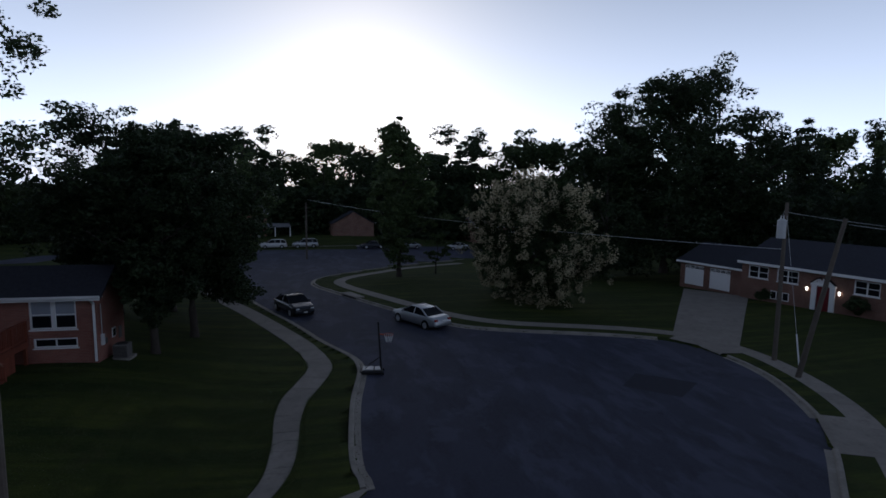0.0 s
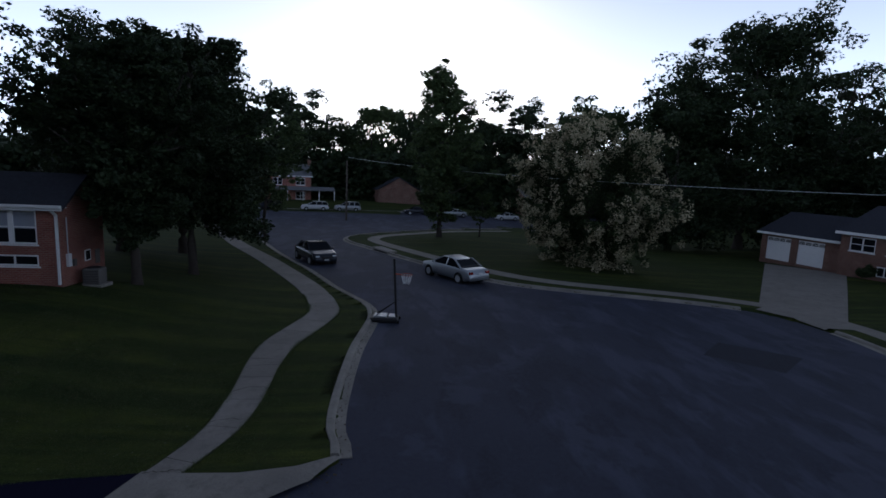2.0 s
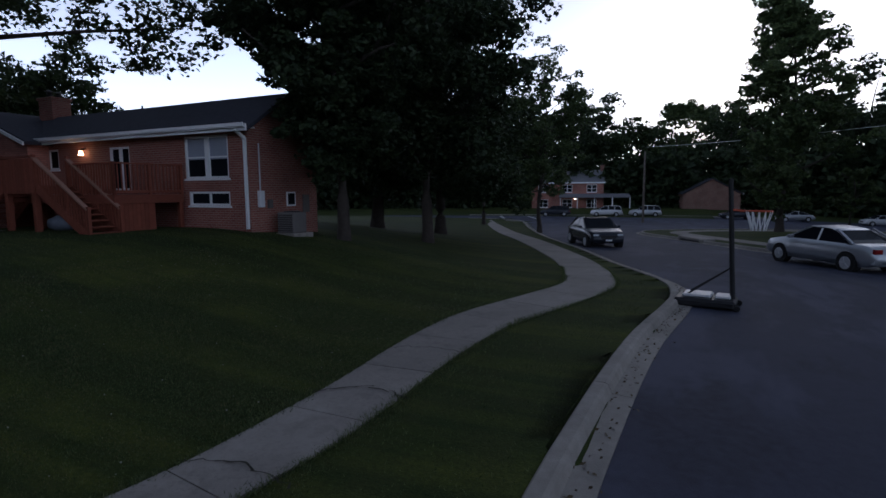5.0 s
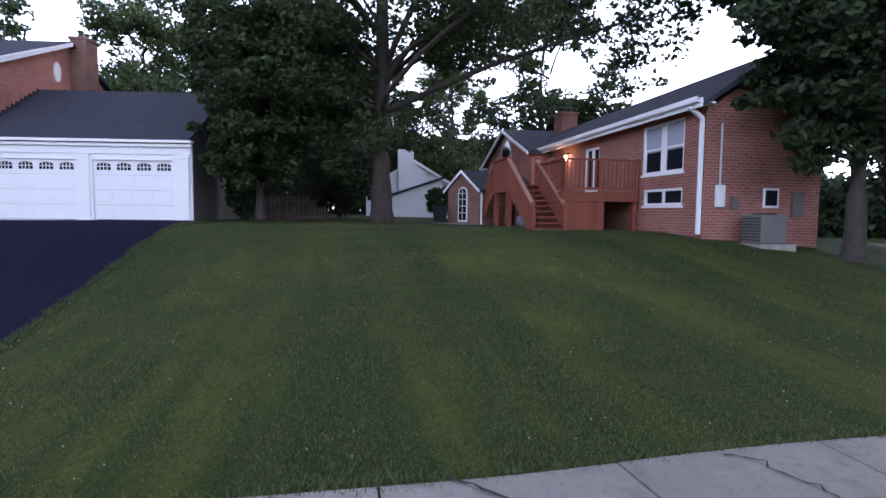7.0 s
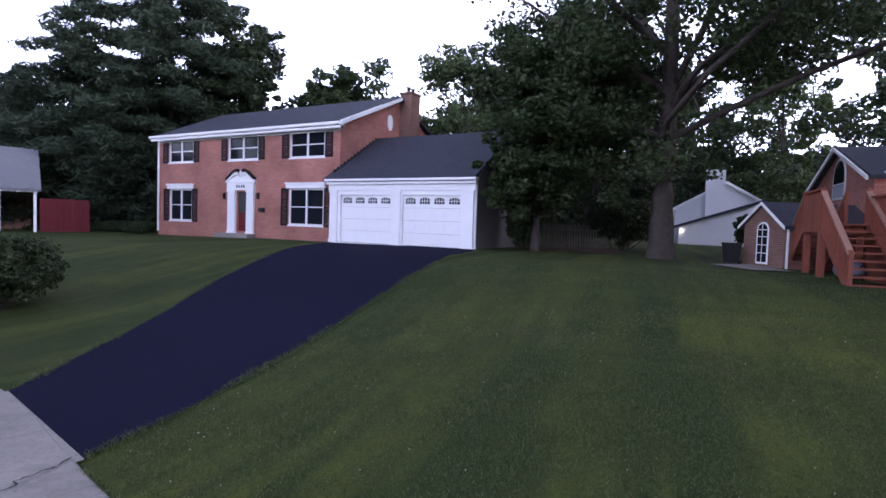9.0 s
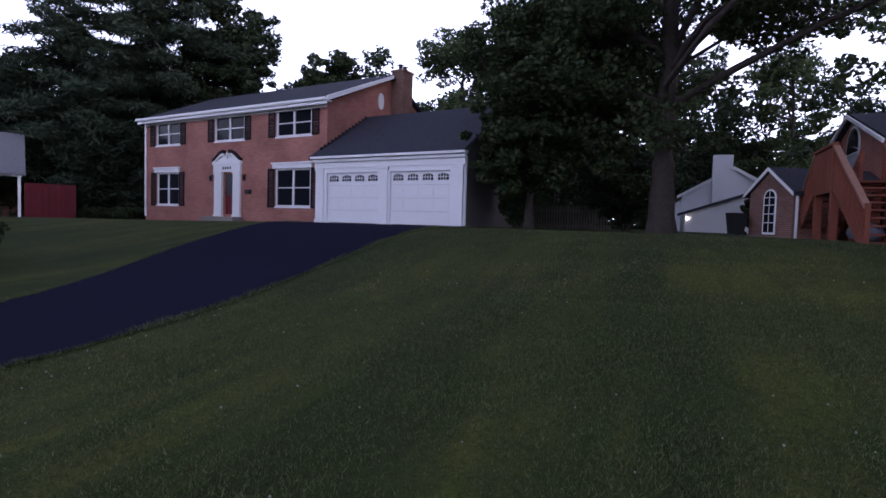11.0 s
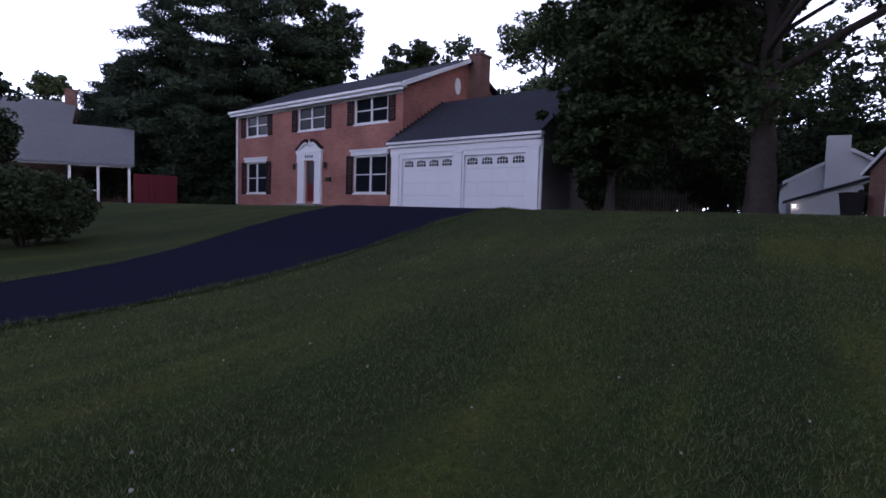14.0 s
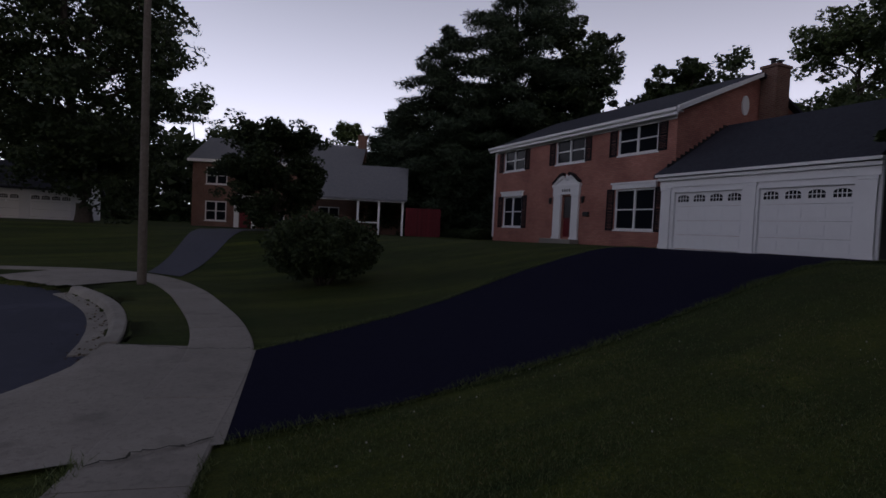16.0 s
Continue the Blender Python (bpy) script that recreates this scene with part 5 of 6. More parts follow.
conifer("pine_tree", 61, 60.0, 21.5, 5.6, "tall pine with open tiers behind the houses", 41, 18, gap=0.25, leaf=0.42)
spruce = conifer("spruce_tree", 70, 57, 16, 2.6, "dark spruce in a row behind the houses", 42, 22, leaf=0.32, per=44, group="row of spruces")
for x, y, turn in ((75, 53, 40), (80, 50, 130), (84, 45, 220), (66, 62, 300)):
    copy_thing(spruce, pose(x, y, zl(x, y), 0, 0, turn))
broad_tree("edge_tree", 62, 33, 19, 7, "dark tree beside the split-level house", L_DARK, 48, 340, 80, 0.32, 0.06, 0.35)
broad_tree("edge_tree", 47, 25, 15, 5.5, "dark tree at the edge of the garden", L_DARK, 49, 300, 80, 0.28, 0.1, 0.3)
# woods behind the brick colonial
conifer("white_pine", -37.2, -20.2, 26.0, 8.0, "huge dark white pine beside the brick house", 51, 34, gap=0.12, leaf=0.3, per=120, bare=0.04, power=0.5)
conifer("white_pine", -33.0, -24.0, 18.0, 7.6, "huge dark white pine beside the brick house", 52, 30, gap=0.12, leaf=0.3, per=110, bare=0.03, power=0.5)
broad_tree("dark_oak", -41.6, -17.4, 19.0, 5.6, "broad dark tree crowding against the pines", L_DARK, 67, 620, 90, 0.26, 0.06, 0.4, low=0.4)
conifer("white_pine", -33.0, -31.0, 12.5, 7.0, "huge dark white pine behind the carport", 50, 28, gap=0.1, leaf=0.32, per=90, bare=0.04, power=0.5)
broad_tree("back_tree", -46, -11.0, 14.0, 5.0, "dark tree behind the brick house", L_MAPLE, 53, 340, 80, 0.28, 0.1, 0.35)
broad_tree("back_tree", -52, -1.0, 17.5, 6.4, "tree crown showing over the roof ridge", L_LIGHT, 54, 260, 80, 0.26, 0.15, 0.3)
broad_tree("back_tree", -46, 9.0, 18.5, 6.8, "dark tree behind the garage", L_MAPLE, 55, 420, 90, 0.26, 0.06, 0.32)
broad_tree("back_tree", -38.0, 11.5, 12.5, 5.2, "dark tree behind the garage", L_DARK, 56, 420, 90, 0.22, 0.03, 0.25, low=0.4, clear=(-25.3, 9.9, 7.2))
broad_tree("back_tree", -65, 27, 17, 6.5, "tree behind the garden shed", L_LIGHT, 58, 340, 80, 0.28, 0.12, 0.35)
broad_tree("back_tree", -46, 31, 18, 7, "tree behind the ranch house", L_MAPLE, 59, 380, 80, 0.28, 0.12, 0.4)
broad_tree("back_tree", -67.5, 20, 19, 7.5, "tree behind the white house", L_DARK, 60, 320, 80, 0.3, 0.06, 0.4)
bush("garden_bush", -42.5, 21.6, 1.3, 1.2, 2.4, "dark rounded bush in front of the white house", 76, n=160, leaf=0.13)
bush("garden_bush", -32.0, 14.4, 1.9, 1.8, 3.8, "tall dark bush behind the large maple", 77, n=300, per=50, leaf=0.12, material=L_DARK)
bush("garden_bush", -27.4, 10.5, 0.8, 0.65, 2.3, "dark upright bush against the garage wall", 78, n=200, per=50, leaf=0.1, material=L_DARK)
# by the neighbouring house
broad_tree("garden_tree", -14.8, -10.6, 5.4, 2.5, "small dark tree in the neighbouring front garden", L_DARK, 62, 420, 80, 0.13, 0.08, 0.12, low=0.3, sprays=0.2)
broad_tree("pin_oak", -7.5, -25.0, 22, 7.6, "tall open oak beside the neighbouring driveway", L_DARK, 63, 760, 110, 0.22, 0.1, 0.4)
broad_tree("pin_oak", 3.5, -29, 22, 8.0, "tall open oak beside the neighbouring driveway", L_DARK, 64, 760, 110, 0.22, 0.08, 0.4)
bush("round_bush", -11.9, 2.9, 1.3, 1.15, 1.6, "dense rounded evergreen bush beside the driveway", 71, n=420, per=56, leaf=0.07)
# woods all round: four kinds of tree, copied with turns and sizes
WOODS = [broad_tree("woods_tree", -70 - 6 * i, -20 + 13 * i, h, r, word + " tree in the woods round the houses", m, 100 + i, 230, 40, 0.5, 0.05, 0.35, sprays=0.24, group="woods round the houses", low=0.2)
         for i, (h, r, word, m) in enumerate(((22, 7.0, "tall dark", L_DARK), (19, 7.5, "broad green", L_MAPLE), (24, 6.5, "tall green", L_DARK), (20, 6.0, "light green", L_LIGHT)))]
rng_w = np.random.default_rng(5)


def woods(x, y, base, k=1.0):
    s = k * rng_w.uniform(0.85, 1.2)
    ob = copy_thing(WOODS[int(rng_w.integers(0, 4))], pose(x, y, base, 0, 0, rng_w.uniform(0, 360)))
    ob.scale = (s * rng_w.uniform(0.9, 1.15), s, s * rng_w.uniform(0.9, 1.1))


for i in range(58):
    az = radians(48 - 104 * i / 57 + rng_w.uniform(-1, 1))
    dist = rng_w.uniform(118, 136) if i % 2 else rng_w.uniform(140, 165)
    woods(-dist * math.sin(az), dist * math.cos(az), -2.2, 1.02 - 0.5 * float(step01((math.degrees(az) - 18) / 8)))
for i in range(26):
    az = radians(60 + 140 * i / 25 + rng_w.uniform(-1.5, 1.5))
    dist = rng_w.uniform(72, 84) if i % 2 else rng_w.uniform(88, 104)
    woods(-8 - dist * math.sin(az), 12 + dist * math.cos(az), 0.3, 0.74)
for i in range(16):
    az = radians(-58 - 100 * i / 15 + rng_w.uniform(-1.5, 1.5))
    dist = rng_w.uniform(88, 110)
    woods(-dist * math.sin(az), 15 + dist * math.cos(az), -0.9, 0.8)
conifer("pine_tree", 26, 122, 22, 7, "broad dark pine beyond the street", 81, 18, gap=0.12, leaf=0.44, per=60)


def undergrowth(name, a0, a1, r0, r1, cx, cy, base, n, seed, label):
    """Low dense scrub between the trunks of the woods."""
    rng = np.random.default_rng(seed)
    az, r = np.radians(rng.uniform(a0, a1, n)), rng.uniform(r0, r1, n)
    c = np.stack([cx - r * np.sin(az), cy + r * np.cos(az), base + 10.5 * rng.random(n) ** 1.4], 1)
    v, f = leaf_cloud(c, rng.uniform(1.5, 2.9, n), 32, 0.95, rng)
    return tagged(raw(name, v.tolist(), f.tolist(), L_DARK), label, "undergrowth", kind="stuff")


undergrowth("undergrowth", -56, 50, 116, 132, 0, 0, -2.4, 4000, 91, "dark scrub under the woods beyond the street")
undergrowth("undergrowth", 60, 200, 72, 86, -8, 12, 0.2, 1500, 92, "dark scrub under the woods behind the houses")
undergrowth("undergrowth", -158, -56, 88, 104, 0, 15, -1.0, 900, 93, "dark scrub under the woods beyond the gardens")


# ---- grass ----
def grass(name, x0, x1, y0, y1, per_m2, tall, wide, seed, material, label):
    """Single bent blades standing on the lawn, kept off the paved ways."""
    rng = np.random.default_rng(seed)
    n = int((x1 - x0) * (y1 - y0) * per_m2)
    x, y = rng.uniform(x0, x1, n), rng.uniform(y0, y1, n)
    # uneven growth: tufts and thin places
    g = np.sin(x * 2.1 + 1.7 * np.sin(y * 1.3)) * np.sin(y * 2.4 + 1.1 * np.sin(x * 1.9)) * 0.5 + 0.5
    keep = rng.random(n) < 0.45 + 0.55 * g
    x, y, g = x[keep], y[keep], g[keep]
    d = road_distance(x, y)
    keep = (d > 0.2) & ~in_poly(x, y, DRIVE_LINE)
    for line in (WALK_WEST[(WALK_WEST[:, 1] > y0 - 2) & (WALK_WEST[:, 1] < y1 + 2)],):
        best = np.full(x.shape, 1e9)
        for c in line:
            np.minimum(best, (x - c[0]) ** 2 + (y - c[1]) ** 2, out=best)
        keep &= best > 0.52 ** 2
    x, y, g = x[keep], y[keep], g[keep]
    n = len(x)
    z = z_lawn(x, y, road_distance(x, y)) - 0.02
    h = tall * rng.uniform(0.5, 1.25, n) * (0.75 + 0.5 * g)
    th = rng.uniform(0, 2 * math.pi, n)
    w = wide * rng.uniform(0.6, 1.3, n)
    lean_ = rng.normal(size=(n, 2)) * (h * 0.5)[:, None]
    p = np.stack([x, y, z], 1)
    side = np.stack([np.cos(th) * w, np.sin(th) * w, np.zeros(n)], 1)
    tip = p + np.stack([lean_[:, 0], lean_[:, 1], h], 1)
    v = np.stack([p - side, p + side, tip], 1).reshape(-1, 3)
    f = np.arange(n * 3).reshape(-1, 3)
    return tagged(raw(name, v.tolist(), f.tolist(), material), label, "grass", kind="stuff")


DRIVE_LINE = np.array([(-4.2, 11.65), (-8.07, 11.1), (-9.4, 10.95), (-13.4, 10.45), (-21.2, 9.95), (-25.5, 9.35), (-26.3, 1.5), (-21.8, 3.4), (-15.1, 5.4), (-10.8, 7.35), (-8.3, 8.1), (-7.4, 7.5)])
grass("grass_blades", -12.0, -6.2, 11.0, 18.2, 5600, 0.029, 0.0034, 7, M_BLADE, "short uneven mown grass blades on the lawn")
grass("grass_blades", -21.0, -4.4, 8.5, 25.0, 420, 0.036, 0.0055, 8, M_BLADE, "short uneven mown grass blades on the lawn")
grass("dry_blades", -14.5, -6.3, 10.4, 19.5, 520, 0.028, 0.0036, 10, M_STRAW, "dry straw-coloured blades in the mown lawn")
grass("clover_leaves", -12.5, -7.3, 11.0, 18.5, 620, 0.02, 0.009, 9, M_CLOVER, "low patches of clover leaves in the lawn")


def edge_grass(name, lines, per_m, seed, label):
    """Longer unmown blades leaning over the edges of the paving."""
    rng = np.random.default_rng(seed)
    vs = []
    for line in lines:
        line = np.array(line, float)
        s = np.concatenate([[0], np.cumsum(np.hypot(*np.diff(line, axis=0).T))])
        q = rng.uniform(0, s[-1], int(s[-1] * per_m))
        thick = 0.5 + 0.5 * np.sin(q * 2.3 + seed) * np.sin(q * 0.9)
        p = np.stack([np.interp(q, s, line[:, 0]), np.interp(q, s, line[:, 1])], 1) + rng.normal(size=(len(q), 2)) * (0.02 + 0.03 * thick)[:, None]
        h = rng.uniform(0.03, 0.075, len(q)) * (0.6 + 0.7 * thick)
        z = z_lawn(p[:, 0], p[:, 1]) - 0.005
        th = rng.uniform(0, 2 * math.pi, len(q))
        w = rng.uniform(0.003, 0.006, len(q))
        a = np.stack([p[:, 0], p[:, 1], z], 1)
        d = np.stack([np.cos(th) * w, np.sin(th) * w, 0 * w], 1)
        tip = a + np.stack([*(rng.normal(size=(2, len(q))) * h * 0.6), h], 1)
        vs.append(np.stack([a - d, a + d, tip], 1).reshape(-1, 3))
    v = np.concatenate(vs)
    return tagged(raw(name, v.tolist(), np.arange(len(v)).reshape(-1, 3).tolist(), M_BLADE), label, "grass", kind="stuff")


near_walk = WALK_WEST[(WALK_WEST[:, 1] > 10.8) & (WALK_WEST[:, 1] < 27)]
walk_side = along(near_walk)[1] * ((0.7 + 0.24 * step01((near_walk[:, 1] - 11.0) / 3.5) + 0.33 * step01((near_walk[:, 1] - 14.5) / 6)) / 2)[:, None]
edge_grass("edge_grass", [near_walk + walk_side, near_walk - walk_side, [(-8.07, 11.0), (-9.4, 10.85), (-10.6, 10.65), (-13.4, 10.35), (-15.5, 10.25), (-21.2, 9.85), (-25.4, 9.3)], [(-26.3, 1.6), (-21.8, 3.5), (-15.1, 5.5), (-10.8, 7.45), (-8.87, 8.6)]], 420, 14, "ragged unmown grass along the paving edges")


def clover_flowers():
    rng = np.random.default_rng(12)
    top = []
    bm = bmesh.new()
    xs, ys = rng.uniform(-14, -7.3, 130), rng.uniform(9.8, 20, 130)
    zs = z_lawn(xs, ys)
    for x, y, z in zip(xs, ys, zs):
        if in_poly(np.array([x]), np.array([y]), DRIVE_LINE)[0]:
            continue
        bmesh.ops.create_icosphere(bm, subdivisions=1, radius=rng.uniform(0.005, 0.009), matrix=Matrix.Translation((x, y, z + rng.uniform(0.03, 0.06))))
    return tagged(obj("clover_flowers", bm, M_CLOVERFLOWER), "scattered small white clover flowers in the lawn", "flower", kind="stuff")


clover_flowers()

# ---- cars ----
def wheel(parent, x, y, r=0.32, w=0.2):
    wh = new("wheel")
    wh.parent = parent
    s = 1 if y > 0 else -1
    bm = bmesh.new()
    m = Matrix.Translation((x, y, r)) @ Matrix.Rotation(radians(90), 4, "X")
    bmesh.ops.create_cone(bm, cap_ends=True, segments=24, radius1=r, radius2=r, depth=w, matrix=m)
    bmesh.ops.bevel(bm, geom=[e for e in bm.edges if abs(e.verts[0].co.y - e.verts[1].co.y) < 1e-4 and len(e.link_faces) == 2], offset=0.03, segments=1, affect="EDGES")
    part("tyre", bm, M_TYRE, wh)
    bm = bmesh.new()
    bmesh.ops.create_cone(bm, cap_ends=True, segments=20, radius1=r * 0.64, radius2=r * 0.64, depth=0.03, matrix=Matrix.Translation((x, y + s * (w / 2 + 0.002), r)) @ Matrix.Rotation(radians(90), 4, "X"))
    for k in range(5):
        q = 2 * math.pi * k / 5
        bar(bm, (x, y + s * (w / 2 + 0.02), r), (x + r * 0.6 * math.cos(q), y + s * (w / 2 + 0.02), r + r * 0.6 * math.sin(q)), 0.05, 0.02)
    part("rim", bm, M_GALV, wh)


def car(name, m, paint, label, length=4.5, width=1.78, height=1.42, kind="sedan"):
    """A car, front towards +x: lofted body and cabin, glass, wheels, lamps, plates."""
    c = empty(name, m, label, "car")
    Lh, Wh = length / 2, width / 2
    if kind == "sedan":
        roof = [(-0.96, 0.62), (-0.9, 0.9), (-0.62, 0.95), (-0.3, 1.36), (0.05, height), (0.18, height - 0.01), (0.5, 0.98), (0.92, 0.8), (1.0, 0.58)]
        cab = (-0.66, 0.52)
    else:
        roof = [(-0.98, 0.62), (-0.97, 1.0), (-0.84, height - 0.1), (-0.6, height), (0.1, height), (0.22, height - 0.04), (0.5, 1.06), (0.92, 0.92), (1.0, 0.6)]
        cab = (-0.94, 0.53)
    belt = 0.94 if kind == "sedan" else 1.02
    xs = np.linspace(-1, 1, 25)
    top = np.interp(xs, [r[0] for r in roof], [r[1] for r in roof])
    bm = bmesh.new()
    rings = []
    for q, tz in zip(xs, top):
        x = q * Lh
        taper = 1 - 0.16 * abs(q) ** 6 - 0.03 * q * q
        w = Wh * taper
        lo = 0.24 + (0.08 if abs(q) > 0.9 else 0)
        b = min(tz, belt - 0.02 * abs(q))
        ring = [(x, -w * 0.93, lo), (x, -w, 0.45), (x, -w * 0.995, b * 0.8), (x, -w * 0.94, b), (x, -w * 0.8, min(b + 0.03, max(tz, b))), (x, w * 0.8, min(b + 0.03, max(tz, b))), (x, w * 0.94, b), (x, w * 0.995, b * 0.8), (x, w, 0.45), (x, w * 0.93, lo)]
        rings.append([bm.verts.new(p) for p in ring])
    for a, b in zip(rings, rings[1:]):
        for k in range(len(a) - 1):
            bm.faces.new((a[k], b[k], b[k + 1], a[k + 1]))
        bm.faces.new((a[-1], b[-1], b[0], a[0]))
    bm.faces.new(rings[0][::-1])
    bm.faces.new(rings[-1])
    part("body", bm, paint, c, smooth=True)
    # cabin glass and roof
    q0, q1 = cab
    xs2 = np.linspace(q0, q1, 12)
    bm = bmesh.new()
    rings = []
    for q in xs2:
        tz = np.interp(q, [r[0] for r in roof], [r[1] for r in roof])
        k = np.clip((tz - belt) / (height - belt), 0, 1)
        x = q * Lh
        wb, wt = Wh * 0.93, Wh * (0.93 - 0.2 * k)
        rings.append([bm.verts.new(p) for p in ((x, -wb, belt - 0.03), (x, -wt, max(tz - 0.03, belt - 0.02)), (x, -wt * 0.82, max(tz, belt)), (x, wt * 0.82, max(tz, belt)), (x, wt, max(tz - 0.03, belt - 0.02)), (x, wb, belt - 0.03))])
    for a, b in zip(rings, rings[1:]):
        for k in range(5):
            bm.faces.new((a[k], b[k], b[k + 1], a[k + 1]))
    bm.faces.new(rings[0][::-1])
    bm.faces.new(rings[-1])
    part("glazing", bm, M_GLASS, c, "dark car windows", smooth=False)
    bm = bmesh.new()
    r0, r1 = (-0.34, 0.14) if kind == "sedan" else (-0.8, 0.16)
    prev = None
    for q in np.linspace(r0, r1, 7):
        tz = np.interp(q, [r[0] for r in roof], [r[1] for r in roof]) + 0.008
        wt = Wh * 0.74
        cur = [bm.verts.new((q * Lh, -wt, tz - 0.05)), bm.verts.new((q * Lh, -wt * 0.84, tz)), bm.verts.new((q * Lh, wt * 0.84, tz)), bm.verts.new((q * Lh, wt, tz - 0.05))]
        if prev:
            for k in range(3):
                bm.faces.new((prev[k], cur[k], cur[k + 1], prev[k + 1]))
        prev = cur
    ro = part("roof_panel", bm, paint, c, smooth=True)
    # pillars
    for s in (-1, 1):
        for q in ((-0.08,) if kind == "sedan" else (-0.5, -0.1)):
            part("pillar", bar(bmesh.new(), (q * Lh, s * Wh * 0.93, belt - 0.02), (q * Lh - 0.03, s * Wh * 0.745, height - 0.05), 0.07, 0.02), paint, c)
        part("pillar", bar(bmesh.new(), (q1 * Lh, s * Wh * 0.9, belt), (r1 * Lh, s * Wh * 0.74, height - 0.06), 0.06, 0.05), paint, c)
        part("pillar", bar(bmesh.new(), (q0 * Lh, s * Wh * 0.9, belt), (r0 * Lh, s * Wh * 0.74, height - 0.06), 0.09, 0.05), paint, c)
        part("mirror", boxed(q1 * Lh * 0.72 - 0.06, q1 * Lh * 0.72 + 0.06, s * Wh * 0.98 - 0.02, s * Wh * 0.98 + s * 0.17, belt, belt + 0.12, 0.02), paint, c)
        part("headlight", boxed(Lh * 0.93, Lh * 0.975, s * Wh * 0.5, s * Wh * 0.8, 0.6, 0.72, 0.015), M_LAMPGLASS, c)
        part("tail_light", boxed(-Lh * 0.985, -Lh * 0.93, s * Wh * 0.55, s * Wh * 0.84, 0.68, 0.83, 0.015), M_TAIL, c)
        for q in (-0.6, 0.62):
            bm = bmesh.new()
            rod(bm, (q * Lh, s * (Wh - 0.24), 0.33), (q * Lh, s * (Wh + 0.004), 0.33), 0.37, 0.37, 20)
            part("wheel_arch", bm, M_TYRE, c)
            wheel(c, q * Lh, s * (Wh - 0.09))
    part("grille", boxed(Lh * 0.975, Lh * 1.004, -Wh * 0.42, Wh * 0.42, 0.5, 0.66, 0.01), M_DARK, c)
    part("front_plate", boxed(Lh * 1.005, Lh * 1.012, -0.15, 0.15, 0.4, 0.48), M_PLATE, c)
    part("rear_plate", boxed(-Lh * 1.01, -Lh * 1.001, -0.15, 0.15, 0.66, 0.76), M_PLATE, c)
    part("bumper", boxed(-Lh * 1.0, -Lh * 0.9, -Wh * 0.84, Wh * 0.84, 0.3, 0.5, 0.05), paint, c)
    return c


def park(name, x, y, heading, *a, **k):
    return car(name, pose(x, y, float(z_road(x, y)) + 0.005, 0, 0, heading), *a, **k)


park("silver_sedan", 1.15, 32.8, 121, M_CAR_SILVER, "silver four-door sedan parked at the kerb", length=4.75)
park("dark_sedan", -7.9, 38.6, -64, M_CAR_DARK, "dark four-door sedan parked facing the turning circle", length=4.5, height=1.46)
park("white_suv", -14.5, 95.3, 188, M_CAR_WHITE, "pale estate car parked along the cross street", length=4.7, height=1.6, kind="suv")
park("dark_suv", -22.0, 94.0, 187, M_CAR_DARK, "dark car parked along the cross street", length=4.6, height=1.6, kind="suv")
park("grey_suv", -9.0, 96.0, 188, M_CAR_SILVER, "grey van parked along the cross street", length=4.6, height=1.65, kind="suv")
park("far_sedan", 3.0, 94.5, 192, M_CAR_DARK, "dark car on the cross street", length=4.5)
park("far_sedan", 10.0, 96.0, 192, M_CAR_SILVER, "grey car on the cross street", length=4.5)
park("far_sedan", 20, 98.0, 192, M_CAR_WHITE, "pale car on the cross street", length=4.5)


# ---- portable basketball hoop ----
def hoop():
    z = float(z_road(-2.75, 22.3))
    h = empty("basketball_hoop", pose(-2.75, 22.3, z, 0, 0, -8), "portable black basketball hoop standing in the gutter", "basketball hoop")
    bm = boxed(-1.05, 0.1, -0.4, 0.4, 0.02, 0.2, 0.05)
    part("base", bm, M_DARK, h, "black ballast base")
    bm = boxed(-0.9, -0.35, -0.28, 0.28, 0.2, 0.27, 0.03)
    box(bm, -0.3, 0.0, -0.25, 0.25, 0.2, 0.26, 0.03)
    part("base_lid", bm, M_GALV, h, "pale plate on the base")
    for y in (-0.34, 0.34):
        part("castor", rod(bmesh.new(), (0.12, y - 0.03, 0.06), (0.12, y + 0.03, 0.06), 0.06, 0.06, 12), M_TYRE, h)
    top = Vector((-0.12, 0, 2.62))
    part("pole", rod(bmesh.new(), (0.02, 0, 0.18), top, 0.05, 0.045, 10), M_DARK, h, "black slightly leaning pole")
    for s in (-1, 1):
        part("brace", rod(bmesh.new(), (-0.85, s * 0.2, 0.22), (-0.01, 0, 0.85), 0.018, 0.018, 6), M_DARK, h)
    bm = bmesh.new()
    c = Vector((0.4, 0, 1.98))
    ringp = [c + Vector((0.23 * math.cos(2 * math.pi * k / 18), 0.23 * math.sin(2 * math.pi * k / 18), 0)) for k in range(18)]
    for k in range(18):
        rod(bm, ringp[k], ringp[(k + 1) % 18], 0.012, 0.012, 5)
    bar(bm, (-0.05, 0, 2.0), (0.17, 0, 1.98), 0.06, 0.04)
    part("rim", bm, mat("orange_rim", (0.42, 0.07, 0.03), 0.5), h, "orange metal rim")
    bm = bmesh.new()
    low = [c + Vector((0.13 * math.cos(2 * math.pi * (k + 0.5) / 12), 0.13 * math.sin(2 * math.pi * (k + 0.5) / 12), -0.38)) for k in range(12)]
    up = [c + Vector((0.225 * math.cos(2 * math.pi * k / 12), 0.225 * math.sin(2 * math.pi * k / 12), -0.01)) for k in range(12)]
    for k in range(12):
        rod(bm, up[k], low[k], 0.008, 0.008, 4)
        rod(bm, up[(k + 1) % 12], low[k], 0.008, 0.008, 4)
    part("net", bm, M_WHITE, h, "white string net")
    return h


hoop()


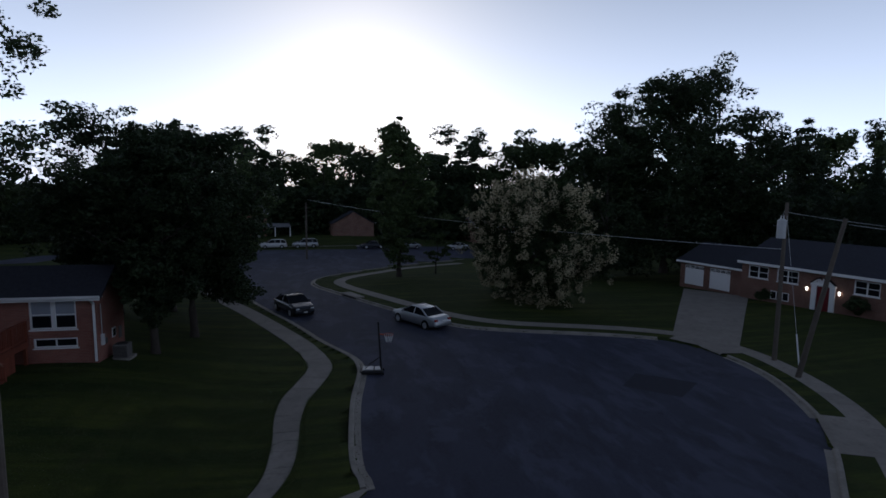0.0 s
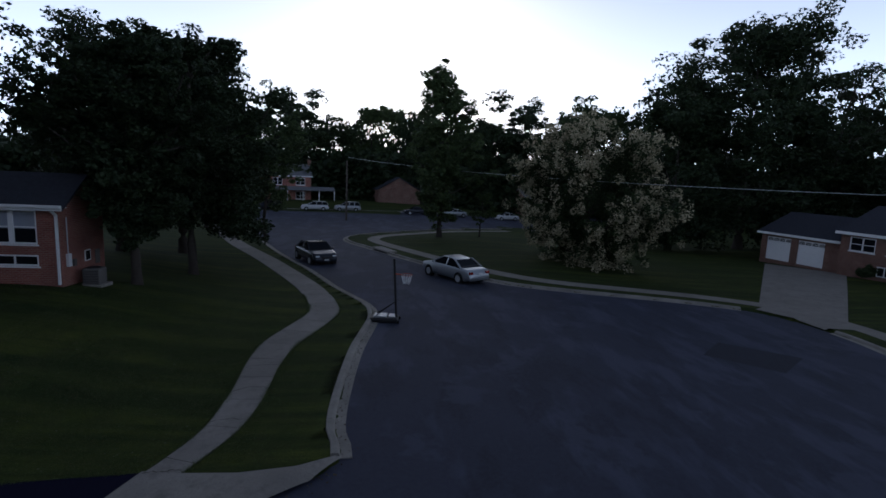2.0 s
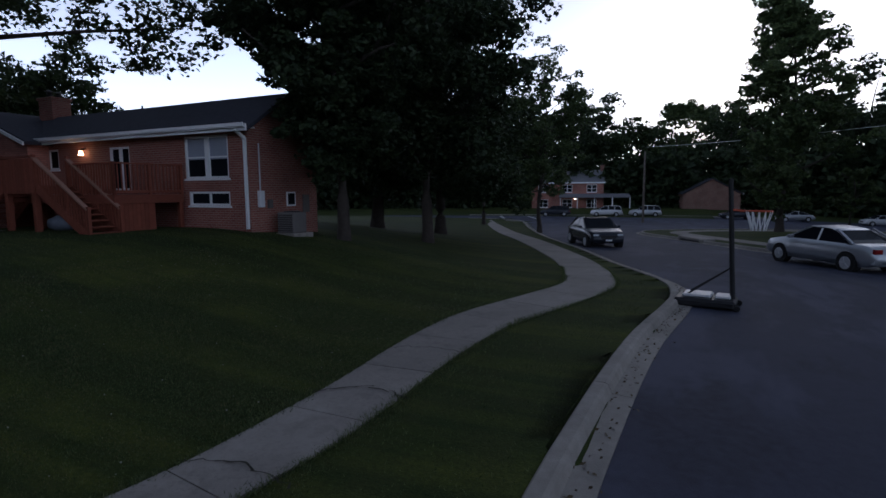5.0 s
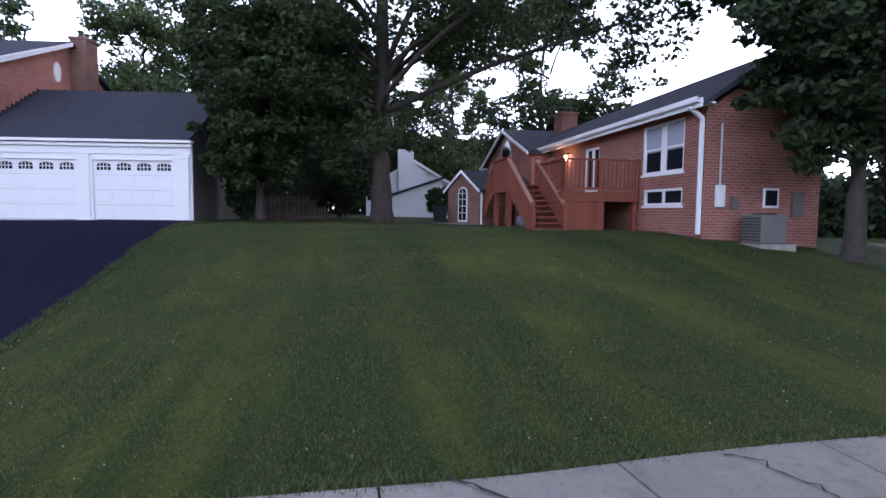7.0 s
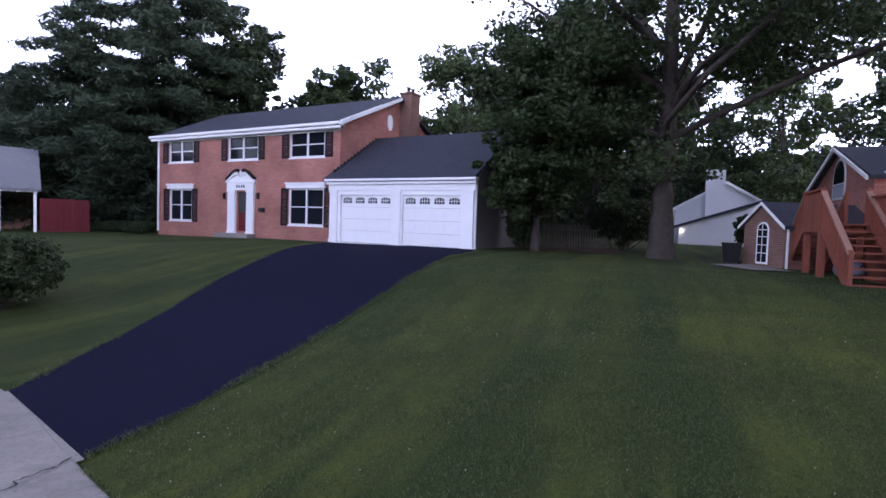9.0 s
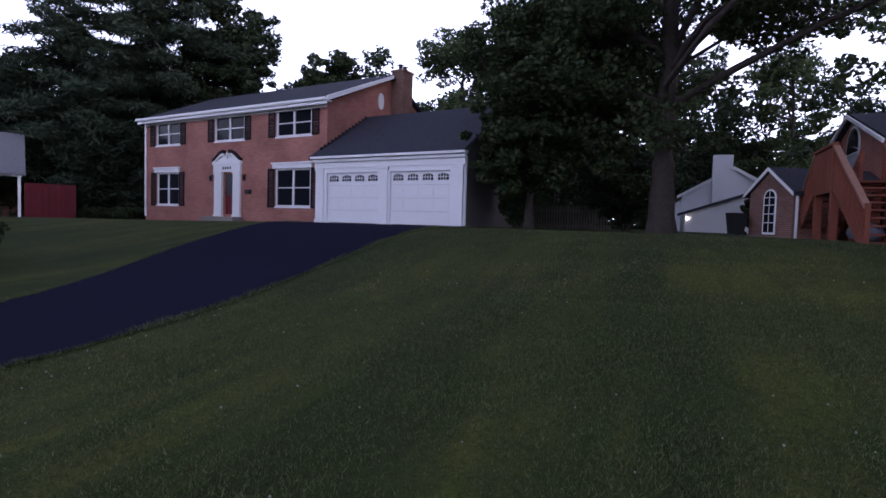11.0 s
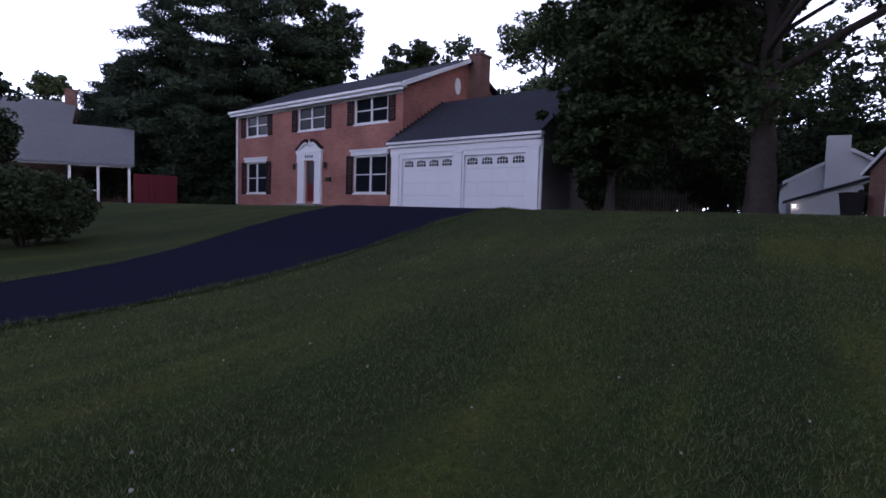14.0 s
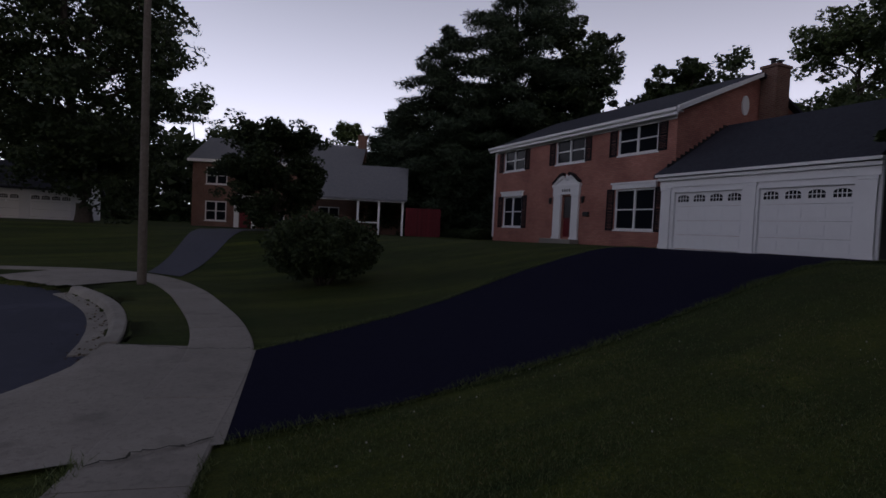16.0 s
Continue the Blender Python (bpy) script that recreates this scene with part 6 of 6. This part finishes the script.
# ---- poles and wires ----
def wood_pole(x, y, height, label, lean=(0, 0), transformer=False, arm=False, r=0.15):
    z = zl(x, y)
    p = empty("utility_pole", pose(x, y, z), label, "utility pole")
    part("pole", rod(bmesh.new(), (0, 0, -0.3), (lean[0], lean[1], height), r, r * 0.66, 12), M_POLE, p)
    if transformer:
        bm = bmesh.new()
        rod(bm, (-0.38, -0.12, height - 2.1), (-0.38, -0.12, height - 1.05), 0.24, 0.24, 16)
        rod(bm, (-0.38, -0.12, height - 1.05), (-0.38, -0.12, height - 0.95), 0.26, 0.12, 16)
        part("transformer", bm, M_GALV, p, "grey transformer drum")
        for k in (-0.1, 0.1):
            part("insulator", rod(bmesh.new(), (-0.38 + k, -0.12, height - 0.97), (-0.38 + k, -0.12, height - 0.75), 0.035, 0.02, 8), M_WHITE, p)
        part("cutout", rod(bmesh.new(), (0.1, 0, height - 0.6), (0.3, 0, height - 0.3), 0.03, 0.03, 6), M_DARK, p)
    if arm:
        part("lamp_arm", rod(bmesh.new(), (lean[0], lean[1], height - 0.5), (lean[0] + 1.1, lean[1] + 0.3, height - 0.1), 0.03, 0.03, 6), M_GALV, p)
        part("lamp_head", boxed(lean[0] + 1.0, lean[0] + 1.6, lean[1] + 0.2, lean[1] + 0.45, height - 0.18, height - 0.06, 0.03), M_GALV, p, "unlit street lamp head")
    return p


wood_pole(19.9, 19.7, 8.8, "leaning weathered wooden pole at the kerb", lean=(1.0, -1.1))
wood_pole(21.2, 22.6, 9.6, "slim utility pole with a grey transformer drum", transformer=True)
wood_pole(-8.42, 1.35, 8.0, "tall weathered wooden pole in the grass strip", lean=(0.05, 0), r=0.095)


def wire(a, b, sag, r=0.012):
    a, b = Vector(a), Vector(b)
    bm = bmesh.new()
    pts = [a.lerp(b, t) - Vector((0, 0, 4 * sag * t * (1 - t))) for t in np.linspace(0, 1, 25)]
    side = Vector((b.y - a.y, a.x - b.x, 0)).normalized()
    up = Vector((0, 0, 1))
    rings = [[bm.verts.new(p + (side * math.cos(k * 1.2566) + up * math.sin(k * 1.2566)) * r) for k in range(5)] for p in pts]
    for u, w in zip(rings, rings[1:]):
        for k in range(5):
            bm.faces.new((u[k], u[(k + 1) % 5], w[(k + 1) % 5], w[k]))
    return tagged(obj("overhead_wire", bm, M_GALV), "thin overhead wire strung between poles", "wire")


wire((21.2, 22.6, 5.6), (-8.0, 79.0, 7.0), 0.6, 0.016)
wire((21.2, 22.6, 8.2), (41.0, 44.0, 5.5), 0.5, 0.012)
wire((20.2, 17.8, 7.4), (36, 10, 6.6), 0.4, 0.012)
wire((21.2, 22.6, 7.8), (36, 14, 6.6), 0.4, 0.012)
wood_pole(-8.2, 79.4, 8.4, "wooden pole at the street corner")


# ---- houses across the road and beyond ----
def plain_house(name, m, label, W, D, E, R, material, roof, cols, rows, base=-1.0, porch=False, door=None, lit_porch=False, chim=True):
    """A house with its front along x at y 0 and openings in a grid: cols (x0, x1), rows (z0, z1)."""
    h = empty(name, m, label, "house")
    holes = [(a, b, c, d) for a, b in cols for c, d in rows if not (door and c < 1.0 and a < door[1] and b > door[0])]
    if door:
        holes.append((door[0], door[1], 0.1, 2.15))
    wall_with_holes("wall_front", 0, W, base, E, holes, material, h)
    wall_with_holes("wall_back", 0.25, W - 0.25, base, E, [], material, h, y0=D - 0.25)
    gable_wall("wall_gable", h, 0, 0.25, D - 0.25, base, E, R - 0.05, material)
    gable_wall("wall_gable", h, W - 0.25, 0.25, D - 0.25, base, E, R - 0.05, material)
    # solid block whose dark colour replaces the shade of an interior
    part("room_shade_block", boxed(0.3, W - 0.3, 0.7, D - 0.3, base + 0.1, E - 0.1), M_STORM_SHADE, h, "solid dark block painted as the shade of unlit rooms")
    gable_roof("roof", h, 0, W, 0, D, E + 0.05, R, roof, over=0.3)
    part("fascia", boxed(-0.28, W + 0.28, -0.38, -0.305, E - 0.16, E + 0.06), M_WHITE, h, "white eaves board")
    for a, b, c, d in holes:
        if door and (a, b) == tuple(door):
            continue
        window(h, a, b, c, d, y=0.05, columns=2, rows=2)
    if door:
        part("door_leaf", boxed(door[0], door[1], 0.1, 0.15, 0.1, 2.15), M_REDDOOR, h, "red front door")
        for x0, x1 in ((door[0] - 0.4, door[0] - 0.04), (door[1] + 0.04, door[1] + 0.4)):
            part("pilaster", boxed(x0, x1, -0.1, -0.004, 0.0, 2.25), M_WHITE, h)
        scroll_pediment(h, door[0] - 0.4, door[1] + 0.4, 2.26, -0.004, M_WHITE)
    if chim:
        chimney(h, W - 0.4, W + 0.3, D / 2 - 0.5, D / 2 + 0.5, E - 2, R + 0.9, M_BRICK_DARK, pots=1)
    return h


# split-level house with its garage on the far side of the circle
H3 = pose(34.3, 49.6, -1.45, 0, 0, -77.8) @ Matrix.Diagonal((1.06, 1.06, 1.06, 1))
h3 = plain_house("split_level_house", H3 @ pose(7.6, -0.6, 0), "dark brick split-level house with white windows and red door", 12.5, 8.5, 3.35, 5.3, M_BRICK_DARK, M_ROOF, [(0.7, 2.6), (3.4, 5.3), (9.6, 11.4)], [(1.95, 3.05)], door=None)
part("low_window", boxed(3.0, 4.6, -0.03, 0.01, 0.35, 1.0), M_GLASS, h3)
bm = bmesh.new()
for x in (2.95, 3.45, 4.0, 4.55):
    box(bm, x, x + 0.07, -0.06, -0.032, 0.3, 1.05)
box(bm, 3.02, 4.55, -0.06, -0.0325, 0.3, 0.36)
box(bm, 3.02, 4.55, -0.06, -0.0325, 0.99, 1.05)
part("low_window_frame", bm, M_WHITE, h3)
part("door_leaf", boxed(6.9, 7.85, -0.05, -0.004, 0.0, 2.05), M_REDDOOR, h3, "red front door")
for x0, x1 in ((6.45, 6.85), (7.9, 8.3)):
    part("pilaster", boxed(x0, x1, -0.12, -0.004, -0.05, 2.15), M_WHITE, h3)
scroll_pediment(h3, 6.45, 8.3, 2.16, -0.004, M_WHITE)
for x in (6.1, 8.65):
    wall_lantern(h3, x, 0, 1.75, lit=True)
g3 = empty("attached_garage", H3, "garage wing with two white doors beside the dark house", "garage")
wall_with_holes("garage_front", 0, 7.4, -0.6, 2.45, [(0.55, 2.95, 0.0, 2.1), (3.6, 6.0, 0.0, 2.1)], M_BRICK_DARK, g3)
for a in (0.55, 3.6):
    garage_door(g3, a, a + 2.4, 0.0, 2.1, 0.1)
gable_wall("garage_side", g3, 0.0, 0.25, 7.5, -0.6, 2.45, 4.1, M_BRICK_DARK)
gable_roof("garage_roof", g3, 0, 7.5, 0, 7.5, 2.5, 4.15, M_ROOF)
part("garage_fascia", boxed(-0.28, 7.5, -0.38, -0.305, 2.3, 2.5), M_WHITE, g3)
bush("foundation_bush", 36.4, 39.2, 1.5, 1.0, 1.2, "dark clipped bush under the windows", 73, n=90, leaf=0.14)
bush("foundation_bush", 37.9, 31.2, 1.4, 1.1, 1.7, "dark clipped bush beside the red door", 74, n=90, leaf=0.14)

# houses along the cross street
f1 = plain_house("porch_house", pose(-30, 110, -2.0, 0, 0, 12), "red brick two-storey house with white windows and a porch", 13, 8.5, 5.3, 7.6, M_BRICK_RED, M_ROOF_GREY, [(1.2, 3.0), (5.6, 7.4), (10.0, 11.8)], [(0.7, 2.2), (3.5, 4.9)])
part("porch_roof", prism_x(bmesh.new(), [(-2.4, 2.55), (-0.004, 3.1), (-0.004, 3.25), (-2.4, 2.7)], 5.0, 17.5), M_ROOF_GREY, f1)
for x in (5.2, 8.2, 11.2, 14.3, 17.3):
    part("porch_post", boxed(x, x + 0.14, -2.3, -2.16, -0.2, 2.56), M_WHITE, f1)
part("porch_lamp", rod(bmesh.new(), (7.9, -0.3, 2.2), (7.9, -0.3, 2.4), 0.12, 0.12, 8), M_GLOW_WHITE, f1, "lit porch lamp")
plain_house("gable_house", pose(5, 114, -2.2, 0, 0, 100), "dark brick house with a white-edged gable", 11, 9, 3.4, 5.9, M_BRICK_DARK, M_ROOF, [(1.5, 3), (6, 8)], [(0.9, 2.2)])
plain_house("far_house", pose(27, 110, -2.4, 0, 0, 12), "dark brick house seen between the trees", 12, 8, 2.9, 4.7, M_BRICK_DARK, M_ROOF_GREY, [(1.5, 3), (5, 6.5), (8.5, 10)], [(0.9, 2.2)])

# neighbouring house with its carport
n1 = plain_house("neighbour_house", pose(-14.4, -30.6, 0.55, 0, 0, 150), "dark brick two-storey house with grey roof behind a small tree", 12.5, 8.5, 5.2, 7.4, M_BRICK_DARK, M_ROOF_GREY, [(1.0, 2.6), (5.4, 7.0), (9.6, 11.2)], [(0.6, 2.1), (3.4, 4.7)], door=(3.6, 4.5))
cp = empty("carport", pose(-19.9, -20.5, 0.6, 0, 0, 150), "open carport with grey roof and white posts", "carport")
gable_roof("carport_roof", cp, 0, 6.4, 0, 7.0, 2.6, 5.0, M_ROOF_GREY, over=0.25)
part("carport_beam", boxed(-0.1, 6.5, -0.1, 0.06, 2.36, 2.58), M_WHITE, cp)
for x in (3.3, 4.7, 6.3):
    part("carport_post", boxed(x, x + 0.14, -0.08, 0.05, -0.2, 2.36), M_WHITE, cp)
part("carport_rail", boxed(3.44, 4.7, -0.03, 0.0, 0.9, 0.98), M_WHITE, cp)
wall_uv(part("carport_back", boxed(0, 6.4, 6.7, 6.95, -0.5, 2.55), M_BRICK_DARK, cp))
fence = empty("red_board_fence", pose(-25.6, -17.2, 0.7, 0, 0, 150), "dark red upright board fence beside the carport", "fence")
for i in range(16):
    part("board", boxed(i * 0.15, i * 0.15 + 0.142, 0, 0.025, -0.2, 1.95), M_REDFENCE, fence)
n2 = empty("white_garage", pose(-1.0, -33.0, 0.3, 0, 0, 168), "white double garage with dark roof beyond the trees", "garage")
wall_with_holes("garage_front", 0, 6.4, -0.6, 2.5, [(0.5, 2.9, 0.0, 2.1), (3.5, 5.9, 0.0, 2.1)], M_WHITE_SIDING, n2)
for a in (0.5, 3.5):
    garage_door(n2, a, a + 2.4, 0.0, 2.1, 0.1)
gable_roof("garage_roof", n2, 0, 6.4, 0, 7, 2.55, 4.4, M_ROOF)
gable_wall("garage_side", n2, 6.15, 0.25, 7, -0.6, 2.5, 4.3, M_WHITE_SIDING)
car("dark_pickup", pose(1.0, -25.0, 0.25, 0, 0, 100), M_CAR_DARK, "dark car parked in front of the white garage", length=4.8, height=1.7, kind="suv")

# garden shed and white house behind
sh = empty("garden_shed", pose(-24.74, 18.35, zl(-24.74, 18.35), 0, 0, 28) @ Matrix.Diagonal((0.72, 0.72, 0.72, 1)), "small brick garden shed with arched window and dark roof", "shed")
bm = bmesh.new()
prism(bm, [(0, -0.4), (2.4, -0.4), (2.4, 1.75), (1.2, 2.65), (0, 1.75)], 0, 0.2)
# gable takes the darker brick: its shade is put into the colour
wall_uv(part("gable_wall", bm, M_BRICK_DARK, sh))
wall_uv(part("side_wall", boxed(2.2, 2.4, 0.2, 4.2, -0.4, 1.75), M_BRICK_RED, sh))
wall_uv(part("side_wall", boxed(0, 0.2, 0.2, 4.2, -0.4, 1.75), M_BRICK_RED, sh))
bm = bmesh.new()
prism(bm, [(-0.2, 1.6), (1.2, 2.65), (2.6, 1.6), (2.6, 1.72), (1.2, 2.77), (-0.2, 1.72)], -0.15, 4.3)
part("shed_roof", bm, M_ROOF, sh)
bm = bmesh.new()
prism(bm, [(-0.2, 1.58), (1.2, 2.63), (2.6, 1.58), (2.6, 1.7), (1.2, 2.75), (-0.2, 1.7)], -0.2, -0.152)
part("rake_board", bm, M_WHITE, sh)
bm = bmesh.new()
prism(bm, [(0.85, 0.1), (1.55, 0.1)] + [(1.2 + 0.35 * math.cos(q), 1.55 + 0.35 * math.sin(q)) for q in np.linspace(0, math.pi, 10)], -0.03, -0.003)
part("arch_frame", bm, M_WHITE, sh)
bm = bmesh.new()
prism(bm, [(0.92, 0.18), (1.48, 0.18)] + [(1.2 + 0.28 * math.cos(q), 1.55 + 0.28 * math.sin(q)) for q in np.linspace(0, math.pi, 10)], -0.04, -0.032)
part("arch_pane", bm, M_GLASS, sh)
bm = boxed(1.185, 1.215, -0.048, -0.0405, 0.18, 1.82)
for z in (0.55, 0.9, 1.25, 1.55):
    box(bm, 0.92, 1.48, -0.049, -0.0415, z, z + 0.03)
part("glazing_bar", bm, M_WHITE, sh)
part("downspout", boxed(2.41, 2.48, 0.1, 0.17, -0.2, 1.6), M_WHITE, sh)
wh = empty("white_house", pose(-55, 17.6, 0.6, 0, 0, 92), "white sided house with chimney behind the garden", "house")
W_, D_, E_, R_ = 7.5, 8.0, 3.4, 5.6
bm = bmesh.new()
prism(bm, [(0, -0.6), (W_, -0.6), (W_, E_), (W_ / 2, R_), (0, E_)], 0, 0.25)
part("gable_wall", bm, M_WHITE_SIDING, wh)
for x in (0, W_ - 0.25):
    part("side_wall", boxed(x, x + 0.25, 0.25, D_, -0.6, E_), M_WHITE_SIDING, wh)
bm = bmesh.new()
prism(bm, [(-0.3, E_ - 0.17), (W_ / 2, R_), (W_ + 0.3, E_ - 0.17), (W_ + 0.3, E_ - 0.03), (W_ / 2, R_ + 0.14), (-0.3, E_ - 0.03)], -0.2, D_)
part("roof", bm, M_ROOF, wh)
part("chimney_shaft", boxed(2.2, 3.6, -0.6, -0.003, -0.6, 6.6), M_WHITE_SIDING, wh)
bm = bmesh.new()
prism(bm, [(0.2, -0.6), (6.2, -0.6), (6.2, 3.9), (0.2, 1.8)], -1.3, -1.1)
part("lower_wall", bm, M_WHITE_SIDING, wh)
bm = bmesh.new()
prism(bm, [(-0.3, 1.63), (6.5, 4.0), (6.5, 4.22), (-0.3, 1.85)], -1.6, -0.61)
part("lower_roof", bm, M_ROOF, wh, "dark sloping lower roof")
bm = bmesh.new()
prism(bm, [(-0.35, E_ - 0.3), (W_ / 2, R_ - 0.14), (W_ + 0.35, E_ - 0.3), (W_ + 0.35, E_ - 0.05), (W_ / 2, R_ + 0.12), (-0.35, E_ - 0.05)], -0.26, -0.205)
part("rake_board", bm, M_WHITE, wh, "white gable board")
part("door_lamp", rod(bmesh.new(), (0.4, -1.4, 1.4), (0.4, -1.4, 1.55), 0.06, 0.06, 8), M_GLOW_WHITE, wh, "lit lamp by the door")

# picket fence behind the garage
pf = empty("picket_fence", pose(-33.5, 9.2, 0.85, 0, 0, 84), "weathered wooden picket fence behind the garage", "fence")
for i in range(34):
    bm = bmesh.new()
    prism(bm, [(i * 0.135, -0.2), (i * 0.135 + 0.09, -0.2), (i * 0.135 + 0.09, 1.25), (i * 0.135 + 0.045, 1.34), (i * 0.135, 1.25)], 0, 0.02)
    part("picket", bm, M_FENCE, pf)
for z in (0.25, 1.0):
    part("rail", boxed(-0.1, 34 * 0.135, 0.022, 0.06, z, z + 0.09), M_FENCE, pf)
# air conditioner by the ranch house
ac = empty("air_conditioner", pose(-14.95, 23.6, zl(-14.95, 23.6), 0, 0, -1.0), "grey outdoor air-conditioning unit beside the house wall", "air conditioner")
part("casing", boxed(-0.32, 0.32, -0.32, 0.32, 0.05, 0.7, 0.03), M_GREYSIDING, ac)
part("pad", boxed(-0.45, 0.45, -0.45, 0.45, -0.1, 0.049), M_CONC, ac)
for k in range(8):
    part("louvre", boxed(-0.29, 0.29, -0.335, -0.322, 0.12 + k * 0.068, 0.145 + k * 0.068), M_DARK, ac)
part("top_grille", rod(bmesh.new(), (0, 0, 0.7), (0, 0, 0.73), 0.26, 0.24, 20), M_DARK, ac)


# guy wire with its pale guard by the far kerb
gd = empty("guy_wire_guard", pose(20.6, 20.2, zl(20.6, 20.2)), "pale plastic guard sleeve leaning on a guy wire", "guy guard")
lean_dir = (Vector((21.15, 22.5, 7.6)) - Vector((20.6, 20.2, zl(20.6, 20.2)))).normalized()
part("sleeve", rod(bmesh.new(), lean_dir * -0.1, lean_dir * 2.2, 0.045, 0.04, 10), M_WHITE, gd)
part("anchor", rod(bmesh.new(), lean_dir * -0.3, lean_dir * -0.08, 0.02, 0.02, 6), M_GALV, gd)
wire((20.6 + lean_dir.x * 2.1, 20.2 + lean_dir.y * 2.1, zl(20.6, 20.2) + lean_dir.z * 2.1), (21.15, 22.5, 7.6), 0.0, 0.01)

# kerb inlet at the street corner
dr = empty("storm_drain", pose(-3.3, 44.6, float(z_road(-3.3, 44.6)), 0, 0, 115), "concrete kerb inlet with a dark block painted as the shade inside the drain", "storm drain")
part("hood", boxed(-1.4, 1.4, -0.75, 0.1, 0.13, 0.27, 0.03), M_KERB, dr)
for x in (-1.4, 1.2):
    part("cheek", boxed(x, x + 0.2, -0.7, 0.08, -0.05, 0.128), M_KERB, dr)
# no hollow: a black block gives the inlet its inner shade
part("opening", boxed(-1.19, 1.19, -0.6, 0.04, -0.05, 0.124), M_DARK, dr, "dark block painted as the shade inside the drain")

# between the maple and the shed
sheet_in("patio", [(-22.97, 17.2), (-21.22, 18.04), (-21.57, 19.09), (-24.23, 18.53)], lambda x, y: z_lawn(x, y) + 0.02, M_CONC, "pale concrete pad in front of the garden shed", "patio", step=0.4)
M_MULCH = mat("leaf_mulch", (0.07, 0.035, 0.026), 0.95, grain=(14, 0.6, (0.035, 0.022, 0.016)), big=(0.9, 0.5, (0.1, 0.055, 0.04)), bump=0.8, bump_scale=30, coords="World")
sheet_in("mulch_bed", [(-28.4, 9.7), (-32.5, 9.9), (-33.0, 13.8), (-29.5, 14.6), (-27.6, 13.2)], lambda x, y: z_lawn(x, y) + 0.012, M_MULCH, "brown leaf mulch under the trees beside the garage", "mulch", step=0.4)


def wheelie_bin(x, y, turn, label):
    b = empty("garbage_bin", pose(x, y, zl(x, y), 0, 0, turn) @ Matrix.Diagonal((0.68, 0.68, 0.68, 1)), label, "garbage bin")
    bm = bmesh.new()
    lo = [bm.verts.new((sx * 0.22, sy * 0.25, 0.06)) for sx, sy in ((-1, -1), (1, -1), (1, 1), (-1, 1))]
    hi = [bm.verts.new((sx * 0.28, sy * 0.34, 0.95)) for sx, sy in ((-1, -1), (1, -1), (1, 1), (-1, 1))]
    bm.faces.new(lo[::-1])
    bm.faces.new(hi)
    for k in range(4):
        bm.faces.new((lo[k], lo[(k + 1) % 4], hi[(k + 1) % 4], hi[k]))
    part("body", bm, M_DARK, b)
    part("lid", boxed(-0.3, 0.3, -0.37, 0.36, 0.952, 1.0, 0.015), M_DARK, b)
    for s in (-1, 1):
        part("wheel", rod(bmesh.new(), (s * 0.23, 0.26, 0.1), (s * 0.28, 0.26, 0.1), 0.1, 0.1, 12), M_TYRE, b)
    return b


wheelie_bin(-24.42, 17.97, 20, "dark plastic garbage bin beside the garden shed")
bg = empty("storage_bag", pose(-20.5, 19.99, zl(-20.5, 19.99), 0, 0, 20), "grey-blue bag lying under the deck stairs", "bag")
bm = bmesh.new()
bmesh.ops.create_icosphere(bm, subdivisions=3, radius=0.34, matrix=Matrix.Diagonal((1.25, 0.8, 0.7, 1)))
for v in bm.verts:
    v.co *= 1 + 0.07 * math.sin(v.co.x * 17 + v.co.y * 9) * math.cos(v.co.z * 15)
    v.co.z = max(v.co.z + 0.2, 0.0)
part("sack", bm, mat("tarpaulin", (0.16, 0.18, 0.22), 0.6, grain=(9, 0.5, (0.1, 0.11, 0.14)), bump=0.4, bump_scale=12), bg, smooth=True)
part("tie", rod(bmesh.new(), (0.3, 0, 0.28), (0.42, 0, 0.34), 0.05, 0.02, 8), M_DARK, bg)
for x, y, r, h, k in ((-29.9, -14.6, 0.8, 0.75, 1), (-29.4, -16.4, 0.95, 0.65, 2), (-28.6, -18.2, 0.7, 0.6, 3), (-28.3, -13.0, 0.5, 0.5, 4)):
    bush("low_shrub", x, y, r, r * 0.9, h, "low dark green shrub at the corner of the brick house", 180 + k, n=60, per=50, leaf=0.08)
